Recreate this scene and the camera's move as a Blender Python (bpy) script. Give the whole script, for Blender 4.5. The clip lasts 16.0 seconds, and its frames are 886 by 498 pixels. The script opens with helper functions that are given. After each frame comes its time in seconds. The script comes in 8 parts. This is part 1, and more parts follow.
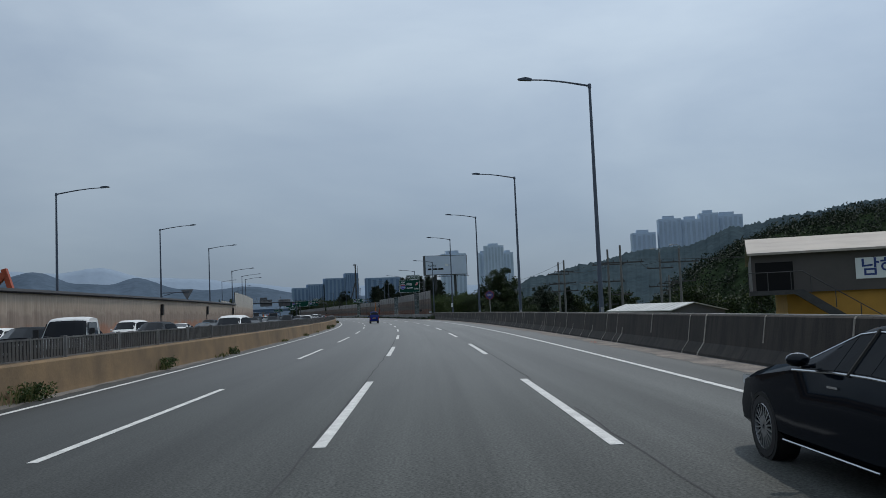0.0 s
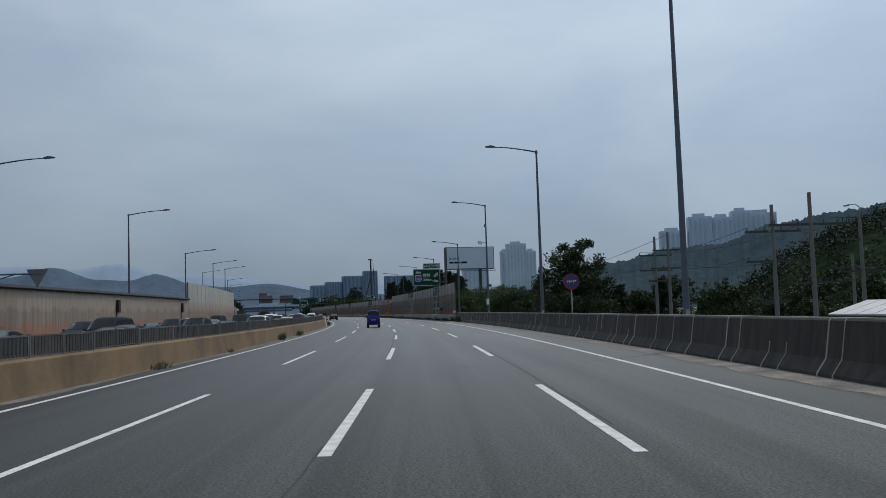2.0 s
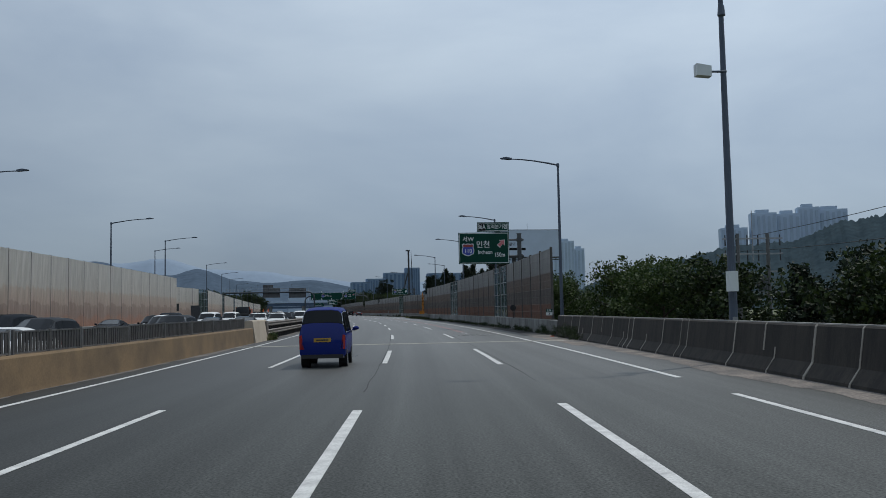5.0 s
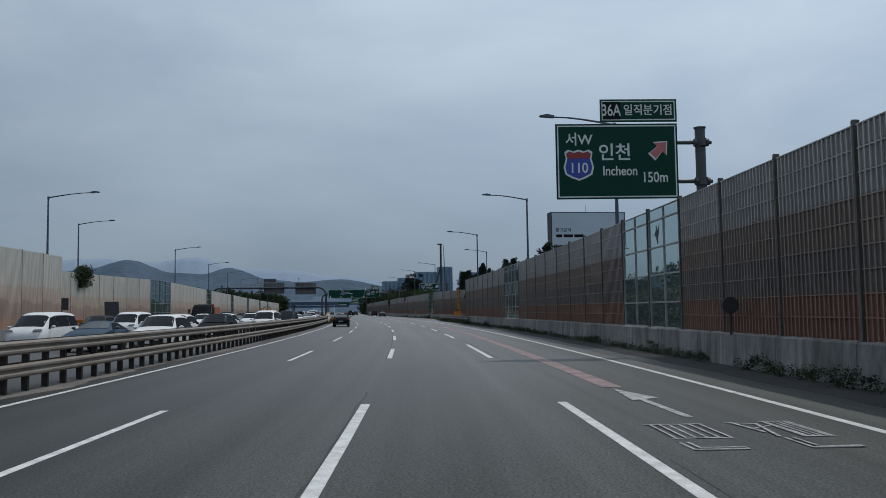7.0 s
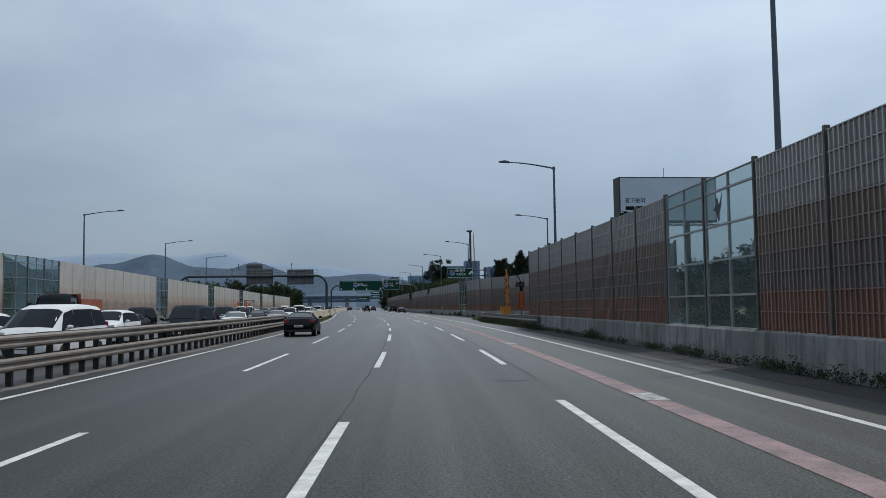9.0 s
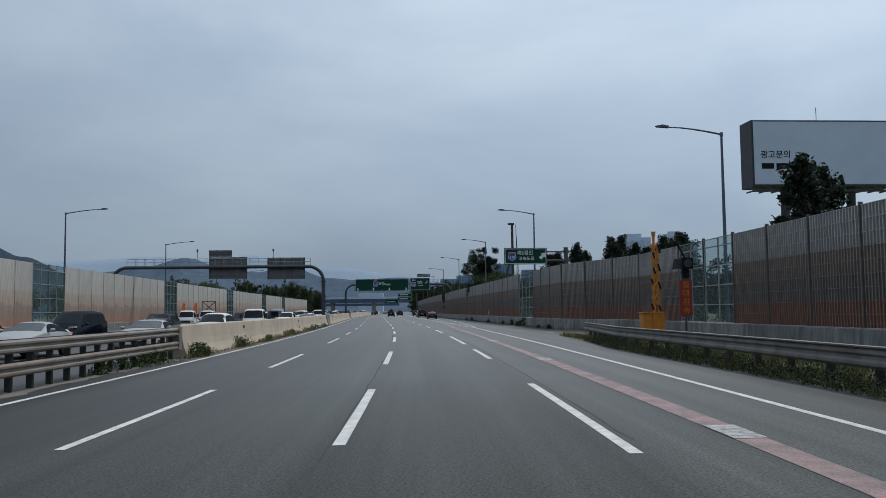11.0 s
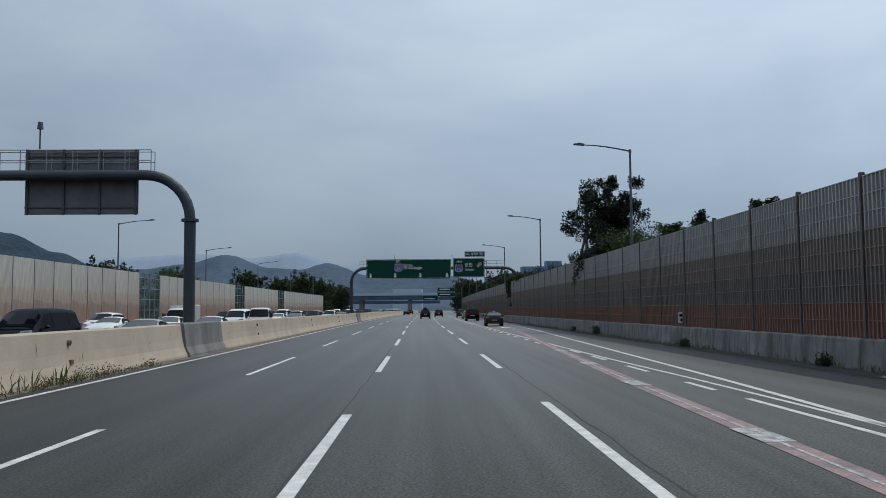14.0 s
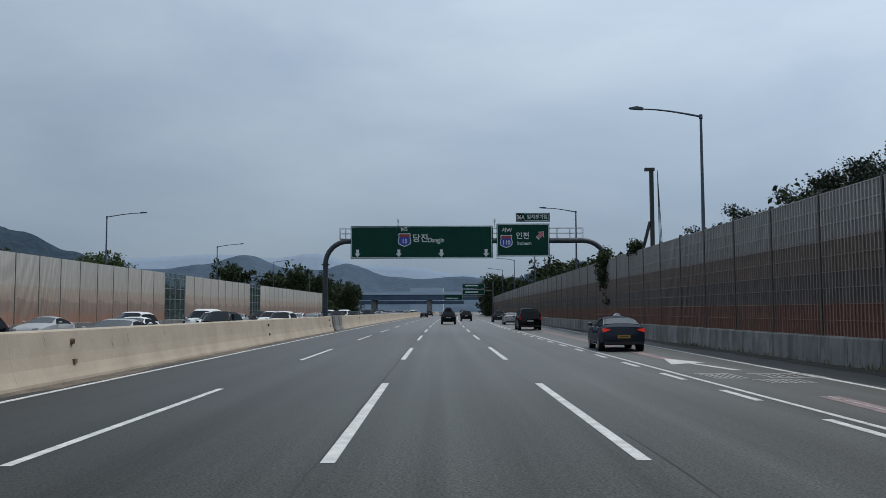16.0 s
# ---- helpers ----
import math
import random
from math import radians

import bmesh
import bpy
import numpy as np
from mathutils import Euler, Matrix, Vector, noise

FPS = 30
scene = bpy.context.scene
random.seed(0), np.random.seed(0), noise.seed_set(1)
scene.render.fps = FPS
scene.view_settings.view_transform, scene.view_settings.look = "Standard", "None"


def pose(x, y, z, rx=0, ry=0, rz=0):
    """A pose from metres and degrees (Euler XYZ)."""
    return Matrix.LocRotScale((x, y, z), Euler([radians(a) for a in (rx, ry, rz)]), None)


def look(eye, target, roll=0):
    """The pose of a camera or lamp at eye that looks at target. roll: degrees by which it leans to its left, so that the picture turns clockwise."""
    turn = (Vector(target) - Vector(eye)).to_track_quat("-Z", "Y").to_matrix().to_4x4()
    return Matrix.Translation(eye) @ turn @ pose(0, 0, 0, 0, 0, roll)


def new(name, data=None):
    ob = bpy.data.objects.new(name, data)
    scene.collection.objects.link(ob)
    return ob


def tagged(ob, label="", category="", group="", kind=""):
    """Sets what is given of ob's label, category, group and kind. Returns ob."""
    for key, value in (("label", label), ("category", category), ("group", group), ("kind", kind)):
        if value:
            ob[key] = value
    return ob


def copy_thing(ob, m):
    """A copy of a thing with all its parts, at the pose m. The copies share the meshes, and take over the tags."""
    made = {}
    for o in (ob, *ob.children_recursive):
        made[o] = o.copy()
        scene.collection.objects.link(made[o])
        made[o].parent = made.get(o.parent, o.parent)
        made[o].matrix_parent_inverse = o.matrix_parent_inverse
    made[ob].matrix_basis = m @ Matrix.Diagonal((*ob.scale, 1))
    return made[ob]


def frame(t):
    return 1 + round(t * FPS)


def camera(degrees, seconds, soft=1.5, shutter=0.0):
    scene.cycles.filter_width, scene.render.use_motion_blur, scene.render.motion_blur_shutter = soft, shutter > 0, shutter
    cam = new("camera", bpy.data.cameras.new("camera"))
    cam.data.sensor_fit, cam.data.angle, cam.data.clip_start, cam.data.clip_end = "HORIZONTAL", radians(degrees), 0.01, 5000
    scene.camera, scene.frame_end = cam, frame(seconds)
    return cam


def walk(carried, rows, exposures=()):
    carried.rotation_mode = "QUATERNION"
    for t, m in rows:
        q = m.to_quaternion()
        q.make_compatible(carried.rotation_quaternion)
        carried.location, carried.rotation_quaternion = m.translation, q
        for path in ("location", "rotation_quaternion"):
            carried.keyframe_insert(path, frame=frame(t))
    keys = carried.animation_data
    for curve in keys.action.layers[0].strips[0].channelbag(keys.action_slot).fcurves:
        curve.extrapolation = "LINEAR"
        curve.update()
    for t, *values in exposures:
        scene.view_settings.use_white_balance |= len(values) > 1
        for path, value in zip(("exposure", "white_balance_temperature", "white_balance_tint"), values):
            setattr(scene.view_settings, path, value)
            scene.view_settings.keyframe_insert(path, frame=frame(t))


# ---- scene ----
cam = camera(53.82, 16.0, 0.8)
walk(cam, [
    (0.0, pose(0.727, -52.657, 1.710, 93.981, 2.408, -2.306)),
    (0.5, pose(0.962, -41.556, 1.640, 93.996, 2.048, -2.258)),
    (1.0, pose(1.180, -30.561, 1.706, 93.967, 1.969, -2.005)),
    (1.5, pose(1.264, -19.668, 1.729, 93.940, 1.934, -1.642)),
    (2.0, pose(1.290, -8.406, 1.704, 93.971, 1.899, -0.997)),
    (2.5, pose(1.191, 2.652, 1.715, 93.982, 1.773, -0.498)),
    (3.0, pose(1.192, 13.876, 1.692, 94.035, 1.627, -0.009)),
    (3.5, pose(1.029, 25.265, 1.688, 93.999, 1.481, 0.288)),
    (4.0, pose(0.805, 36.534, 1.718, 93.962, 1.202, 0.786)),
    (4.5, pose(0.457, 47.897, 1.721, 93.963, 1.136, 1.290)),
    (5.0, pose(-0.020, 59.229, 1.729, 93.962, 1.109, 1.805)),
    (5.5, pose(-0.620, 70.554, 1.739, 93.960, 1.095, 2.317)),
    (6.0, pose(-1.331, 81.902, 1.747, 93.953, 1.073, 2.814)),
    (6.5, pose(-2.143, 93.300, 1.750, 93.942, 1.019, 3.300)),
    (7.0, pose(-3.027, 104.959, 1.736, 93.997, 0.863, 3.936)),
    (7.5, pose(-4.058, 116.857, 1.719, 93.882, 0.808, 4.054)),
    (8.0, pose(-5.132, 128.465, 1.692, 93.652, 0.925, 4.376)),
    (8.5, pose(-6.458, 140.609, 1.680, 93.658, 0.975, 5.037)),
    (9.0, pose(-7.810, 152.500, 1.717, 93.700, 0.790, 5.668)),
    (9.5, pose(-9.317, 164.876, 1.708, 93.817, 0.845, 6.275)),
    (10.0, pose(-10.976, 177.191, 1.717, 93.881, 0.802, 6.814)),
    (10.5, pose(-12.754, 189.524, 1.728, 93.938, 0.749, 7.326)),
    (11.0, pose(-14.632, 201.869, 1.737, 93.993, 0.700, 7.819)),
    (11.5, pose(-16.594, 214.225, 1.741, 94.055, 0.668, 8.298)),
    (12.0, pose(-18.613, 226.613, 1.728, 94.096, 0.566, 8.729)),
    (12.5, pose(-20.747, 238.963, 1.761, 94.041, 0.554, 9.102)),
    (13.0, pose(-22.977, 251.457, 1.779, 93.959, 0.381, 9.539)),
    (13.5, pose(-25.433, 264.289, 1.809, 93.894, 0.139, 10.027)),
    (14.0, pose(-27.909, 277.114, 1.787, 93.938, 0.425, 10.614)),
    (14.5, pose(-30.555, 290.125, 1.749, 93.920, 0.716, 11.356)),
    (15.0, pose(-33.352, 303.085, 1.739, 93.945, 0.560, 11.870)),
    (15.5, pose(-36.107, 315.953, 1.730, 93.985, 0.400, 12.100)),
    (16.0, pose(-38.974, 328.776, 1.715, 94.046, 0.190, 11.984)),
], [(0.0, -0.12), (4.0, -0.12), (6.5, -0.16), (7.0, -0.14), (7.5, -0.04), (8.5, 0.09), (9.5, 0.06), (11.5, 0.02), (16.0, 0.0)])

# ---- the road's line: a gentle left bend, s metres along it, d metres to its right ----
KNOT_S = (-40, 60, 160, 260, 360, 460)
KNOT_K = (0.00047, 0.00087, 0.000715, 0.0006, -0.000135, -0.000106)
LINE_S = np.arange(-600.0, 1601.0, 2.0)
_k = np.interp(LINE_S, KNOT_S, KNOT_K)
_k[LINE_S < -40] = 0.00047
LINE_A = np.concatenate([[0], np.cumsum(_k[1:] + _k[:-1])])
LINE_A -= np.interp(0, LINE_S, LINE_A)
LINE_X = np.concatenate([[0], np.cumsum(-np.sin(LINE_A[1:]) - np.sin(LINE_A[:-1]))])
LINE_Y = np.concatenate([[0], np.cumsum(np.cos(LINE_A[1:]) + np.cos(LINE_A[:-1]))])
LINE_X -= np.interp(0, LINE_S, LINE_X)
LINE_Y -= np.interp(0, LINE_S, LINE_Y)


def heading(s):
    return float(np.interp(s, LINE_S, LINE_A))


def at(s, d, z=0.0):
    a = heading(s)
    return Vector((float(np.interp(s, LINE_S, LINE_X)) + d * math.cos(a), float(np.interp(s, LINE_S, LINE_Y)) + d * math.sin(a), z))


def place(s, d, z=0.0, turn=0.0):
    """A pose beside the road: x across to the right, y ahead; turn in degrees to the left."""
    return Matrix.Translation(at(s, d, z)) @ Matrix.Rotation(heading(s) + radians(turn), 4, "Z")


# ---- sky and sun: thin cloud with a veiled sun high ahead on the right ----
SUN_EL = radians(62)
SUN_WAY = radians(-43)          # measured from the y axis, to the left
world = bpy.data.worlds.new("sky")
scene.world = world
world.use_nodes = True
wn, wl = world.node_tree.nodes, world.node_tree.links
wn.clear()
w_out = wn.new("ShaderNodeOutputWorld")
w_bg = wn.new("ShaderNodeBackground")
w_sky = wn.new("ShaderNodeTexSky")
w_sky.sky_type = "NISHITA"
w_sky.sun_disc = False
w_sky.sun_elevation = SUN_EL
w_sky.sun_rotation = -SUN_WAY
w_co = wn.new("ShaderNodeTexCoord")
w_map = wn.new("ShaderNodeMapping")
w_map.inputs["Scale"].default_value = (1.0, 1.0, 2.6)
w_n1 = wn.new("ShaderNodeTexNoise")
w_n1.inputs["Scale"].default_value = 2.3
w_n1.inputs["Detail"].default_value = 7
w_n1.inputs["Roughness"].default_value = 0.5
w_n1.inputs["Distortion"].default_value = 0.25
w_ramp = wn.new("ShaderNodeValToRGB")
w_ramp.color_ramp.elements[0].position = 0.32
w_ramp.color_ramp.elements[0].color = (0.375, 0.462, 0.575, 1)
w_ramp.color_ramp.elements[1].position = 0.68
w_ramp.color_ramp.elements[1].color = (0.560, 0.650, 0.735, 1)
w_sep = wn.new("ShaderNodeSeparateXYZ")
w_h = wn.new("ShaderNodeValToRGB")      # haze: dimmer towards the horizon
w_h.color_ramp.elements[0].position = 0.0
w_h.color_ramp.elements[0].color = (0.45, 0.50, 0.56, 1)
w_h.color_ramp.elements[1].position = 0.42
w_h.color_ramp.elements[1].color = (1.0, 1.0, 1.0, 1)
e = w_h.color_ramp.elements.new(0.12)
e.color = (0.62, 0.655, 0.70, 1)
w_mul = wn.new("ShaderNodeMixRGB")
w_mul.blend_type = "MULTIPLY"
w_mul.inputs[0].default_value = 1
w_mix = wn.new("ShaderNodeMixRGB")
w_mix.inputs[0].default_value = 0.88
w_s = wn.new("ShaderNodeVectorMath")
w_s.operation = "SCALE"
w_s.inputs[3].default_value = 0.10
wl.new(w_co.outputs["Generated"], w_map.inputs[0])
wl.new(w_map.outputs[0], w_n1.inputs["Vector"])
wl.new(w_n1.outputs[0], w_ramp.inputs[0])
wl.new(w_co.outputs["Generated"], w_sep.inputs[0])
wl.new(w_sep.outputs[2], w_h.inputs[0])
wl.new(w_ramp.outputs[0], w_mul.inputs[1])
wl.new(w_h.outputs[0], w_mul.inputs[2])
wl.new(w_sky.outputs[0], w_s.inputs[0])
wl.new(w_s.outputs[0], w_mix.inputs[1])
wl.new(w_mul.outputs[0], w_mix.inputs[2])
w_dot = wn.new("ShaderNodeVectorMath")
w_dot.operation = "DOT_PRODUCT"
w_dot.inputs[1].default_value = (-math.sin(SUN_WAY) * math.cos(SUN_EL), math.cos(SUN_WAY) * math.cos(SUN_EL), math.sin(SUN_EL))
w_gl = wn.new("ShaderNodeMapRange")     # brighter towards the veiled sun
for _i, _x in enumerate((0.25, 0.95, 0.90, 1.45)):
    w_gl.inputs[_i + 1].default_value = _x
w_fin = wn.new("ShaderNodeVectorMath")
w_fin.operation = "SCALE"
wl.new(w_co.outputs["Generated"], w_dot.inputs[0])
wl.new(w_dot.outputs["Value"], w_gl.inputs[0])
wl.new(w_mix.outputs[0], w_fin.inputs[0])
wl.new(w_gl.outputs[0], w_fin.inputs[3])
wl.new(w_fin.outputs[0], w_bg.inputs[0])
w_bg.inputs[1].default_value = 1.08
wl.new(w_bg.outputs[0], w_out.inputs[0])

sun = new("sun", bpy.data.lights.new("sun", "SUN"))
sun.data.energy = 1.7
sun.data.angle = radians(0.9)
sun.data.color = (1.0, 0.95, 0.87)
sun.matrix_world = look((0, 0, 0), (-(-math.sin(SUN_WAY)) * math.cos(SUN_EL), -math.cos(SUN_WAY) * math.cos(SUN_EL), -math.sin(SUN_EL)))


# ---- mesh and material helpers ----
class Shape:
    """Vertices, faces and face materials gathered for one mesh."""

    def __init__(self):
        self.v, self.f, self.m = [], [], []

    def add(self, verts, faces, m=0):
        n = len(self.v)
        self.v += [tuple(q) for q in verts]
        self.f += [tuple(i + n for i in q) for q in faces]
        self.m += [m] * len(faces)
        return self

    def box(self, x0, y0, z0, x1, y1, z1, m=0, pose_=None):
        q = [Vector(c) for c in ((x0, y0, z0), (x1, y0, z0), (x1, y1, z0), (x0, y1, z0), (x0, y0, z1), (x1, y0, z1), (x1, y1, z1), (x0, y1, z1))]
        if pose_ is not None:
            q = [pose_ @ c for c in q]
        return self.add(q, ((0, 3, 2, 1), (4, 5, 6, 7), (0, 1, 5, 4), (1, 2, 6, 5), (2, 3, 7, 6), (3, 0, 4, 7)), m)

    def bar(self, p0, p1, r0, r1=None, n=8, m=0, caps=True):
        """A round bar from p0 to p1."""
        p0, p1 = Vector(p0), Vector(p1)
        r1 = r0 if r1 is None else r1
        way = (p1 - p0).normalized()
        side = way.cross(Vector((0, 0, 1)) if abs(way.z) < 0.9 else Vector((1, 0, 0))).normalized()
        up = side.cross(way)
        v = []
        for p, r in ((p0, r0), (p1, r1)):
            v += [p + (side * math.cos(2 * math.pi * i / n) + up * math.sin(2 * math.pi * i / n)) * r for i in range(n)]
        f = [(i, n + i, n + (i + 1) % n, (i + 1) % n) for i in range(n)]
        if caps:
            f += [tuple(range(n)), tuple(range(2 * n - 1, n - 1, -1))]
        return self.add(v, f, m)

    def tube(self, points, r, n=8, m=0):
        for a, b in zip(points, points[1:]):
            self.bar(a, b, r, n=n, m=m)
        return self

    def prism(self, outline, y0, y1, m=0, pose_=None):
        """An outline in x, z drawn out from y0 to y1."""
        n = len(outline)
        v = [Vector((x, y0, z)) for x, z in outline] + [Vector((x, y1, z)) for x, z in outline]
        if pose_ is not None:
            v = [pose_ @ c for c in v]
        return self.add(v, [(i, (i + 1) % n, n + (i + 1) % n, n + i) for i in range(n)] + [tuple(range(n - 1, -1, -1)), tuple(range(n, 2 * n))], m)

    def sweep(self, outline, stations, m=0, closed=True, shift=None):
        """An outline in d, z drawn along the road."""
        n, v, f = len(outline), [], []
        for s in stations:
            o = shift(s) if shift else 0.0
            v += [at(s, d + o, z) for d, z in outline]
        last = n if closed else n - 1
        for k in range(len(stations) - 1):
            f += [(k * n + i, k * n + (i + 1) % n, (k + 1) * n + (i + 1) % n, (k + 1) * n + i) for i in range(last)]
        if closed:
            f += [tuple(range(n - 1, -1, -1)), tuple(range((len(stations) - 1) * n, len(stations) * n))]
        return self.add(v, f, m)

    def mesh(self, name, materials, smooth=False):
        me = bpy.data.meshes.new(name)
        me.from_pydata(self.v, [], self.f)
        for mt in materials if isinstance(materials, (list, tuple)) else [materials]:
            me.materials.append(mt)
        me.polygons.foreach_set("material_index", self.m)
        if smooth:
            me.polygons.foreach_set("use_smooth", [True] * len(self.f))
        me.update()
        return me


def part(name, shape, material, parent=None, label="", smooth=False, m=None):
    me = shape if isinstance(shape, bpy.types.Mesh) else shape.mesh(name, material, smooth)
    ob = new(name, me)
    if parent is not None:
        ob.parent = parent
    if m is not None:
        ob.matrix_basis = m
    if label:
        tagged(ob, label)
    return ob


def steps(a, b, step=4.0):
    n = max(1, int(round((b - a) / step)))
    return [a + (b - a) * i / n for i in range(n + 1)]


def surface(name, colour, rough=0.8, metal=0.0, spots=None, grain=0.12, grain_size=30.0, blotch=0.2, blotch_size=1.2, bump=0.0, vary=0.0, streak=False, coat=0.0, spec=0.5):
    """A material with grain, blotches and, where asked, a tint that differs from piece to piece."""
    mt = bpy.data.materials.new(name)
    mt.use_nodes = True
    nt = mt.node_tree
    b = nt.nodes["Principled BSDF"]
    b.inputs["Roughness"].default_value = rough
    b.inputs["Metallic"].default_value = metal
    b.inputs["Specular IOR Level"].default_value = spec
    b.inputs["Coat Weight"].default_value = coat
    co = nt.nodes.new("ShaderNodeTexCoord")
    src = co.outputs["Object"]
    if streak:
        mp = nt.nodes.new("ShaderNodeMapping")
        mp.inputs["Scale"].default_value = (1.0, 1.0, 0.16)
        nt.links.new(src, mp.inputs[0])
        src2 = mp.outputs[0]
    else:
        src2 = src
    big = nt.nodes.new("ShaderNodeTexNoise")
    big.inputs["Scale"].default_value = blotch_size
    big.inputs["Detail"].default_value = 5
    big.inputs["Roughness"].default_value = 0.62
    fine = nt.nodes.new("ShaderNodeTexNoise")
    fine.inputs["Scale"].default_value = grain_size
    fine.inputs["Detail"].default_value = 3
    nt.links.new(src2, big.inputs["Vector"])
    nt.links.new(src, fine.inputs["Vector"])
    dark = spots or tuple(c * 0.45 for c in colour)
    ramp = nt.nodes.new("ShaderNodeMapRange")
    ramp.inputs[1].default_value, ramp.inputs[2].default_value = 0.38, 0.72
    ramp.inputs[3].default_value, ramp.inputs[4].default_value = 0.0, min(1.0, blotch * 2.2)
    nt.links.new(big.outputs[0], ramp.inputs[0])
    mix = nt.nodes.new("ShaderNodeMixRGB")
    mix.inputs[1].default_value = (*colour, 1)
    mix.inputs[2].default_value = (*dark, 1)
    nt.links.new(ramp.outputs[0], mix.inputs[0])
    val = nt.nodes.new("ShaderNodeMapRange")
    val.inputs[1].default_value, val.inputs[2].default_value = 0.25, 0.75
    val.inputs[3].default_value, val.inputs[4].default_value = 1 - grain, 1 + grain
    nt.links.new(fine.outputs[0], val.inputs[0])
    hsv = nt.nodes.new("ShaderNodeHueSaturation")
    nt.links.new(mix.outputs[0], hsv.inputs["Color"])
    if vary:
        info = nt.nodes.new("ShaderNodeObjectInfo")
        vr = nt.nodes.new("ShaderNodeMapRange")
        vr.inputs[3].default_value, vr.inputs[4].default_value = 1 - vary, 1 + vary
        nt.links.new(info.outputs["Random"], vr.inputs[0])
        mul = nt.nodes.new("ShaderNodeMath")
        mul.operation = "MULTIPLY"
        nt.links.new(val.outputs[0], mul.inputs[0])
        nt.links.new(vr.outputs[0], mul.inputs[1])
        nt.links.new(mul.outputs[0], hsv.inputs["Value"])
    else:
        nt.links.new(val.outputs[0], hsv.inputs["Value"])
    nt.links.new(hsv.outputs[0], b.inputs["Base Color"])
    if bump:
        bp = nt.nodes.new("ShaderNodeBump")
        bp.inputs["Strength"].default_value = bump
        bp.inputs["Distance"].default_value = 0.02
        nt.links.new(fine.outputs[0], bp.inputs["Height"])
        nt.links.new(bp.outputs[0], b.inputs["Normal"])
    return mt


def plain(name, colour, rough=0.5, metal=0.0, coat=0.0, emit=None, strength=0.0, spec=0.5):
    mt = bpy.data.materials.new(name)
    mt.use_nodes = True
    b = mt.node_tree.nodes["Principled BSDF"]
    b.inputs["Base Color"].default_value = (*colour, 1)
    b.inputs["Roughness"].default_value = rough
    b.inputs["Metallic"].default_value = metal
    b.inputs["Coat Weight"].default_value = coat
    b.inputs["Specular IOR Level"].default_value = spec
    if emit:
        b.inputs["Emission Color"].default_value = (*emit, 1)
        b.inputs["Emission Strength"].default_value = strength
    return mt


def glossed(mt, amount, rough, sheen=0.3, bend=1.12):
    """A thin even gloss over a dull body, as under a dusty lacquer."""
    N, L = mt.node_tree.nodes, mt.node_tree.links
    b = N["Principled BSDF"]
    b.inputs["Specular IOR Level"].default_value = 0.0
    b.inputs["Roughness"].default_value = 0.9
    gl = N.new("ShaderNodeBsdfGlossy")
    gl.inputs["Roughness"].default_value = rough
    fr = N.new("ShaderNodeFresnel")
    fr.inputs[0].default_value = bend
    ad = N.new("ShaderNodeMath")
    ad.operation = "MULTIPLY_ADD"
    ad.inputs[1].default_value = sheen
    ad.inputs[2].default_value = amount
    L.new(fr.outputs[0], ad.inputs[0])
    mx = N.new("ShaderNodeMixShader")
    L.new(ad.outputs[0], mx.inputs[0])
    L.new(b.outputs[0], mx.inputs[1])
    L.new(gl.outputs[0], mx.inputs[2])
    L.new(mx.outputs[0], N["Material Output"].inputs[0])
    return mt


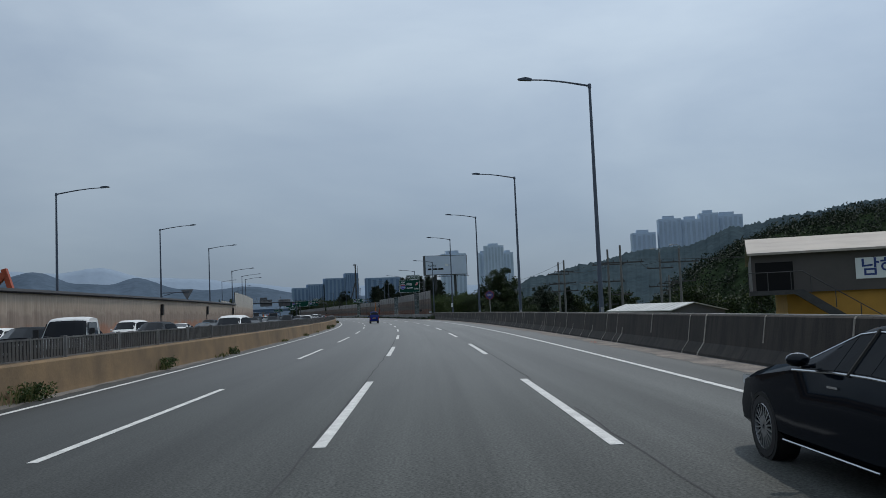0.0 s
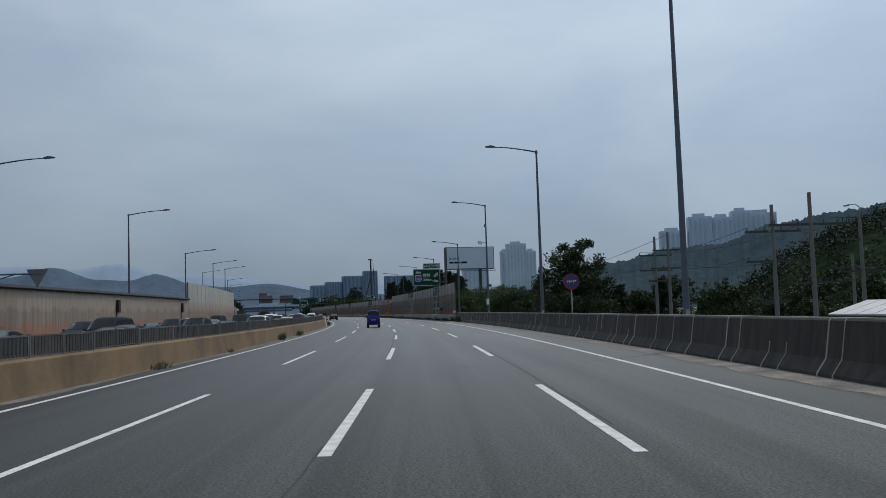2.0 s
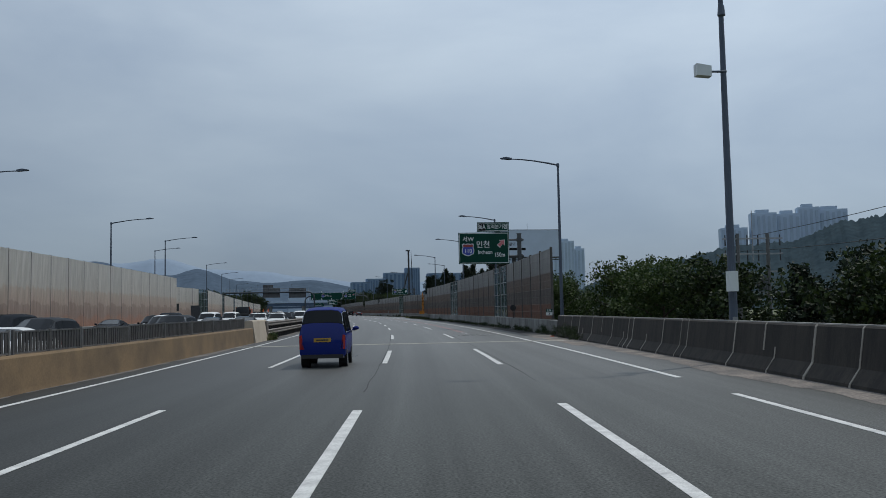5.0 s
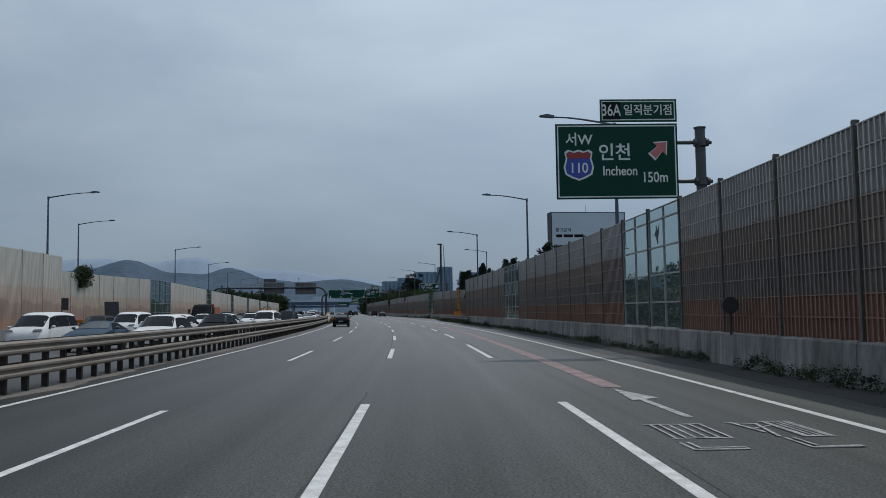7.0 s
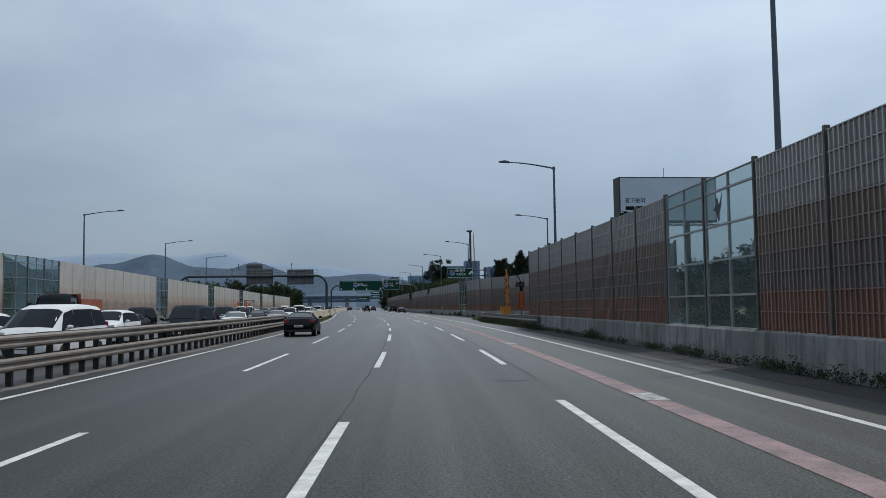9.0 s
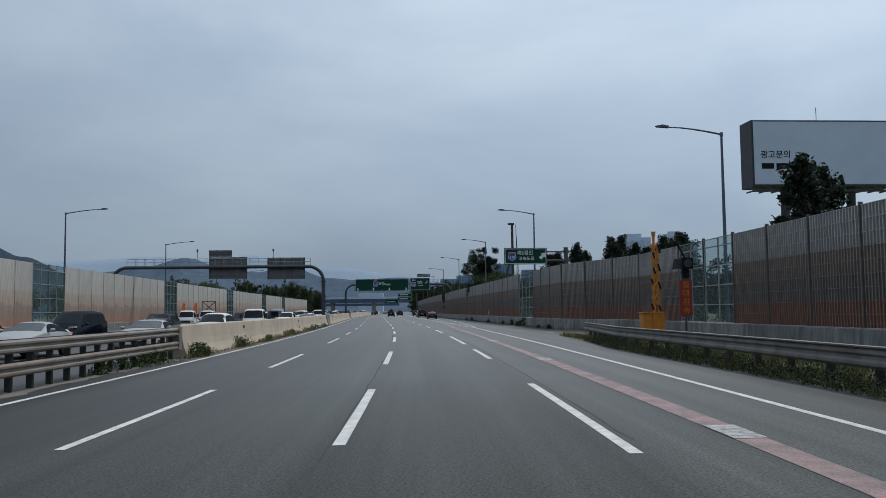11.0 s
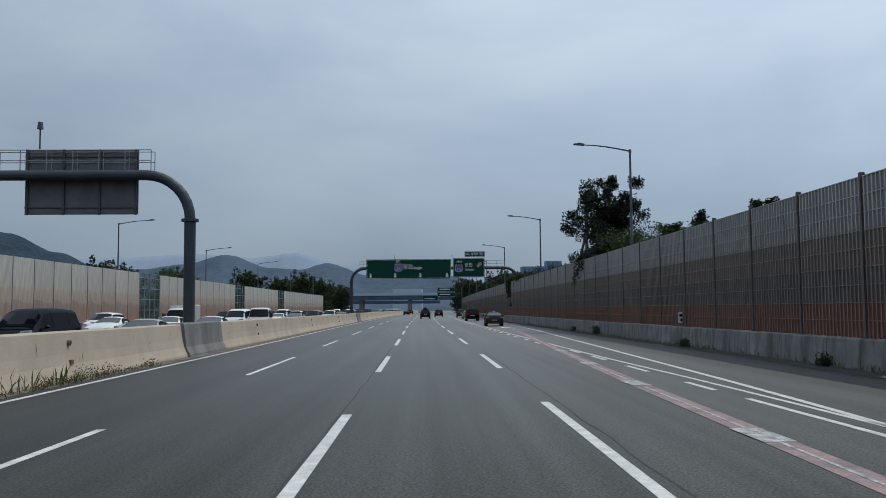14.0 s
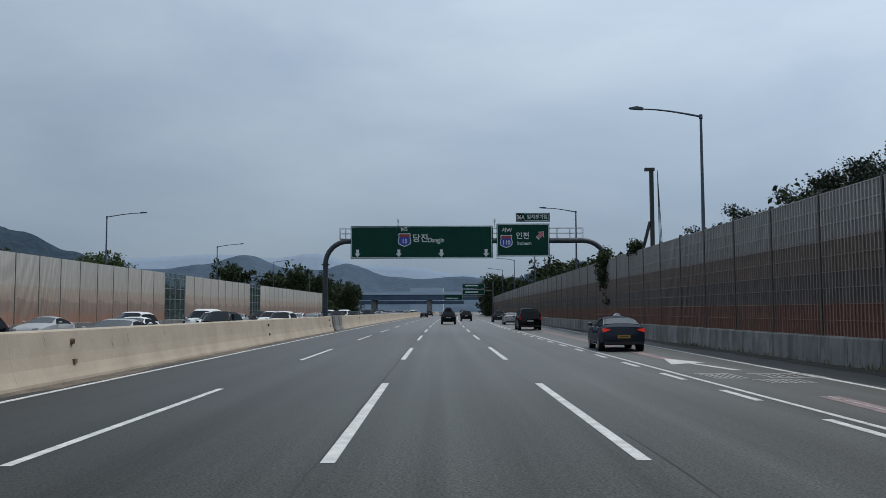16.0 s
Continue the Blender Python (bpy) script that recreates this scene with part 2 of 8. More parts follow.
def asphalt_material():
    """Worn grey asphalt: fine chippings, long streaks along the lanes, polished wheel tracks."""
    mt = bpy.data.materials.new("asphalt")
    mt.use_nodes = True
    nt = mt.node_tree
    N, L = nt.nodes, nt.links
    b = N["Principled BSDF"]
    uv = N.new("ShaderNodeUVMap")
    uv.uv_map = "along"

    def noise_of(scale, size, detail):
        mp = N.new("ShaderNodeMapping")
        mp.inputs["Scale"].default_value = scale
        L.new(uv.outputs[0], mp.inputs[0])
        n = N.new("ShaderNodeTexNoise")
        n.inputs["Scale"].default_value = size
        n.inputs["Detail"].default_value = detail
        n.inputs["Roughness"].default_value = 0.6
        L.new(mp.outputs[0], n.inputs["Vector"])
        return n.outputs[0]

    def ranged(src, lo, hi, a, c):
        r = N.new("ShaderNodeMapRange")
        for k, x in enumerate((lo, hi, a, c)):
            r.inputs[k + 1].default_value = x
        L.new(src, r.inputs[0])
        return r.outputs[0]

    def times(a, c):
        q = N.new("ShaderNodeMath")
        q.operation = "MULTIPLY"
        L.new(a, q.inputs[0])
        L.new(c, q.inputs[1])
        return q.outputs[0]

    streaks = ranged(noise_of((0.012, 1.1, 1), 1.0, 4), 0.3, 0.7, 0.68, 1.24)
    patches = ranged(noise_of((0.05, 0.25, 1), 1.0, 6), 0.3, 0.7, 0.82, 1.15)
    stones = ranged(noise_of((1, 1, 1), 30.0, 3), 0.3, 0.7, 0.40, 1.65)
    coarse = ranged(noise_of((1, 1, 1), 9.0, 3), 0.3, 0.7, 0.88, 1.12)
    # wheel tracks: two to a lane of 3.6 m
    sep = N.new("ShaderNodeSeparateXYZ")
    L.new(uv.outputs[0], sep.inputs[0])
    ph = N.new("ShaderNodeMath")
    ph.operation = "MULTIPLY_ADD"
    ph.inputs[1].default_value = 2 * math.pi / 1.8
    ph.inputs[2].default_value = -math.pi * 0.5
    L.new(sep.outputs[1], ph.inputs[0])
    sn = N.new("ShaderNodeMath")
    sn.operation = "SINE"
    L.new(ph.outputs[0], sn.inputs[0])
    tracks = ranged(sn.outputs[0], -1, 1, 0.95, 1.05)
    median_tone = ranged(sep.outputs[1], -6.8, 1.4, 0.26, 1.0)      # smoothly darker towards the median
    onward_tone = ranged(sep.outputs[0], 225, 245, 1.0, 0.86)      # darker from about s 235 onward
    darkened = ranged(sep.outputs[1], 7.4, 9.2, 1.0, 0.74)      # the hard shoulder is darker, up to the wide apron
    apron = ranged(sep.outputs[0], 205, 225, 0.0, 1.12)
    top = N.new("ShaderNodeMath")
    top.operation = "MAXIMUM"
    L.new(darkened, top.inputs[0])
    L.new(apron, top.inputs[1])
    kerbside = top.outputs[0]
    v = times(times(times(times(streaks, patches), times(stones, coarse)), tracks), times(times(median_tone, kerbside), onward_tone))
    mix = N.new("ShaderNodeMixRGB")
    mix.blend_type = "MULTIPLY"
    mix.inputs[0].default_value = 1
    mix.inputs[1].default_value = (0.0640, 0.0675, 0.0645, 1)
    L.new(v, mix.inputs[2])
    L.new(mix.outputs[0], b.inputs["Base Color"])
    bp = N.new("ShaderNodeBump")
    bp.inputs["Strength"].default_value = 0.35
    bp.inputs["Distance"].default_value = 0.01
    L.new(stones, bp.inputs["Height"])
    L.new(bp.outputs[0], b.inputs["Normal"])
    return mt


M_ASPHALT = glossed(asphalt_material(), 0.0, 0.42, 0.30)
M_DIRT = surface("roadside_grit", (0.165, 0.148, 0.132), 0.95, spots=(0.085, 0.08, 0.076), grain=0.35, grain_size=25, blotch=0.5, blotch_size=0.5, bump=0.4)
M_GRIT_BROWN = surface("brown_grit", (0.155, 0.125, 0.095), 0.95, spots=(0.065, 0.056, 0.047), grain=0.4, grain_size=14, blotch=0.6, blotch_size=1.1, bump=0.4)
M_GRIT_PALE = surface("pale_grit", (0.215, 0.187, 0.165), 0.95, spots=(0.075, 0.072, 0.070), grain=0.4, grain_size=14, blotch=0.55, blotch_size=0.8, bump=0.4)
M_GROUND = surface("rough_grass", (0.07, 0.095, 0.035), 0.95, spots=(0.10, 0.085, 0.05), grain=0.4, grain_size=1.3, blotch=0.5, blotch_size=0.03, bump=0.5)
M_PAINT = surface("road_paint", (0.60, 0.60, 0.58), 0.7, spots=(0.24, 0.24, 0.24), grain=0.18, grain_size=40, blotch=0.30, blotch_size=3.0, bump=0.2)
M_PAINT_OLD = surface("worn_road_paint", (0.42, 0.42, 0.42), 0.8, spots=(0.085, 0.085, 0.085), grain=0.35, grain_size=30, blotch=1.2, blotch_size=5.0, bump=0.2)
M_PINK = surface("pink_road_paint", (0.285, 0.195, 0.192), 0.8, spots=(0.110, 0.102, 0.102), grain=0.30, grain_size=30, blotch=0.85, blotch_size=1.6, bump=0.2)
# near-black tone for foot strips and for the near wall's painted shadow
M_SHADE_DIRT = surface("shade_and_dirt_asphalt", (0.020, 0.020, 0.021), 0.95, spots=(0.045, 0.042, 0.039), grain=0.4, grain_size=22, blotch=0.4, blotch_size=0.7, bump=0.3)
M_TAR = surface("tar_crack", (0.032, 0.032, 0.034), 0.9, grain=0.2)
M_JOINT = surface("joint_concrete", (0.36, 0.345, 0.30), 0.85, grain=0.15, grain_size=20, blotch=0.35, blotch_size=2.0, bump=0.2)
M_STEEL_DARK = surface("dark_steel", (0.05, 0.05, 0.052), 0.6, 0.3, grain=0.2, blotch=0.3, blotch_size=3)
M_CONC_BROWN = surface("brown_stained_concrete", (0.215, 0.143, 0.076), 0.9, spots=(0.105, 0.075, 0.047), grain=0.14, grain_size=18, blotch=0.42, blotch_size=0.55, bump=0.25)
M_CONC_PALE = surface("pale_joint_concrete", (0.31, 0.285, 0.25), 0.9, grain=0.2, grain_size=20, blotch=0.5, blotch_size=3.0, streak=True)
M_CONC_CREAM = surface("cream_concrete", (0.44, 0.375, 0.295), 0.88, spots=(0.31, 0.255, 0.195), grain=0.06, grain_size=18, blotch=0.34, blotch_size=0.55, bump=0.12, streak=False)
M_CONC_GREY = surface("weathered_grey_concrete", (0.225, 0.225, 0.215), 0.9, spots=(0.085, 0.083, 0.078), grain=0.15, grain_size=18, blotch=0.5, blotch_size=0.9, bump=0.25, vary=0.12, streak=True)
M_GALV = surface("galvanised_steel", (0.34, 0.35, 0.36), 0.5, 0.55, grain=0.1, grain_size=40, blotch=0.25, blotch_size=2.5, vary=0.08)
M_FENCE = surface("grey_fence_steel", (0.066, 0.062, 0.059), 0.6, 0.2, grain=0.12, blotch=0.35, blotch_size=2.0, vary=0.1)
M_FENCE_FRAME = surface("weathered_fence_frame", (0.15, 0.148, 0.145), 0.55, 0.3, grain=0.12, blotch=0.5, blotch_size=2.5, vary=0.25)
M_RAIL = surface("weathered_guardrail", (0.205, 0.188, 0.168), 0.6, 0.2, spots=(0.16, 0.12, 0.09), grain=0.12, blotch=0.45, blotch_size=1.6, streak=False)
M_POST = surface("guardrail_post", (0.04, 0.036, 0.033), 0.75, 0.2, grain=0.15, blotch=0.35, blotch_size=4)
M_POLE = surface("lamp_pole_grey", (0.076, 0.097, 0.136), 0.5, 0.15, grain=0.06, blotch=0.2, blotch_size=1.0)
def graded(name, stops, rough=0.6, metal=0.1, wander=0.25, streaks=0.16, vary=0.06):
    """Painted metal whose paint changes colour by height: stops are (metres up, colour)."""
    mt = bpy.data.materials.new(name)
    mt.use_nodes = True
    nt = mt.node_tree
    N, L = nt.nodes, nt.links
    b = N["Principled BSDF"]
    b.inputs["Roughness"].default_value = rough
    b.inputs["Metallic"].default_value = metal
    b.inputs["Specular IOR Level"].default_value = 0.3
    co = N.new("ShaderNodeTexCoord")
    sep = N.new("ShaderNodeSeparateXYZ")
    L.new(co.outputs["Object"], sep.inputs[0])
    n1 = N.new("ShaderNodeTexNoise")
    n1.inputs["Scale"].default_value = 0.8
    n1.inputs["Detail"].default_value = 5
    L.new(co.outputs["Object"], n1.inputs["Vector"])
    wob = N.new("ShaderNodeMapRange")
    for k, x in enumerate((0.3, 0.7, -wander, wander)):
        wob.inputs[k + 1].default_value = x
    L.new(n1.outputs[0], wob.inputs[0])
    add = N.new("ShaderNodeMath")
    add.operation = "ADD"
    L.new(sep.outputs[2], add.inputs[0])
    L.new(wob.outputs[0], add.inputs[1])
    top = stops[-1][0]
    div = N.new("ShaderNodeMath")
    div.operation = "DIVIDE"
    div.inputs[1].default_value = top
    L.new(add.outputs[0], div.inputs[0])
    rp = N.new("ShaderNodeValToRGB")
    el = rp.color_ramp.elements
    el[0].position, el[0].color = 0.0, (*stops[0][1], 1)
    el[1].position, el[1].color = 1.0, (*stops[-1][1], 1)
    for z, c in stops[1:-1]:
        q = el.new(z / top)
        q.color = (*c, 1)
    L.new(div.outputs[0], rp.inputs[0])
    mp = N.new("ShaderNodeMapping")
    mp.inputs["Scale"].default_value = (3.0, 3.0, 0.25)
    L.new(co.outputs["Object"], mp.inputs[0])
    n2 = N.new("ShaderNodeTexNoise")
    n2.inputs["Scale"].default_value = 1.6
    n2.inputs["Detail"].default_value = 6
    L.new(mp.outputs[0], n2.inputs["Vector"])
    st = N.new("ShaderNodeMapRange")
    for k, x in enumerate((0.3, 0.7, 1 - streaks, 1 + streaks)):
        st.inputs[k + 1].default_value = x
    L.new(n2.outputs[0], st.inputs[0])
    info = N.new("ShaderNodeObjectInfo")
    vr = N.new("ShaderNodeMapRange")
    vr.inputs[3].default_value, vr.inputs[4].default_value = 1 - vary, 1 + vary
    L.new(info.outputs["Random"], vr.inputs[0])
    mul = N.new("ShaderNodeMath")
    mul.operation = "MULTIPLY"
    L.new(st.outputs[0], mul.inputs[0])
    L.new(vr.outputs[0], mul.inputs[1])
    hsv = N.new("ShaderNodeHueSaturation")
    L.new(rp.outputs[0], hsv.inputs["Color"])
    L.new(mul.outputs[0], hsv.inputs["Value"])
    L.new(hsv.outputs[0], b.inputs["Base Color"])
    return mt


def dripped_concrete(name, colour, stain, amount=0.75, reach=1.0, vary=0.10):
    """Weathered concrete with narrow dark runs down its face and mottled soot."""
    mt = surface(name, colour, 0.92, spots=stain, grain=0.12, grain_size=22, blotch=0.30, blotch_size=0.7, bump=0.25, vary=vary)
    nt = mt.node_tree
    N, L = nt.nodes, nt.links
    b = N["Principled BSDF"]
    src = b.inputs["Base Color"].links[0].from_socket
    co = N.new("ShaderNodeTexCoord")
    mp = N.new("ShaderNodeMapping")
    mp.inputs["Scale"].default_value = (1.0, 1.0, 0.10 / reach)
    L.new(co.outputs["Object"], mp.inputs[0])
    n = N.new("ShaderNodeTexNoise")
    n.inputs["Scale"].default_value = 2.6
    n.inputs["Detail"].default_value = 7
    n.inputs["Roughness"].default_value = 0.7
    L.new(mp.outputs[0], n.inputs["Vector"])
    r = N.new("ShaderNodeMapRange")
    for k, x in enumerate((0.45, 0.60, 0.0, amount)):
        r.inputs[k + 1].default_value = x
    L.new(n.outputs[0], r.inputs[0])
    mx = N.new("ShaderNodeMixRGB")
    L.new(r.outputs[0], mx.inputs[0])
    L.new(src, mx.inputs[1])
    mx.inputs[2].default_value = (*stain, 1)
    L.new(mx.outputs[0], b.inputs["Base Color"])
    return mt


M_CONC_BASE = dripped_concrete("streaked_grey_concrete", (0.225, 0.23, 0.228), (0.068, 0.067, 0.063), 0.66, 0.6, 0.20)
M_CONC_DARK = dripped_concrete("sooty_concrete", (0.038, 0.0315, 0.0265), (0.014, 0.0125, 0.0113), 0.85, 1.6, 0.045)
# light on the rib edges is painted in; the sheet is a darker copy
M_LOUVRE_RIB = graded("louvre_rib_lit_paint", [(0, (0.237, 0.136, 0.104)), (0.98, (0.232, 0.141, 0.108)), (1.06, (0.183, 0.16, 0.147)), (1.97, (0.192, 0.17, 0.158)), (2.08, (0.225, 0.183, 0.16)), (3, (0.247, 0.207, 0.183)), (3.1, (0.363, 0.358, 0.351)), (4.6, (0.434, 0.428, 0.419))], 0.55, 0.15, 0.02)
M_LOUVRE_SHEET = graded("louvre_sheet_dark_paint", [(0, (0.134, 0.0672, 0.0504)), (0.98, (0.132, 0.0708, 0.054)), (1.06, (0.0912, 0.0804, 0.0744)), (1.97, (0.096, 0.084, 0.078)), (2.08, (0.118, 0.0912, 0.078)), (3, (0.13, 0.103, 0.0888)), (3.1, (0.18, 0.176, 0.174)), (4.6, (0.214, 0.212, 0.21))], 0.6, 0.15, 0.02)
M_WALL_GRAD = graded("faded_wall_paint", [(0.0, (0.43, 0.245, 0.175)), (0.7, (0.44, 0.275, 0.205)), (1.0, (0.39, 0.285, 0.23)), (1.9, (0.42, 0.325, 0.265)), (2.0, (0.52, 0.41, 0.335)), (2.9, (0.55, 0.465, 0.385)), (3.1, (0.575, 0.535, 0.475)), (5.7, (0.59, 0.565, 0.515))], 0.6, 0.05, 0.30, 0.14, 0.05)
M_WALL_GRAD_LOW = graded("faded_low_wall_paint", [(0.0, (0.47, 0.245, 0.165)), (0.7, (0.47, 0.275, 0.195)), (1.1, (0.40, 0.315, 0.255)), (1.8, (0.41, 0.325, 0.265)), (2.1, (0.50, 0.41, 0.33)), (3.4, (0.54, 0.455, 0.365))], 0.6, 0.05, 0.30, 0.14, 0.05)
M_WPOST = surface("wall_post_steel", (0.125, 0.115, 0.107), 0.6, 0.3, grain=0.1, blotch=0.3, blotch_size=2)
M_CAP = surface("dark_coping", (0.024, 0.022, 0.024), 0.6, 0.2, grain=0.1, blotch=0.3)


def glass_material(name, tint=(0.75, 0.88, 0.86), rough=0.03, alpha=0.32):
    """A clear pane: mostly see-through, with a glossy film whose base paints in sky sheen."""
    mt = bpy.data.materials.new(name)
    mt.use_nodes = True
    nt = mt.node_tree
    b = nt.nodes["Principled BSDF"]
    # pale blue-green base stands for sky reflected in the glass
    b.inputs["Base Color"].default_value = (0.20, 0.26, 0.26, 1)
    b.inputs["Roughness"].default_value = rough
    tr = nt.nodes.new("ShaderNodeBsdfTransparent")
    tr.inputs[0].default_value = (*tint, 1)
    mx = nt.nodes.new("ShaderNodeMixShader")
    mx.inputs[0].default_value = alpha
    nt.links.new(tr.outputs[0], mx.inputs[1])
    nt.links.new(b.outputs[0], mx.inputs[2])
    nt.links.new(mx.outputs[0], nt.nodes["Material Output"].inputs[0])
    return mt


M_PANE = glass_material("sheen_clear_pane", (0.76, 0.83, 0.83), 0.06, 0.15)

# ---- ground, carriageways, markings ----


def ground_height(s, d):
    right = min(1.0, max(0.0, (d - (11.5 if s < 205 else 20.0)) / 9.0))
    left = min(1.0, max(0.0, (-34.5 - d) / 9.0))
    fall = 5.5 if s < 130 else 3.0
    return -0.12 - fall * right - 3.0 * left


g = Shape()
_ds = [-2600, -1500, -800, -400, -200, -110, -70, -50, -43.5, -39, -34.5, -26, -9, 0, 10, 11.5, 14, 17, 20.5, 24, 29, 36, 60, 110, 200, 400, 800, 1500, 2600]
_ss = [-590, -450, -320, -220, -150] + list(range(-100, 720, 20)) + [760, 820, 900, 1000, 1150, 1300, 1500]
_v = [at(s, d, ground_height(s, d) if abs(d) < 39 else ground_height(s, d) + 0.8 * noise.noise((s * 0.02, d * 0.02, 0))) for s in _ss for d in _ds]
_n = len(_ds)
g.add(_v, [(i * _n + j, i * _n + j + 1, (i + 1) * _n + j + 1, (i + 1) * _n + j) for i in range(len(_ss) - 1) for j in range(_n - 1)])
tagged(part("ground", g, M_GROUND, smooth=True), "rough green verge and open land beside the motorway", "ground", kind="structure")
g = Shape()
_far = [Vector((math.cos(a * math.pi / 16) * 4600, 500 + math.sin(a * math.pi / 16) * 4600, -4.5)) for a in range(32)]
g.add(_far, [tuple(range(32))])
tagged(part("ground_far", g, M_GROUND), "flat green land reaching the horizon", "ground", kind="structure")


def right_edge(s):
    return 10.6 if s < 214 else 14.6


def road_sheet(name, left, right, s0, s1):
    sh, us = Shape(), []
    st = steps(s0, s1, 5.0)
    v, n = [], 9
    for s in st:
        a, c = (left(s) if callable(left) else left), (right(s) if callable(right) else right)
        for j in range(n):
            d = a + (c - a) * j / (n - 1)
            v.append(at(s, d, 0.0))
            us.append((s, d))
    f = [(i * n + j, i * n + j + 1, (i + 1) * n + j + 1, (i + 1) * n + j) for i in range(len(st) - 1) for j in range(n - 1)]
    sh.add(v, f)
    me = sh.mesh(name, M_ASPHALT)
    lay = me.uv_layers.new(name="along")
    for lp in me.loops:
        lay.data[lp.index].uv = us[lp.vertex_index]
    return me


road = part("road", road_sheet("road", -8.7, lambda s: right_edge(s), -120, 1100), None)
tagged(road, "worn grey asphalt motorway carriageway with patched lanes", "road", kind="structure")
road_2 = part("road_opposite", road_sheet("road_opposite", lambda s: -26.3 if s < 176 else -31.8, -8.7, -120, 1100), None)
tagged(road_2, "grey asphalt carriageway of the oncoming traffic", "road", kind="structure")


def strip(d0, d1, s0, s1, z=0.006, shift=None, step=5.0):
    return Shape().sweep([(d0, z), (d1, z), (d1, z - 0.004), (d0, z - 0.004)], steps(s0, s1, step), shift=shift)


def markings():
    edge = part("edge_line_left", strip(-7.13, -6.98, -110, 1000), M_PAINT)
    tagged(edge, "solid white edge line along the median", "road marking", kind="structure")
    # dashes, ten metres on, ten off
    far = [(402.6 + 20 * k, 412.4 + 20 * k) for k in range(16)]
    inner = [(-81, -71), (-61, -51), (-41.4, -31), (-17.68, -8.85), (1, 11.17), (21.95, 32.17), (44.05, 54.7), (64.86, 75.3), (87, 97), (111.5, 120.96), (136.6, 144.45), (156.55, 165.24), (176.8, 185.59), (194.6, 204), (214, 222.5), (230.2, 238.7), (250.57, 258.74), (267.8, 275.8), (285.26, 292.35), (303.4, 312.4), (322.3, 330.01), (341.59, 351.27), (362.6, 371.6), (383.4, 393)]
    left = [(-81, -71), (-61, -51), (-41.2, -30.72), (-18.31, -9.67), (2.17, 11.14), (22.8, 32.2), (45.12, 53.42), (64.6, 74.6), (88, 97), (112.2, 121.45), (137.04, 145), (156.82, 165.89), (177.4, 185.8), (196.2, 205.7), (214, 222), (231, 239.74), (251.29, 259.75), (268.3, 276.34), (286.29, 293.94), (304.1, 312.4), (322.55, 331.42), (341.7, 352.6), (362.6, 372.2), (382.6, 392.3)]
    rightl = [(-81, -71), (-61, -51), (-42, -31.89), (-20.02, -9.93), (1.7, 10.74), (22.78, 31.9), (44.53, 53.7), (64.2, 75), (86.3, 97), (111.5, 121.24), (136.26, 148.4), (158.49, 168.37), (177.8, 186.2), (195.2, 204.5), (213, 222.9), (233.4, 240.65), (246.54, 259.7), (268, 277.6), (286.5, 295.67), (305.2, 313.3), (323.81, 331.97), (341.8, 352.4), (362.4, 372.7), (383.8, 393)]
    for name, d, spans in (("lane_line_inner", -3.58, inner + far), ("lane_line_left", 0.0, left + far), ("lane_line_right", 3.64, rightl + far)):
        base = new(name)
        tagged(base, "dashed white lane line of worn paint", "road marking", kind="structure")
        for s, e in spans:
            w = 0.085 if name != "lane_line_inner" else 0.07
            off = (0.05 if s < 60 else (-0.03 if s > 230 else 0.0)) if name == "lane_line_right" else 0.0
            part("dash", strip(d - w + off, d + w + off, s, e), M_PAINT, base)
    right = part("edge_line_right", strip(7.08, 7.23, -110, 76), M_PAINT)
    tagged(right, "solid white edge line along the hard shoulder", "road marking", kind="structure")
    out = lambda s: np.interp(s, (80, 240, 272, 284, 292, 298, 309, 321, 352, 420), (0, 0.1, 0.26, 0.45, 0.98, 1.32, 1.77, 2.28, 3.6, 5.2))
    right = part("edge_line_exit", strip(7.2, 7.36, 80, 640, shift=lambda s: min(5.2, float(out(s)))), M_PAINT)
    tagged(right, "solid white edge line opening towards the exit lane", "road marking", kind="structure")
    exit_line = part("exit_lane_line", strip(7.63, 7.75, 290.5, 520, shift=lambda s: float(np.interp(s, (290, 298, 302, 308, 318, 338), (0.50, 0.42, 0.34, 0.17, 0.05, 0)))), M_PAINT)
    tagged(part("exit_lane_line_near", strip(7.55, 7.69, 285.5, 295.9, shift=lambda s: float(np.interp(s, (285.5, 291, 296), (0.24, 0.04, 0)))), M_PAINT), "solid white line where the exit lane opens", "road marking", kind="structure")
    tagged(exit_line, "solid white line before the exit lane", "road marking", kind="structure")
    base = tagged(new("exit_lane_dashes"), "short white dashes beside the exit lane line", "road marking", kind="structure")
    for k in range(24):
        part("dash", strip(7.24, 7.40, 318 + 5.05 * k, 320.2 + 5.05 * k), M_PAINT, base)
    for a, b in ((297.7, 299.8), (303.3, 305.8), (309.0, 311.5), (313.8, 316.0)):
        part("dash", strip(7.51, 7.65, a, b), M_PAINT, base)
    pink_at = lambda s: float(np.interp(s, (123, 165, 218, 250, 280, 292, 302, 326, 340, 352, 380, 430), (0, 0.08, 0.2, 0.22, 0.46, 0.85, 1.2, 2.46, 3.37, 3.86, 4.3, 4.6)))
    pink = part("guide_band", strip(4.98, 5.42, 124, 349, z=0.008, shift=pink_at), M_PINK)
    tagged(pink, "faded pink guide band leading to the exit", "road marking", kind="structure")
    pink = part("guide_band_far", strip(4.98, 5.42, 362, 440, z=0.008, shift=pink_at), M_PINK)
    tagged(pink, "faded pink guide band in the exit lane", "road marking", kind="structure")
    tagged(part("guide_line", strip(5.17, 5.23, 236, 349, z=0.0125, shift=pink_at), M_PAINT_OLD), "thin worn white line along the pink band", "road marking", kind="structure")
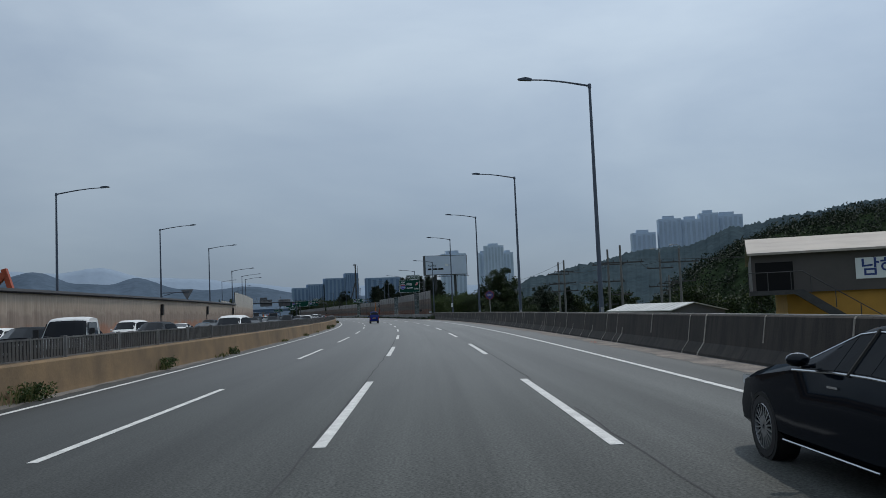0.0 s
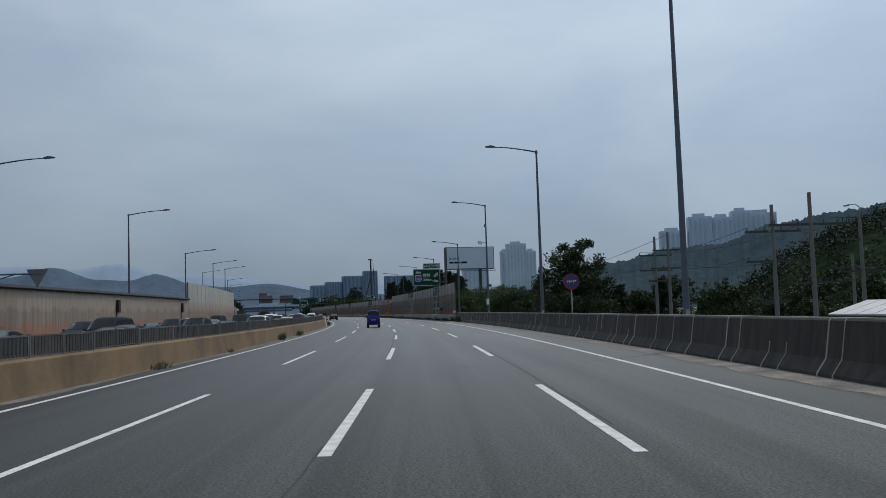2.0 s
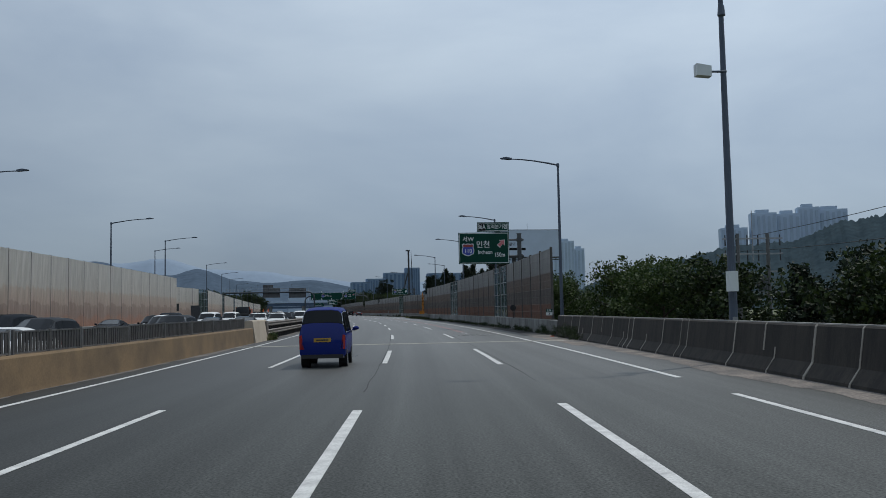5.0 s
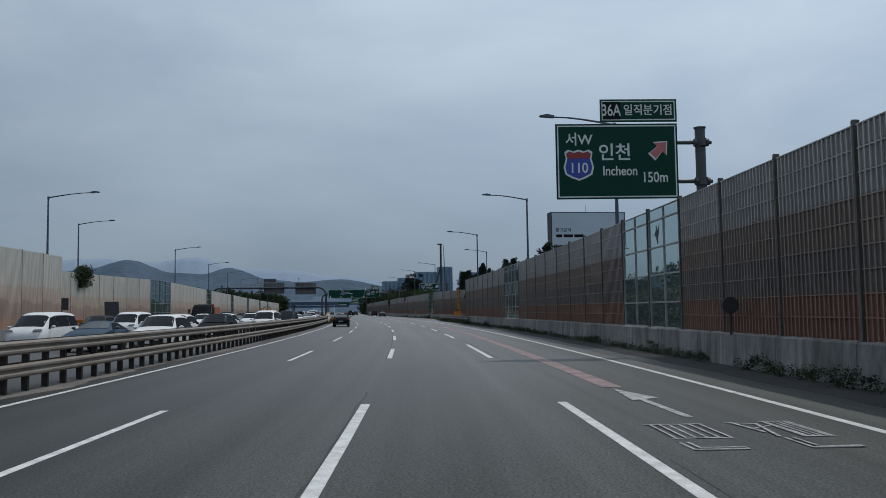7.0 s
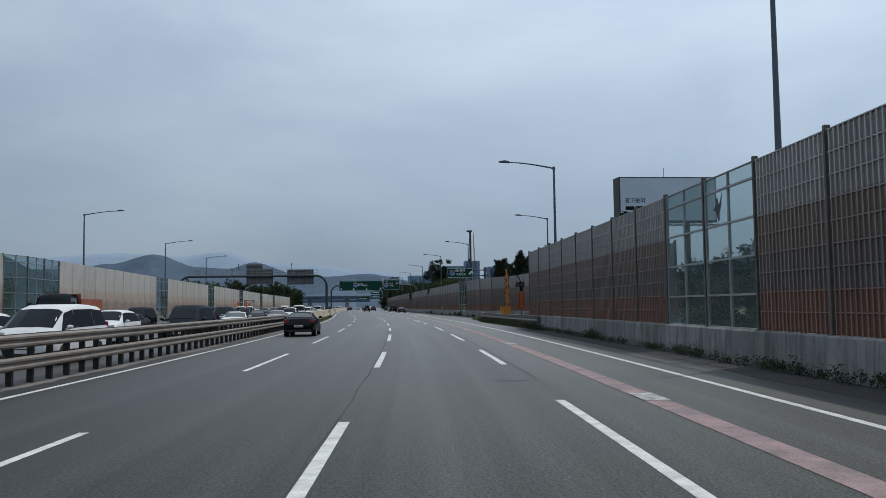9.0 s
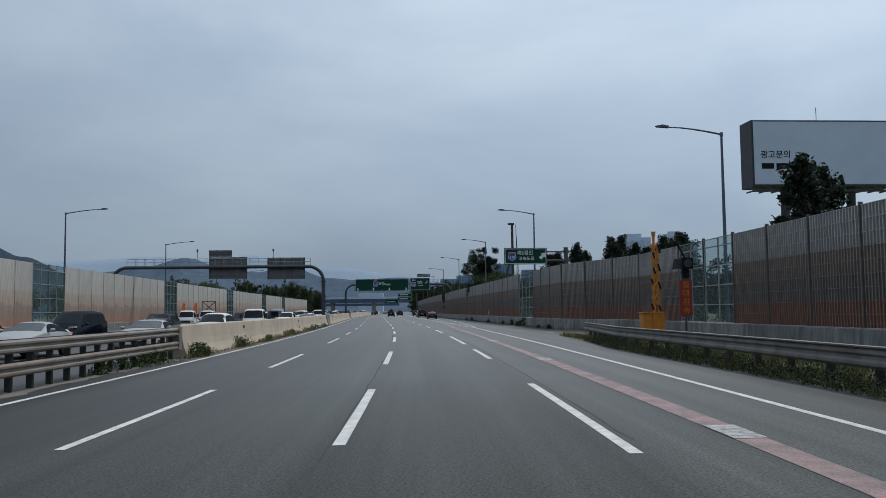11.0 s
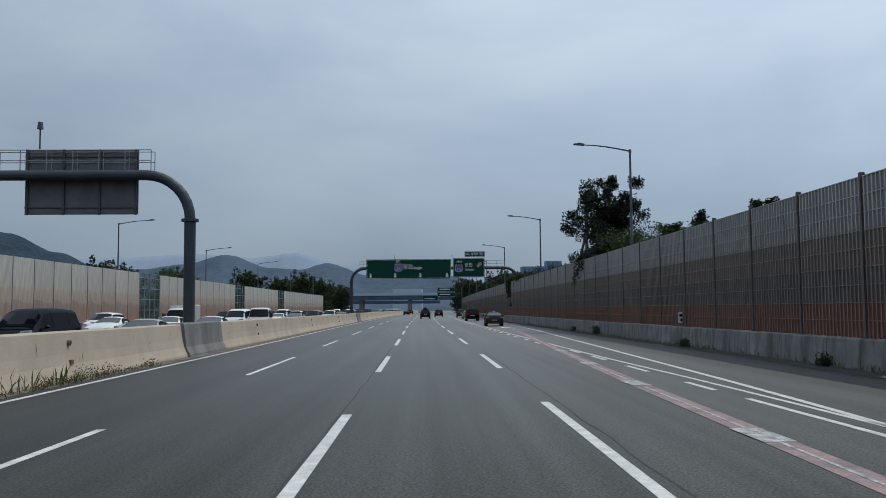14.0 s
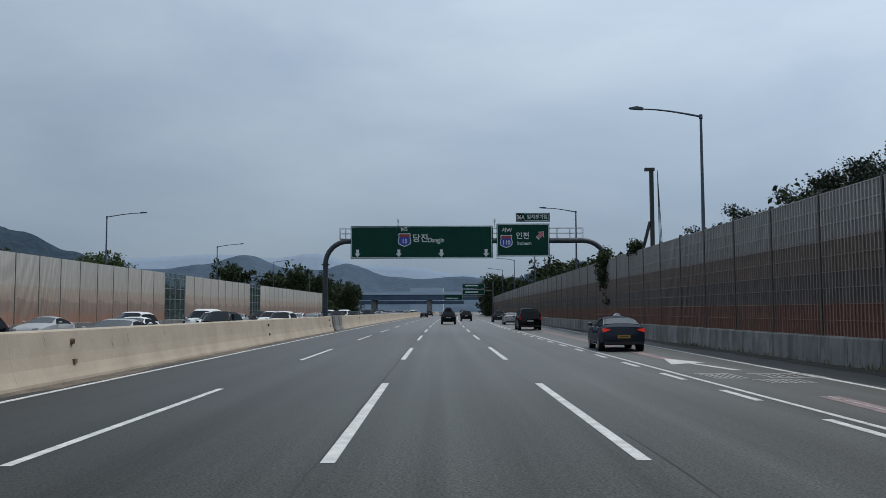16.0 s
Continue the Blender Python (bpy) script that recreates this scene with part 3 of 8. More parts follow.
    for s in (168, 190, 214, 232, 250, 272, 290.4, 298.9, 306.4, 315.0):
        o = pink_at(s) + 5.0
        tagged(part("guide_tick", strip(o - 0.02, o + 0.44, s, s + 1.3, z=0.0165), M_PAINT_OLD), "worn white tick across the pink band", "road marking", kind="structure")
    # worn arrows and writing in the exit lane
    def worn(name, label, quads, mt):
        th = tagged(new(name), label, "road marking", kind="structure")
        for i_, q in enumerate(quads):
            v = [at(s, d, 0.010 + 0.003 * (i_ % 4)) for s, d in q]
            part("paint_bar", Shape().add(v + [p_ - Vector((0, 0, 0.004)) for p_ in v], [tuple(range(len(q))), tuple(range(2 * len(q) - 1, len(q) - 1, -1))] + [(i, (i + 1) % len(q) + 0, (i + 1) % len(q) + len(q), i + len(q)) for i in range(len(q))]), mt, th)

    def stroke(s0, d0, s1, d1, w=0.05):
        """One thin bar of paint between two places on the lane."""
        n = math.hypot(s1 - s0, d1 - d0)
        u, v_ = -(d1 - d0) / n * w / 2, (s1 - s0) / n * w / 2
        return [(s0 - u, d0 - v_), (s0 + u, d0 + v_), (s1 + u, d1 + v_), (s1 - u, d1 - v_)]

    def bars(s0, s1, d0, d1):
        """Strokes of illegible lettering in one field: a worn outline with bars inside."""
        g_ = d1 - d0
        out = [stroke(s0, d0, s0, d1), stroke(s1, d0 - 0.06 * g_, s1, d1)]
        return out + [stroke(s0, d0 + g_ * k, s1, d0 + g_ * k, 0.035) for k in (0.06, 0.22, 0.40, 0.58, 0.76, 0.94)]

    def hook(s0, s1, d0, d1):
        """The corner stroke under a field, worn to its outline."""
        return [stroke(s0, d0, s1, d0 + 0.02, 0.04), stroke(s0, d0 + 0.1, s1 + 0.1, d0 + 0.12, 0.04), stroke(s1, d0, s1, d1), stroke(s1 + 0.12, d0 + 0.12, s1 + 0.12, d1, 0.04), stroke(s1, d1, s1 + 0.12, d1, 0.04)]

    worn("road_arrow", "worn white arrow painted in the lane", [[(118.7, 5.16), (118.7, 5.30), (122.2, 5.24), (122.2, 5.10)], [(121.2, 4.95), (121.6, 5.55), (123.6, 5.12)]], M_PAINT_OLD)
    worn("road_writing", "worn illegible lettering painted on the lane", bars(116.5, 117.85, 4.33, 5.15) + hook(116.15, 115.56, 4.33, 5.0) + [stroke(117.9, 5.50, 117.75, 5.95), stroke(117.9, 5.60, 116.9, 5.72), stroke(117.7, 5.9, 116.5, 5.75), stroke(117.3, 5.7, 117.6, 6.1, 0.04)] + bars(116.5, 117.95, 6.05, 6.5) + hook(116.4, 115.58, 5.78, 6.42), M_PAINT_OLD)
    worn("road_arrow", "white arrow painted in the exit lane", [[(356.6, 9.62), (356.6, 9.86), (360.6, 9.36), (360.6, 9.12)], [(359.2, 8.55), (360.2, 9.9), (362.6, 9.18)]], M_PAINT)
    worn("road_writing", "white lettering strokes painted in the exit lane", bars(353.6, 355.2, 8.15, 9.0) + bars(352.2, 353.2, 9.0, 10.1) + bars(353.8, 355.2, 9.6, 11.1), M_PAINT)
    # hair cracks along the lane joints
    for name, d in (("joint_crack", -0.12), ("joint_crack_right", 3.86)):
        sh = Shape()
        for a in steps(-90, 470, 1.0):
            if noise.noise((a * 0.035, d, 9)) < (-0.16 if d < 0 else -0.04):
                continue
            w = 0.010 + 0.016 * abs(noise.noise((a * 0.21, d, 0)))
            o0, o1 = 0.06 * noise.noise((a * 0.5, d, 5)), 0.06 * noise.noise(((a + 1) * 0.5, d, 5))
            sh.add([at(a, d + o0 - w, 0.003), at(a, d + o0 + w, 0.003), at(a + 1, d + o1 + w, 0.003), at(a + 1, d + o1 - w, 0.003)], [(0, 1, 2, 3)])
        tagged(part(name, sh, M_TAR), "dark hair crack along the paving joint", "crack", kind="structure")


markings()

# expansion joint across the bridge end
joint = tagged(new("expansion_joint"), "pale concrete expansion joint with a dark steel gap", "expansion joint", kind="structure")
for y0, y1, mt, nm in ((104.05, 104.42, M_JOINT, "concrete_band"), (104.50, 104.86, M_JOINT, "concrete_band"), (104.42, 104.50, M_STEEL_DARK, "steel_gap")):
    part(nm, Shape().sweep([(-8.3, 0.008), (10.0, 0.008), (10.0, 0.003), (-8.3, 0.003)], [y0, y1]), mt, joint)

# grit on the shoulders, with ragged edges towards the lanes
def ragged_strip(inner, outer, s0, s1, z, seed, reach=0.35):
    """Loose dirt against an outer edge, fraying out towards the lanes."""
    sh = Shape()
    st = steps(s0, s1, 0.45)
    way = 1 if inner > outer else -1
    v = []
    for s in st:
        q = noise.noise((s * 0.13, seed, 1)) + 0.6 * noise.noise((s * 0.55, seed, 3)) + 0.45 * noise.noise((s * 1.9, seed, 7))
        v += [at(s, inner + way * reach * q, z - 0.003), at(s, (inner + outer) / 2, z + 0.006), at(s, outer, z + 0.035)]
    sh.add(v, [(3 * i + j, 3 * i + j + 1, 3 * i + j + 4, 3 * i + j + 3) for i in range(len(st) - 1) for j in (0, 1)])
    return sh


for nm, a, c, s0, s1, lb in (("verge_grit_left", -7.72, -8.45, -110, 236, "strip of grit and dry dirt below the median"), ("verge_grit_median", -7.40, -7.80, 236, 560, "brown grit gathered along the cream barrier"), ("verge_grit_right", 8.78, 9.75, -110, 113, "pale gritty dirt along the barrier foot")):
    tagged(part(nm, ragged_strip(a, c, s0, s1, 0.008, a), M_GRIT_PALE if a > 0 else (M_DIRT if a < -7.5 else M_GRIT_BROWN)), lb, "roadside grit", kind="structure")
tagged(part("barrier_foot_strip", ragged_strip(9.42, 9.62, -110, 111, 0.02, 77, 0.07), M_SHADE_DIRT), "dark ragged strip along the barrier foot", "roadside grit", kind="structure")

# ---- median: brown wall with fence, guardrail, cream barrier ----
tagged(part("median_wall", Shape().sweep([(-8.62, -0.05), (-7.95, -0.05), (-7.97, 0.10), (-8.02, 0.82), (-8.06, 0.87), (-8.50, 0.87), (-8.58, 0.82)], steps(-110, 110.2, 4)), M_CONC_BROWN), "low brown-stained concrete median wall", "median wall", kind="structure")
tagged(part("median_end_block", Shape().sweep([(-8.62, -0.05), (-7.85, -0.05), (-7.87, 0.10), (-8.04, 1.24), (-8.09, 1.30), (-8.42, 1.30), (-8.56, 1.24)], steps(110.25, 115.6, 2)), M_CONC_CREAM), "pale concrete barrier block at the end of the wall", "median wall", kind="structure")


def fence_panel():
    th = tagged(new("median_fence_panel"), "grey steel slatted fence panel on the median wall", "fence panel", group="fence panels on the median")
    fr = Shape()
    for z0, z1 in ((0.02, 0.055), (0.515, 0.555)):
        fr.box(-0.025, 0.05, z0, 0.025, 4.02, z1)
    for y, w in ((0.05, 0.035), (2.0, 0.022), (3.98, 0.035)):
        fr.box(-0.03, y - w, 0.0, 0.03, y + w, 0.585)
    part("frame", fr, M_FENCE_FRAME, th)
    sl = Shape()
    for k in range(20):
        y = 0.13 + k * 0.193
        if abs(y + 0.06 - 2.0) > 0.07:
            sl.box(-0.010, y, 0.05, 0.014, y + 0.125, 0.52)
    part("slats", sl, M_FENCE, th)
    return th


first = fence_panel()
first.matrix_basis = place(-108, -8.28, 0.87)
_s = -108 + 4.17
while _s < 105.5:
    copy_thing(first, place(_s, -8.28, 0.87, 1.6 * noise.noise((_s, 3, 3))) @ Matrix.Rotation(radians(5.0 * noise.noise((_s * 0.7, 1, 1))), 4, "Y") @ Matrix.Rotation(radians(0.7 * noise.noise((_s * 0.9, 8, 1))), 4, "X"))
    _s += 4.17


def w_beam(d, z, face):
    """A W-beam outline: face +1 bulges to the right."""
    o = [(0, -0.155), (0.035, -0.145), (0.085, -0.105), (0.085, -0.06), (0.03, -0.02), (0.03, 0.02), (0.085, 0.06), (0.085, 0.105), (0.035, 0.145), (0, 0.155)]
    front = [(d + face * x, z + q) for x, q in o]
    back = [(d + face * (x - 0.006), z + q) for x, q in reversed(o)]
    return front + back


rail = tagged(new("median_guardrail"), "weathered brown-grey double guardrail on dark posts", "guardrail", kind="structure")
for z in (0.52, 1.03):
    for face, d in ((1, -7.98), (-1, -8.32)):
        part("rail_beam", Shape().sweep(w_beam(d, z, face), steps(115.2, 236, 3)), M_RAIL, rail)
_post = Shape().box(-0.07, -0.055, -0.1, 0.07, 0.055, 1.12).mesh("post", M_POST)
_block = Shape().box(-0.17, -0.05, 0.42, 0.17, 0.05, 0.62).box(-0.17, -0.05, 0.93, 0.17, 0.05, 1.13).mesh("spacer", M_POST)
for k in range(110):
    q = part("post", _post, None, rail, m=place(115.8 + 1.1 * k, -8.15))
    part("spacer", _block, None, q)
part("end_plate", Shape().box(-0.25, 0, 0.35, 0.25, 0.5, 1.2), M_RAIL, rail, m=place(115.1, -8.13))
part("end_plate", Shape().box(-0.25, -0.4, 0.35, 0.25, 0, 1.2), M_RAIL, rail, m=place(236.3, -8.13))


def barrier_run(name, outline, s0, s1, unit, material, label, gap=0.012, parts=60):
    th = tagged(new(name), label, "concrete barrier", kind="structure")
    k, s = 0, s0
    rest = Shape()
    while s < s1 - 0.1:
        e = min(s + unit, s1)
        if k < parts:
            part("barrier_unit", Shape().sweep(outline, steps(s + gap, e - gap, 2.1)), material, th)
        else:
            rest.sweep(outline, steps(s + gap, e - gap, 4))
        s, k = e, k + 1
    if rest.v:
        tagged(part("barrier_units_far", rest, material, th), kind="stuff")
    return th


CREAM = [(-8.66, -0.05), (-7.72, -0.05), (-7.74, 0.10), (-7.80, 0.22), (-7.88, 0.42), (-7.94, 0.70), (-8.02, 1.24), (-8.06, 1.28), (-8.34, 1.28), (-8.38, 1.24), (-8.46, 0.36), (-8.62, 0.08)]
barrier_run("median_barrier", CREAM, 236.6, 800, 6.0, M_CONC_CREAM, "cream-painted concrete median barrier", gap=0.002, parts=50)
# ---- right barrier: sooty concrete units with pale joints ----
JERSEY = [(10.45, -0.05), (9.55, -0.05), (9.57, 0.10), (9.78, 0.40), (9.90, 1.20), (9.94, 1.24), (10.20, 1.24), (10.24, 1.20), (10.42, 0.10)]
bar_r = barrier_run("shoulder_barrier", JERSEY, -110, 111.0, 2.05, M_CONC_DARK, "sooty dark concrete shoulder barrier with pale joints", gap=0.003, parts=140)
rj = random.Random(23)
_s = -110.0
while _s < 110.5:
    w = rj.uniform(0.018, 0.05)
    lo, hi = rj.choice(((0.02, 1.25), (0.02, 1.25), (0.02, 1.25), (0.02, 0.66), (0.55, 1.25)))
    face = [(9.535, 0.02), (9.558, 0.105), (9.768, 0.405), (9.888, 1.19), (9.93, 1.246)]
    zs_ = [lo] + [z for _, z in face if lo < z < hi] + [hi]
    line = [(float(np.interp(z, [q[1] for q in face], [q[0] for q in face])), z) for z in zs_]
    part("pale_joint", Shape().sweep(line + [(x + 0.03, z) for x, z in reversed(line)], [_s - w, _s + w]), M_CONC_PALE, bar_r)
    _s += rj.choice((2.05, 2.05, 2.05, 4.1, 1.0, 3.1, 0.7)) * (2.2 if _s < -16 else 1.0)
# pale strip added to look like light on the barrier's top face
tagged(part("barrier_rail", Shape().sweep([(9.96, 1.236), (10.18, 1.236), (10.18, 1.262), (9.96, 1.262)], steps(-110, 108.4, 6)), M_CONC_GREY), "thin pale strip standing for the lit barrier top", "coping", kind="structure")
# pale lip painting in the lit edge of the barrier's top, and marks on its face
part("barrier_lip", Shape().sweep([(9.925, 1.222), (9.965, 1.249), (10.17, 1.249), (10.17, 1.244), (9.965, 1.244)], steps(-110, 111.0, 4)), M_CONC_PALE, bar_r, "pale edge standing for the lit barrier top")
# the noise wall's cast shadow, painted as a dark strip along the gutter
tagged(part("wall_shadow_strip", strip(8.75, 10.1, 117, 214, z=0.004, shift=lambda s: 0.16 * noise.noise((s * 0.3, 5, 1)), step=1.5), M_SHADE_DIRT), "dark strip painted for the noise wall shadow over the gutter", "roadside grit", kind="structure")
tagged(part("dark_strip_far", strip(12.9, 14.1, 290, 560, z=0.004, shift=lambda s: 0.16 * noise.noise((s * 0.3, 5, 2)), step=1.5), M_SHADE_DIRT), "dark strip at the foot of the far wall", "roadside grit", kind="structure")
for k, s in enumerate((249.5, 276.0, 302.0, 328.5, 353.8, 378.9, 404, 429)):
    q = tagged(new("drain_outlet"), "rusty round pipe stub over a small dark drain box", "drain outlet", group="drain outlets in the median barrier")
    q.matrix_basis = place(s, -7.97, 0.98)
    ring = [(0.075 * math.cos(a * math.pi / 7), 0.075 * math.sin(a * math.pi / 7)) for a in range(14)]
    part("pipe", Shape().prism(ring, -0.10, 0.06, pose_=Matrix.Rotation(radians(-90), 4, "Z")), M_CONC_BROWN, q)
    part("bore", Shape().prism([(x * 0.7, z * 0.7) for x, z in ring], 0.0, 0.064, pose_=Matrix.Rotation(radians(-90), 4, "Z")), M_TAR, q)
    part("drain_box", Shape().box(0.02, -0.08, -0.56, 0.13, 0.08, -0.44), M_CONC_BROWN, q)
rc = random.Random(31)
cracks = tagged(new("barrier_crack"), "short dark upright cracks in the cream barrier", "crack", kind="structure")
s = 238.0
while s < 430:
    z0 = rc.uniform(0.45, 0.85)
    z1 = min(1.2, z0 + rc.uniform(0.12, 0.5))
    face = lambda z: -7.88 - (z - 0.42) * 0.168
    w, o = rc.uniform(0.006, 0.016), rc.uniform(-0.05, 0.05)
    pts = [at(s - w * 0.3 + o, face(z1) + 0.006, z1), at(s + w + o, face(z1) + 0.006, z1), at(s + w, face((z0 + z1) / 2) + 0.006, (z0 + z1) / 2), at(s + 0.004, face(z0) + 0.006, z0), at(s - w, face((z0 + z1) / 2) + 0.006, (z0 + z1) / 2)]
    part("crack", Shape().add(pts, [(0, 1, 2, 3, 4)]), M_STEEL_DARK, cracks)
    s += rc.uniform(1.2, 4.5)
# low wall and sandy ground where the barrier ends
lw = tagged(new("low_end_wall"), "low stained concrete wall between barrier and noise wall", "concrete wall", kind="structure")
part("wall_block", Shape().sweep([(10.02, -0.6), (10.5, -0.6), (10.5, 0.92), (10.06, 0.92), (10.02, 0.88)], steps(111.1, 114.7, 2)), M_CONC_BASE, lw)
M_SAND_DULL = surface("dusty_tan_asphalt", (0.104, 0.097, 0.088), 0.95, spots=(0.074, 0.072, 0.069), grain=0.25, grain_size=20, blotch=0.5, blotch_size=0.35, bump=0.3)
M_FOOT_DIRT = surface("dark_gritty_dirt", (0.052, 0.047, 0.041), 0.95, spots=(0.030, 0.027, 0.024), grain=0.4, grain_size=22, blotch=0.55, blotch_size=0.8, bump=0.5)
M_SAND = surface("sandy_dirt", (0.215, 0.185, 0.16), 0.95, spots=(0.11, 0.10, 0.092), grain=0.35, grain_size=24, blotch=0.55, blotch_size=0.8, bump=0.4)
tagged(part("sandy_apron", strip(8.35, 10.1, 98, 118, z=0.006, shift=lambda s: 0.3 * noise.noise((s * 0.35, 8, 1)), step=1.0), M_SAND), "sandy dirt washed over the shoulder", "roadside grit", kind="structure")
ap = Shape()
_st = steps(238, 296, 0.6)
_v = []
for s in _st:
    q = 0.35 * noise.noise((s * 0.2, 4, 1)) + 0.18 * noise.noise((s * 0.9, 4, 6))
    far_ = float(np.interp(s, (238, 254, 265, 272, 278, 285, 296), (14.55, 14.55, 14.55, 14.1, 13.35, 13.25, 13.2)))
    _v += [at(s, float(np.interp(s, (238, 252, 269, 290, 296), (9.7, 10.0, 11.9, 12.2, 12.7))) + q, 0.004), at(s, far_, 0.012)]
ap.add(_v, [(2 * i, 2 * i + 1, 2 * i + 3, 2 * i + 2) for i in range(len(_st) - 1)])
tagged(part("sandy_apron_exit", ap, M_SAND_DULL), "dusty tan apron of worn asphalt before the noise wall", "roadside grit", kind="structure")
tagged(part("foot_dirt", ragged_strip(12.55, 13.3, 276, 430, 0.012, 31, 0.3), M_FOOT_DIRT), "dark gritty dirt along the foot of the exit wall", "roadside grit", kind="structure")
M_ORANGE_RAG = plain("orange_plastic_scrap", (0.62, 0.10, 0.03), 0.6)
ro = random.Random(77)
for s, d, w in ((110.3, 9.38, 0.22), (-14.5, 8.9, 0.10)):
    sc = Shape()
    for k in range(7):
        a = ro.uniform(0, 6.28)
        p_ = at(s + ro.gauss(0, w), d + ro.gauss(0, w * 0.5), 0.02)
        u, n_ = Vector((math.cos(a), math.sin(a), 0.15)) * w * 0.5, Vector((-math.sin(a), math.cos(a), 0.3)) * w * 0.25
        sc.add([p_ - u, p_ + n_, p_ + u, p_ - n_ * 0.4, p_ + Vector((0, 0, w * 0.25))], [(0, 1, 4), (1, 2, 4), (2, 3, 4), (3, 0, 4)])
    tagged(part("plastic_scrap", sc, M_ORANGE_RAG), "crumpled orange plastic scrap on the shoulder", "litter", kind="stuff")

# ---- noise walls ----
BAY = 4.06


def louvre_bay(rows, name, slots=True):
    """One bay of ribbed louvre cassettes, seen from its -x side; y runs along the wall."""
    sh = Shape()
    h = 0.508
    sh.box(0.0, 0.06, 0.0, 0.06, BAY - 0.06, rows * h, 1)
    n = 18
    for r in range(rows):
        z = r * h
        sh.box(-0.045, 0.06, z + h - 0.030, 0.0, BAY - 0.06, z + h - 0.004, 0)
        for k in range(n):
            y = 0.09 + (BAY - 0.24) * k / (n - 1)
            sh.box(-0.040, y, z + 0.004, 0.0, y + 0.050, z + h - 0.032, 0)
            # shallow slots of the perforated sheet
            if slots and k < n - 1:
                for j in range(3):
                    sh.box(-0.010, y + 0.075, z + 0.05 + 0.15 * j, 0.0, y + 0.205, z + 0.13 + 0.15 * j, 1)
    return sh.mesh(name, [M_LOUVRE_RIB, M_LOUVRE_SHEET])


def glazed_bay(rows, h, name, metal=None):
    fr, pn = Shape(), Shape()
    top = rows * h
    for y in (0.06, BAY / 2, BAY - 0.06):
        fr.box(-0.04, y - 0.03, 0, 0.04, y + 0.03, top)
    zs = [0.0] + [top * q for q in (0.21, 0.44, 0.67, 0.90)] + [top]
    for z in zs:
        fr.box(-0.04, 0.06, max(0, z - 0.03), 0.04, BAY - 0.06, min(top, z + 0.03))
    return fr.mesh(name + "_frame", metal or M_GALV), [(a, b) for a, b in zip(zs, zs[1:])]


def pane_mesh(a, b):
    return Shape().box(-0.006, 0, 0, 0.006, BAY / 2 - 0.12, b - a - 0.06).mesh("pane", M_PANE)


# a plain swooping bird outline, to warn birds off the glass
_bo = [(0.0, 0.46), (0.10, 0.40), (0.16, 0.24), (0.30, 0.34), (0.46, 0.60), (0.40, 0.26), (0.27, 0.02), (0.20, -0.06), (0.24, -0.26), (0.14, -0.22), (0.08, -0.30), (0.02, -0.10), (-0.10, 0.06), (-0.34, 0.10), (-0.14, 0.20), (-0.02, 0.30), (-0.08, 0.42)]
_bird = Shape().prism([(-x, z) for x, z in _bo], 0.0, 0.003, pose_=Matrix.Rotation(radians(90), 4, "Z")).mesh("bird_sticker", M_STEEL_DARK)
_bay = louvre_bay(9, "louvre_bay")
_bay_far = louvre_bay(9, "louvre_bay", False)
_gframe, _grows = glazed_bay(9, 0.508, "glazed")
_panes = [pane_mesh(a, b) for a, b in _grows]
_hpost = Shape().box(-0.075, -0.045, 0, -0.06, 0.045, 4.66).box(0.06, -0.045, 0, 0.075, 0.045, 4.66).box(-0.075, -0.006, 0, 0.075, 0.006, 4.68).box(-0.11, -0.09, 0, 0.11, 0.09, 0.03).mesh("post", M_WPOST)


def right_wall(name, d, s0, count, glazed, label, base=0.95, tall=1.0):
    th = tagged(new(name), label, "noise wall", kind="structure")
    for k in range(count + 1):
        s = s0 + BAY * k
        dd = d(s) if callable(d) else d
        part("post", _hpost, None, th, m=place(s, dd, base) @ Matrix.Diagonal((1, 1, tall, 1)))
        if k == count:
            break
        d2 = d(s + BAY) if callable(d) else d
        m = place(s, dd, base, -math.degrees(math.atan2(d2 - dd, BAY))) @ Matrix.Diagonal((1, 1, tall, 1))
        if k in glazed:
            q = part("glazed_bay", _gframe, None, th, m=m)
            if k % 2 == 1:
                part("bird_sticker", _bird, None, q, "black bird-shaped sticker", m=pose(-0.016, BAY * 0.73, 3.45))
            elif k in (20, 10):
                part("bird_sticker", _bird, None, q, "black bird-shaped sticker", m=pose(-0.012, BAY * 0.73, 1.55))
            for (a, b), me in zip(_grows, _panes):
                for y in (0.09, BAY / 2 + 0.03):
                    p_ = part("pane", me, None, q, m=pose(0, y, a + 0.03))
                    p_.visible_shadow = False
        else:
            part("louvre_bay", _bay if s < 220 or 292 < s < 322 else _bay_far, None, th, m=m)
    n = int(BAY * count / 2.03)
    for k in range(n):
        s = s0 + 2.03 * k
        dd = d(s) if callable(d) else d
        bend_ = (lambda q: d(q) - dd) if callable(d) else None
        me = Shape().sweep([(dd - 0.28, -0.7), (dd + 0.25, -0.7), (dd + 0.25, base - 0.01), (dd - 0.16, base - 0.01), (dd - 0.20, base - 0.05)], [s + 0.014, s + 2.016], shift=bend_) if k < 130 else None
        if me:
            part("base_unit", me, M_CONC_BASE, th)
    return th


right_wall("noise_wall_near", 10.3, 114.85, 25, (5, 6, 15, 16), "brown ribbed metal noise wall on a grey concrete base")
right_wall("noise_wall_far", lambda s: float(np.interp(s, (205, 246, 262, 266.1, 270.2, 274.2, 278.3, 294), (17.5, 17.2, 16.95, 16.1, 14.92, 13.90, 13.68, 13.5))), 205.2, 92, (10, 11, 20, 21), "grey to red-brown ribbed noise wall beside the exit lane", 0.90, 0.983)


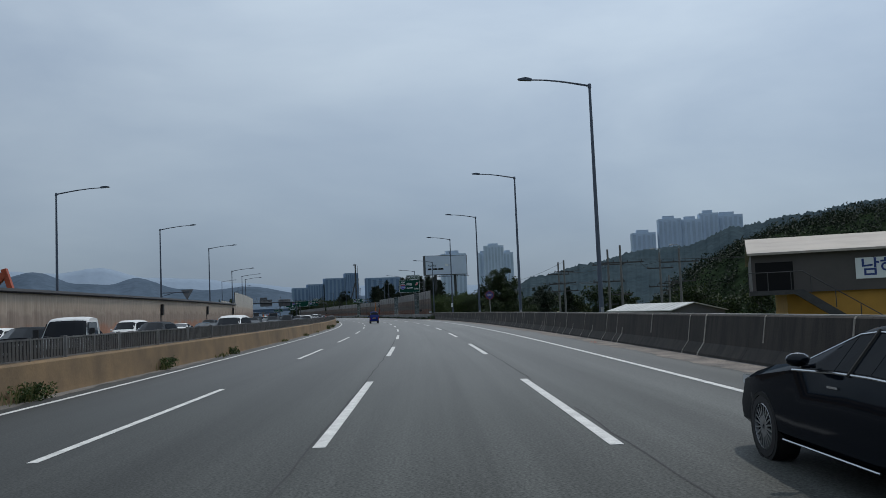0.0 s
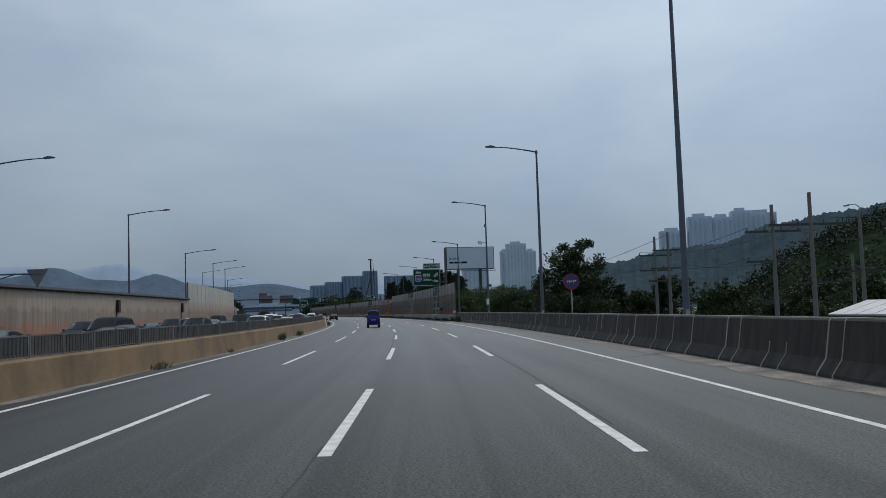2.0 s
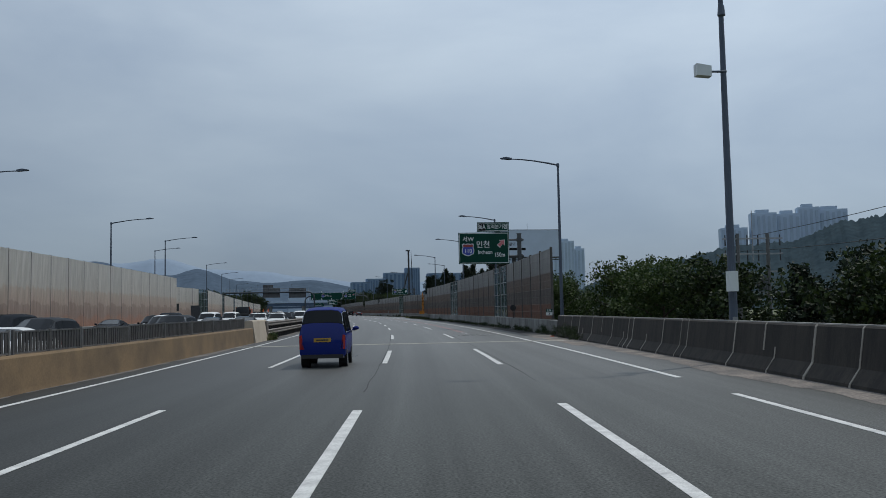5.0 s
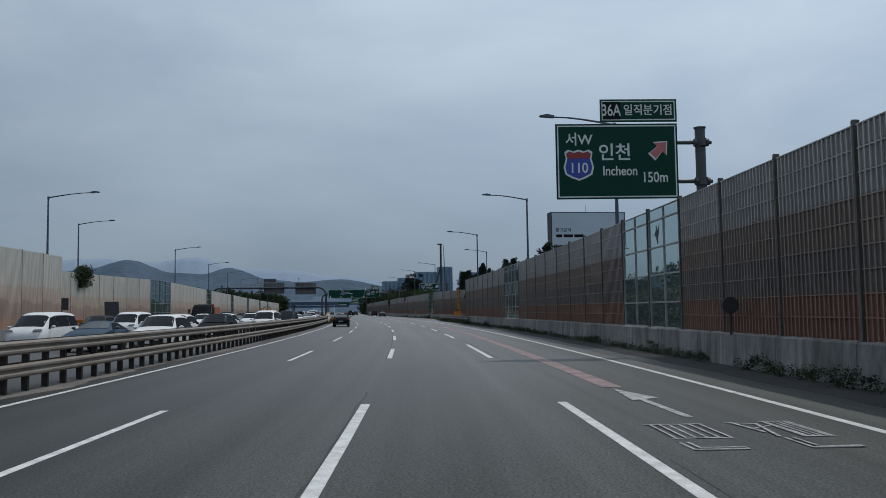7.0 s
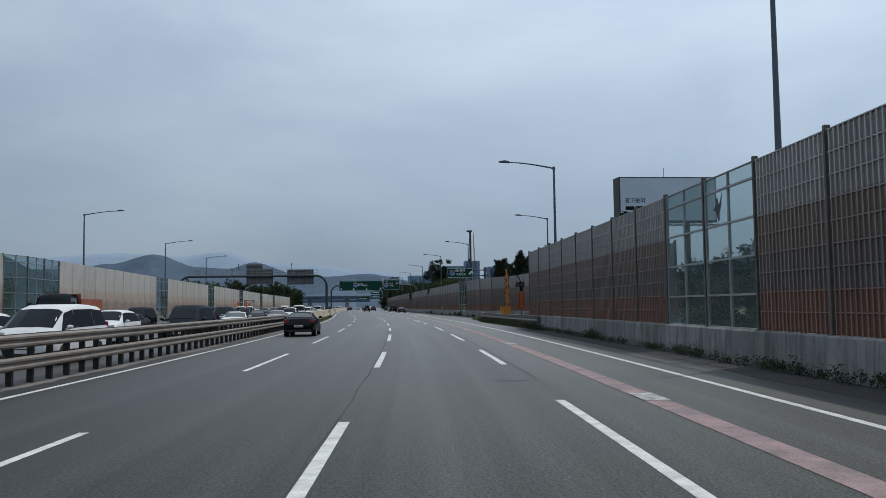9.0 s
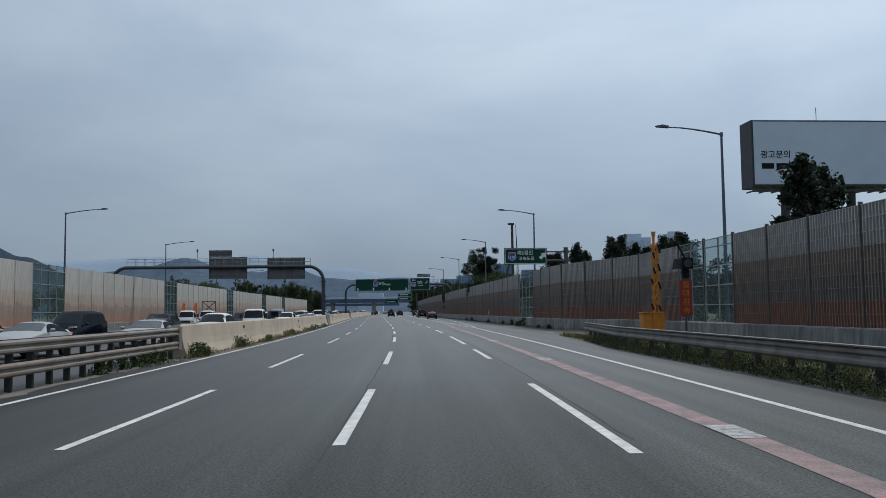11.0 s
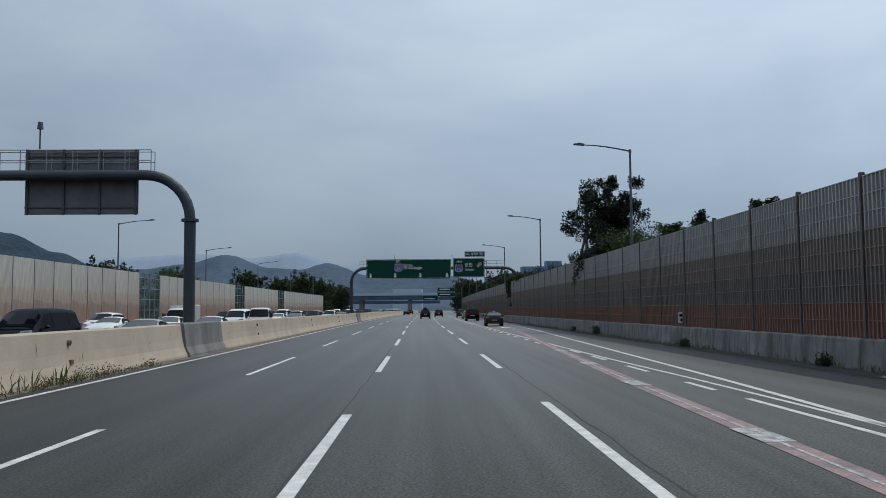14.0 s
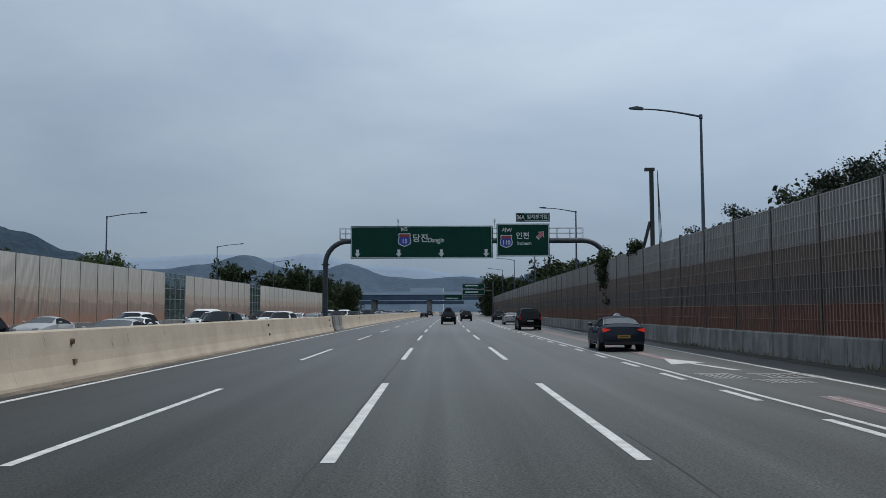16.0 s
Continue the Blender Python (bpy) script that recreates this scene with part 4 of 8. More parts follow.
def ribbed_bay(height, name, low):
    """One bay of fine upright ribs, beige above and salmon below, seen from its +x side."""
    sh = Shape()
    ys = []
    n = 26
    w = (BAY - 0.12) / n
    prof = []
    for k in range(n):
        y = 0.06 + k * w
        prof += [(0.0, y), (0.0, y + w * 0.30), (0.035, y + w * 0.42), (0.035, y + w * 0.88)]
    prof.append((0.0, BAY - 0.06))
    zs = [0, low * 0.55, low, low + 0.9, height]
    ms = [0, 0, 0, 0]
    for (a, b), m in zip(zip(zs, zs[1:]), ms):
        q = len(prof)
        sh.add([(x, y, a + 0.004) for x, y in prof] + [(x, y, b - 0.004) for x, y in prof], [(i, i + 1, q + i + 1, q + i) for i in range(q - 1)], m)
    sh.box(-0.08, 0.06, 0, -0.005, BAY - 0.06, height, 0)
    return sh.mesh(name, M_WALL_GRAD if height > 4 else M_WALL_GRAD_LOW)


def left_wall(name, d, s0, s1, base, top, low, label, glazed=(), post_h=None):
    th = tagged(new(name), label, "noise wall", kind="structure")
    bay = ribbed_bay(top - base, "ribbed_bay", low)
    pst = Shape().box(-0.09, -0.04, 0, 0.05, 0.04, top - base + 0.04).mesh("post", M_WPOST) if top > 5 else Shape().box(-0.09, -0.06, 0, 0.028, 0.06, top - base).mesh("post", M_WALL_GRAD_LOW)
    rows = glazed_bay(1, top - base, "glazed")
    panes = [pane_mesh(a, b) for a, b in rows[1]]
    s = s0
    while s < s1 - 0.5:
        dd, d2 = (d(s), d(s + BAY)) if callable(d) else (d, d)
        m = place(s, dd, base, -math.degrees(math.atan2(d2 - dd, BAY)))
        part("post", pst, None, th, m=m)
        if any(a <= s + BAY / 2 <= b for a, b in glazed):
            q = part("glazed_bay", rows[0], None, th, m=m)
            for (a, b), me in zip(rows[1], panes):
                for y in (0.09, BAY / 2 + 0.03):
                    part("pane", me, None, q, m=pose(0, y, a + 0.03)).visible_shadow = False
        else:
            part("ribbed_bay", bay, None, th, m=m)
        s += BAY
    sh = lambda q: (d(q) if callable(d) else d)
    part("base", Shape().sweep([(0.22, -0.3), (-0.25, -0.3), (-0.25, base), (0.18, base), (0.22, base - 0.04)], steps(s0, s, 4), shift=sh), M_CONC_GREY, th)
    return th


left_wall("noise_wall_low", -26.4, -118, 113, 0.75, 4.12, 1.35, "low pinkish-beige ribbed wall with dark coping")
tagged(part("wall_coping", Shape().sweep([(-26.75, 4.12), (-26.15, 4.12), (-26.1, 4.22), (-26.2, 4.42), (-26.75, 4.42)], steps(-118, 113, 6)), M_CAP), "dark sloping coping along the low wall", "coping", kind="structure")
left_wall("noise_wall_tall", lambda s: float(np.interp(s, (113, 176), (-26.4, -27.0))), 113.2, 175.5, 0.85, 6.55, 1.75, "tall ribbed noise wall, beige above and salmon below")
left_wall("noise_wall_left", lambda s: float(np.interp(s, (176, 206, 229, 285), (-34.8, -33.8, -30.8, -32.2))), 177, 560, 0.75, 6.4, 1.7, "long beige noise wall with glazed gaps", glazed=((227, 236), (283, 292), (332, 341), (386, 394), (436, 443), (482, 490)))

# ---- lamp posts ----


def lamp_post(height, arm, side):
    th = tagged(new("street_lamp"), "tall grey steel street lamp with one arm", "street lamp", group="street lamps")
    sh = Shape()
    sh.bar((0, 0, 0), (0, 0, height), 0.135, 0.065, 12)
    part("pole", sh, M_POLE, th)
    part("base_plate", Shape().box(-0.2, -0.2, -0.6, 0.2, 0.2, 0.04), M_POLE, th)
    part("access_door", Shape().box(-0.07, -0.15, 0.9, 0.07, -0.10, 1.35), M_GALV, th)
    a = Shape()
    pts = [Vector((side * arm * t, 0, height - 0.05 + 0.42 * math.sin(t * 1.5))) for t in (0, 0.25, 0.5, 0.75, 1.0)]
    for k in range(4):
        a.bar(pts[k], pts[k + 1], 0.055 - 0.006 * k, n=8)
    a.bar((0, 0, height - 0.16), (0, 0, height + 0.06), 0.10, 0.085, 10)
    part("arm", a, M_POLE, th)
    h = Shape()
    e = pts[-1]
    h.prism([(e.x - 0.1 * side, e.z - 0.05), (e.x + side * 0.55, e.z + 0.0), (e.x + side * 0.62, e.z + 0.06), (e.x + side * 0.25, e.z + 0.13), (e.x - side * 0.1, e.z + 0.06)], -0.13, 0.13)
    part("lamp_head", h, M_POLE, th)
    return th


_lr = lamp_post(12.85, 3.1, -1)
_lr.matrix_basis = place(-40, 10.75, 0)
for s, d, h in ((-8.39, 10.61, 13.01), (22.24, 10.61, 12.94), (53.75, 10.54, 12.93), (85.10, 10.56, 12.84), (114.44, 10.82, 10.93), (147, 11.0, 10.75), (176.20, 11.16, 10.79), (210.10, 11.04, 10.82), (250, 18.4, 11.4), (290.39, 14.47, 11.43), (334.98, 15.02, 12.05), (376.5, 14.9, 11.8), (419.7, 14.9, 11.7), (462, 14.9, 11.7), (505, 14.9, 11.7), (548, 14.9, 11.7)):
    q = copy_thing(_lr, place(s, d, h - 12.85, 2.5 * noise.noise((s, 4, 4))))
_ll = lamp_post(12.3, 3.6, 1)
_ll.matrix_basis = place(-14, -27.0, 0)
for s, d, h in ((18.5, -27, 12.3), (51.75, -27.05, 12.50), (83.59, -26.76, 12.55), (115.43, -27.07, 10.64), (150.5, -28, 11.2), (180, -28.8, 11.7), (212, -36.5, 12.6), (250.10, -32.59, 12.12), (293, -33, 12.0), (338, -33.6, 12.2), (381, -33.7, 12.0), (423.21, -34.03, 11.74), (467, -34, 11.8), (510, -34, 11.8), (553, -34, 11.8)):
    copy_thing(_ll, place(s, d, h - 12.3, 2.5 * noise.noise((s, 6, 4))))

# ---- signs, gantries, billboard ----
M_GREEN = surface("green_sign_sheet", (0.004, 0.048, 0.033), 0.6, grain=0.04, blotch=0.12, blotch_size=0.8, spec=0.15)
M_SIGN_W = plain("white_sign_sheet", (0.62, 0.66, 0.66), 0.5)
M_SIGN_BK = plain("black_sign_sheet", (0.008, 0.008, 0.009), 0.7, spec=0.15)
M_SIGN_BLUE = plain("blue_shield", (0.03, 0.06, 0.34), 0.5)
M_SIGN_RED = plain("red_shield_band", (0.26, 0.035, 0.03), 0.5)
M_SIGN_PINK = plain("faded_red_arrow", (0.50, 0.15, 0.16), 0.5)
M_GANTRY = surface("grey_gantry_steel", (0.085, 0.09, 0.098), 0.55, 0.25, grain=0.06, blotch=0.3, blotch_size=0.8)
M_GANTRY_BL = surface("slate_gantry_steel", (0.045, 0.055, 0.066), 0.5, 0.25, grain=0.06, blotch=0.25, blotch_size=0.8)
M_BACK = surface("aluminium_sign_back", (0.15, 0.154, 0.163), 0.55, 0.35, grain=0.06, blotch=0.3, blotch_size=1.0)


def lettering(name, text, size, x, z, y, material, parent, squeeze=1.0):
    """Letters facing -y, centred on x, z."""
    cu = bpy.data.curves.new(name, "FONT")
    cu.body, cu.size, cu.align_x, cu.align_y, cu.extrude = text, size, "CENTER", "CENTER", 0.004
    cu.offset = 0.014 * size
    ob = bpy.data.objects.new(name, cu)
    scene.collection.objects.link(ob)
    bpy.context.view_layer.update()
    me = bpy.data.meshes.new_from_object(ob.evaluated_get(bpy.context.evaluated_depsgraph_get()))
    bpy.data.objects.remove(ob)
    me.materials.clear()
    me.materials.append(material)
    made = new(name, me)
    made.parent = parent
    made.matrix_basis = Matrix.Translation((x, y, z)) @ Matrix.Rotation(radians(90), 4, "X") @ Matrix.Diagonal((squeeze, 1, 1, 1))
    return made


def flat(points, y0, y1):
    return Shape().prism(points, y0, y1)


def shield(x, z, w, number, y, parent):
    """A route shield: white rim, red band on top, blue field."""
    o = [(-0.46, 0.42), (-0.34, 0.5), (-0.17, 0.44), (0, 0.5), (0.17, 0.44), (0.34, 0.5), (0.46, 0.42), (0.42, 0.2), (0.5, -0.08), (0.44, -0.32), (0.22, -0.44), (0, -0.52), (-0.22, -0.44), (-0.44, -0.32), (-0.5, -0.08), (-0.42, 0.2)]
    rim = part("shield", flat([(x + a * w, z + b * w) for a, b in o], y - 0.004, y), M_SIGN_W, parent)
    part("shield_field", flat([(x + a * w * 0.88, z + b * w * 0.88) for a, b in o], y - 0.008, y - 0.004), M_SIGN_BLUE, rim)
    top = [(a, b) for a, b in o if b >= 0.2]
    part("shield_band", flat([(x + a * w * 0.86, z + (b if b > 0.3 else 0.24) * w * 0.86) for a, b in top], y - 0.012, y - 0.008), M_SIGN_RED, rim)
    lettering("route_number", number, w * 0.46, x, z - 0.12 * w, y - 0.016, M_SIGN_W, rim, 0.9)


def arrow(x, z, size, turn, y, material, parent, outline=None):
    o = [(0, 0.5), (0.42, 0.02), (0.16, 0.02), (0.22, -0.5), (-0.22, -0.5), (-0.16, 0.02), (-0.42, 0.02)]
    c, s_ = math.cos(radians(turn)), math.sin(radians(turn))
    pts = lambda k: [(x + (a * c - b * s_) * size * k, z + (a * s_ + b * c) * size * k) for a, b in o]
    if outline:
        q = part("arrow_rim", flat(pts(1.18), y - 0.004, y), outline, parent)
        part("arrow", flat(pts(1.0), y - 0.008, y - 0.004), material, q)
    else:
        part("arrow", flat(pts(1.0), y - 0.006, y), material, parent)


def sign_panel(name, x0, z0, x1, z1, parent, face=M_GREEN):
    p_ = part(name, Shape().box(x0, 0.0, z0, x1, 0.05, z1), face, parent)
    b, w = 0.06, 0.045
    rim = Shape()
    for a in ((x0 + b, z0 + b, x1 - b, z0 + b + w), (x0 + b, z1 - b - w, x1 - b, z1 - b), (x0 + b, z0 + b + w, x0 + b + w, z1 - b - w), (x1 - b - w, z0 + b + w, x1 - b, z1 - b - w)):
        rim.box(a[0], -0.004, a[1], a[2], 0.0, a[3])
    part("white_border", rim, M_SIGN_W, p_)
    ribs = Shape()
    for k in range(4):
        x = x0 + (x1 - x0) * (k + 0.5) / 4
        ribs.box(x - 0.04, 0.05, z0 + 0.1, x + 0.04, 0.13, z1 - 0.1)
    part("stiffeners", ribs, M_BACK, p_)
    return p_


def roadside_post(th, x, top, arms, x_to):
    sh = Shape()
    sh.bar((x, 0.35, -0.3), (x, 0.35, top), 0.20, 0.19, 14)
    sh.bar((x, 0.35, top), (x, 0.35, top + 0.05), 0.23, 0.23, 14)
    part("post", sh, M_GANTRY, th)
    for z in arms:
        a = Shape()
        a.bar((x_to, 0.24, z), (x + 0.38, 0.24, z), 0.075, n=10)
        for q in (-0.22, 0.22):
            a.bar((x + q - 0.05, 0.24, z), (x + q + 0.05, 0.24, z), 0.15, n=10)
        a.bar((x, 0.30, z - 0.14), (x, 0.30, z + 0.14), 0.24, n=12)
        part("arm", a, M_GANTRY, th)


sign = tagged(new("exit_sign"), "green exit sign for route 110 on a grey post", "road sign")
sign.matrix_basis = place(136.75, -0.12, 0.02)
pn = sign_panel("main_panel", 6.36, 5.72, 10.92, 8.53, sign)
X, Z = 6.36, 5.72
lettering("letters", "서W", 0.52, X + 0.86, Z + 2.20, -0.006, M_SIGN_W, pn)
shield(X + 0.84, Z + 1.28, 1.14, "110", -0.002, pn)
lettering("letters", "인천", 0.68, X + 2.20, Z + 1.70, -0.006, M_SIGN_W, pn)
lettering("letters", "Incheon", 0.50, X + 2.38, Z + 1.03, -0.006, M_SIGN_W, pn, 0.82)
lettering("letters", "150m", 0.54, X + 3.68, Z + 0.78, -0.006, M_SIGN_W, pn, 0.82)
arrow(X + 3.88, Z + 1.85, 0.72, -45, -0.002, M_SIGN_PINK, pn, M_SIGN_W)
pn = sign_panel("upper_panel", 8.05, 8.60, 10.93, 9.45, sign)
part("number_field", flat([(8.14, 8.69), (8.80, 8.69), (8.80, 9.36), (8.14, 9.36)], -0.005, 0.0), M_SIGN_BK, pn)
lettering("letters", "36A", 0.60, 8.46, 9.02, -0.008, M_SIGN_W, pn, 0.72)
lettering("letters", "일직분기점", 0.44, 9.85, 9.02, -0.006, M_SIGN_W, pn, 0.92)
roadside_post(sign, 11.9, 8.40, (7.85, 6.38), 8.2)

sign = tagged(new("expressway_sign"), "green sign naming the expressway on a grey post", "road sign")
sign.matrix_basis = place(280.0, 0.38, 0.14)
pn = sign_panel("main_panel", 9.55, 5.58, 13.40, 7.05, sign)
shield(10.27, 6.31, 0.74, "110", -0.002, pn)
lettering("letters", "제2경인", 0.45, 11.42, 6.60, -0.006, M_SIGN_W, pn)
lettering("letters", "고속도로", 0.39, 11.55, 6.08, -0.006, M_SIGN_W, pn)
arrow(13.05, 6.36, 0.74, -45, -0.002, M_SIGN_W, pn)
roadside_post(sign, 15.2, 7.05, (6.72, 5.92), 10.5)


def arch(th, d0, d1, beam, r, rad, material, top_only=False):
    """Posts and beam of one bent tube."""
    for d, sg in ((d0, 1), (d1, -1)):
        p_ = Shape()
        p_.bar((d, 0.3, -0.2), (d, 0.3, beam - rad - 0.05), r, r, 16)
        p_.bar((d, 0.3, beam - rad - 0.10), (d, 0.3, beam - rad + 0.02), r * 1.5, r * 1.5, 16)
        part("post", p_, material, th)
        c = Shape()
        pts = [Vector((d + sg * rad * (1 - math.cos(a)), 0.3, beam - rad + rad * math.sin(a))) for a in [math.pi / 2 * k / 8 for k in range(9)]]
        for a, b in zip(pts, pts[1:]):
            c.bar(a, b + (b - a) * 0.08, r * 0.92, r * 0.92, 14)
        part("bend", c, material, th)
    part("beam", Shape().bar((d0 + rad, 0.3, beam), (d1 - rad, 0.3, beam), r * 0.92, n=14), material, th)


def walkway(th, d0, d1, z, material):
    part("walkway", Shape().box(d0, 0.35, z, d1, 0.95, z + 0.05), material, th)
    for y in (0.38, 0.92):
        rail_ = Shape()
        for zz in (0.5, 0.95):
            rail_.bar((d0, y, z + zz), (d1, y, z + zz), 0.02, n=6)
        n = max(2, int((d1 - d0) / 1.1))
        for k in range(n + 1):
            x = d0 + (d1 - d0) * k / n
            rail_.bar((x, y, z), (x, y, z + 0.95), 0.02, n=6)
        part("handrail", rail_, M_GALV, th)


gantry = tagged(new("sign_gantry"), "grey arched gantry with two green direction signs", "sign gantry")
gantry.matrix_basis = place(408.5, -0.3, 0.12)
arch(gantry, -8.63, 16.2, 7.75, 0.24, 2.0, M_GANTRY_BL)
walkway(gantry, 6.2, 14.2, 7.95, M_GANTRY)
walkway(gantry, -7.4, -6.4, 7.95, M_GANTRY)
pn = sign_panel("main_panel", -6.38, 6.20, 6.15, 9.08, gantry)
X = -6.38
lettering("letters", "남S", 0.46, X + 4.7, 8.80, -0.006, M_SIGN_W, pn)
shield(X + 4.75, 7.86, 1.2, "15", -0.002, pn)
lettering("letters", "당진", 0.78, X + 6.15, 7.95, -0.006, M_SIGN_W, pn)
lettering("letters", "Dangjin", 0.56, X + 7.55, 7.80, -0.006, M_SIGN_W, pn, 0.85)
for x in (0.6, 4.25, 8.0, 11.95):
    arrow(X + x, 6.66, 0.66, 180, -0.002, M_SIGN_W, pn)
pn = sign_panel("side_panel", 6.50, 6.35, 11.17, 9.25, gantry)
lettering("letters", "서W", 0.46, 7.4, 8.66, -0.006, M_SIGN_W, pn)
shield(7.35, 7.70, 1.15, "110", -0.002, pn)
lettering("letters", "인천", 0.66, 8.8, 8.15, -0.006, M_SIGN_W, pn)
lettering("letters", "Incheon", 0.46, 8.95, 7.50, -0.006, M_SIGN_W, pn, 0.85)
arrow(10.4, 8.25, 0.72, -45, -0.002, M_SIGN_PINK, pn, M_SIGN_W)
pn = sign_panel("upper_panel", 8.22, 9.42, 11.22, 10.20, gantry)
part("number_field", flat([(8.30, 9.5), (8.98, 9.5), (8.98, 10.12), (8.30, 10.12)], -0.005, 0.0), M_SIGN_BK, pn)
lettering("letters", "36A", 0.56, 8.64, 9.81, -0.008, M_SIGN_W, pn, 0.75)
lettering("letters", "일직분기점", 0.42, 10.1, 9.81, -0.006, M_SIGN_W, pn, 0.95)
for x in (-2.2, 6.35):
    c = Shape().bar((x, 0.2, 9.0), (x, 0.2, 9.55), 0.05, n=8).bar((x, 0.2, 9.5), (x, 0.2, 9.72), 0.12, 0.09, 10)
    part("beacon", c, M_SIGN_W, gantry)

back = tagged(new("sign_gantry"), "slate-grey arched gantry carrying grey sign backs", "sign gantry")
back.matrix_basis = place(315.6, -0.3)
arch(back, -34.8, -8.2, 7.55, 0.24, 1.9, M_GANTRY_BL)
walkway(back, -33.0, -9.9, 7.70, M_GANTRY)
for x0, z0, x1, z1 in ((-22.83, 6.05, -18.0, 8.85), (-22.83, 8.90, -19.94, 9.75), (-15.42, 5.95, -10.6, 8.75)):
    p_ = part("sign_back", Shape().box(x0, 0.95, z0, x1, 1.0, z1), M_BACK, back)
    for k in range(4):
        x = x0 + 0.1 + (x1 - x0 - 0.2) * k / 3
        part("stiffener", Shape().box(x - 0.05, 0.87, z0 - 0.02, x + 0.05, 0.95, z1 + 0.02), M_GANTRY, p_)
    for z in (z0 + 0.3, z1 - 0.3):
        part("stiffener", Shape().box(x0, 0.89, z - 0.03, x1, 0.95, z + 0.03), M_GANTRY, p_)
for x in (-24.2, -14.6):
    part("beacon", Shape().bar((x, 0.4, 8.7), (x, 0.4, 9.6), 0.035, n=8).bar((x, 0.4, 9.55), (x, 0.4, 9.85), 0.13, 0.10, 10), M_GANTRY, back)
tagged(part("gantry_footing", Shape().sweep([(-8.9, -0.05), (-7.62, -0.05), (-7.64, 0.10), (-7.80, 0.40), (-7.90, 1.27), (-7.94, 1.31), (-8.56, 1.31), (-8.75, 0.1)], steps(312.9, 319.2, 2)), M_CONC_GREY), "grey concrete footing block in the median barrier", "concrete footing", kind="structure")
tagged(part("gantry_footing_far", Shape().sweep([(-8.9, -0.05), (-7.62, -0.05), (-7.64, 0.10), (-7.80, 0.40), (-7.90, 1.27), (-7.94, 1.31), (-8.56, 1.31), (-8.75, 0.1)], steps(406, 412.2, 2)), M_CONC_GREY), "grey concrete footing block below the gantry", "concrete footing", kind="structure")

# smaller gantries far ahead
for s, d0, panels in ((548, 4.5, ((4.9, 5.6, 10.4, 7.0), (4.9, 7.2, 10.4, 8.4))), (640, -2.0, ((-1.6, 5.4, 5.0, 7.4),))):
    th = tagged(new("distant_sign"), "green direction signs on a distant gantry", "road sign")
    th.matrix_basis = place(s, 0)
    for x0, z0, x1, z1 in panels:
        pn = sign_panel("panel", x0, z0, x1, z1, th)
        part("writing_bar", flat([(x0 + 0.7, z0 + 0.55), (x1 - 1.6, z0 + 0.55), (x1 - 1.6, z0 + 0.85), (x0 + 0.7, z0 + 0.85)], -0.006, 0.0), M_SIGN_W, pn)
    part("post", Shape().bar((12.4, 0.3, -0.2), (12.4, 0.3, 8.6), 0.2, n=12), M_GANTRY, th)
    part("arm", Shape().bar((panels[0][0], 0.3, 6.6), (12.4, 0.3, 6.6), 0.12, n=10), M_GANTRY, th)

# billboard above the trees
M_BB = surface("pale_billboard_sheet", (0.47, 0.55, 0.66), 0.6, grain=0.02, blotch=0.10, blotch_size=0.2)
M_BB_EDGE = surface("dark_billboard_steel", (0.045, 0.05, 0.055), 0.6, 0.2, grain=0.1, blotch=0.3)
bb = tagged(new("billboard"), "large pale grey-blue advertising board on a steel column", "billboard")
bb.matrix_basis = place(305.0, 0)
part("casing", Shape().box(44.2, 0.1, 16.3, 62.5, 3.4, 24.5), M_BB_EDGE, bb)
part("face", Shape().box(44.45, 0.0, 16.55, 62.25, 0.1, 24.3), M_BB, bb)
lettering("letters", "광고문의", 1.05, 47.15, 20.15, -0.006, M_SIGN_BK, bb)
for x0, x1 in ((45.35, 46.9), (47.2, 49.5), (49.8, 52.1)):
    part("number_bar", flat([(x0, 18.45), (x1, 18.45), (x1, 19.15), (x0, 19.15)], -0.006, 0.0), M_SIGN_BK, bb)
cw = Shape()
for y in (-1.3, -0.5):
    cw.box(43.9, y, 15.55, 62.7, y + 0.12, 15.7)
for k in range(13):
    x = 44.0 + 1.55 * k
    cw.box(x, -1.3, 15.6, x + 0.1, 1.6, 15.78)
    cw.bar((x, -1.25, 15.6), (x, 1.0, 16.35), 0.05, n=6)
part("catwalk", cw, M_BB_EDGE, bb)
for x in (49.0, 57.5):
    part("column", Shape().bar((x, 1.8, -5), (x, 1.8, 16.4), 0.55, n=14), M_BB_EDGE, bb)
part("mast", Shape().bar((53, 1.0, 24.5), (53, 1.0, 26.3), 0.04, n=6), M_BB_EDGE, bb)

# no-stopping disc above the shoulder barrier
M_DISC_B = plain("blue_sign_disc", (0.012, 0.035, 0.17), 0.6)
M_DISC_R = plain("red_sign_rim", (0.17, 0.02, 0.018), 0.6)
nst = tagged(new("no_stopping_sign"), "round blue no-stopping sign with a red rim and cross", "road sign")
nst.matrix_basis = place(42.1, 10.33)
part("post", Shape().bar((0, 0.06, 0.6), (0, 0.06, 3.4), 0.038, n=10), M_GALV, nst)
circ = lambda r: [(r * math.cos(2 * math.pi * k / 28), 3.09 + r * math.sin(2 * math.pi * k / 28)) for k in range(28)]
rm = part("rim", flat(circ(0.48), 0.0, 0.02), M_DISC_R, nst)
part("disc", flat(circ(0.40), -0.004, 0.0), M_DISC_B, nst)
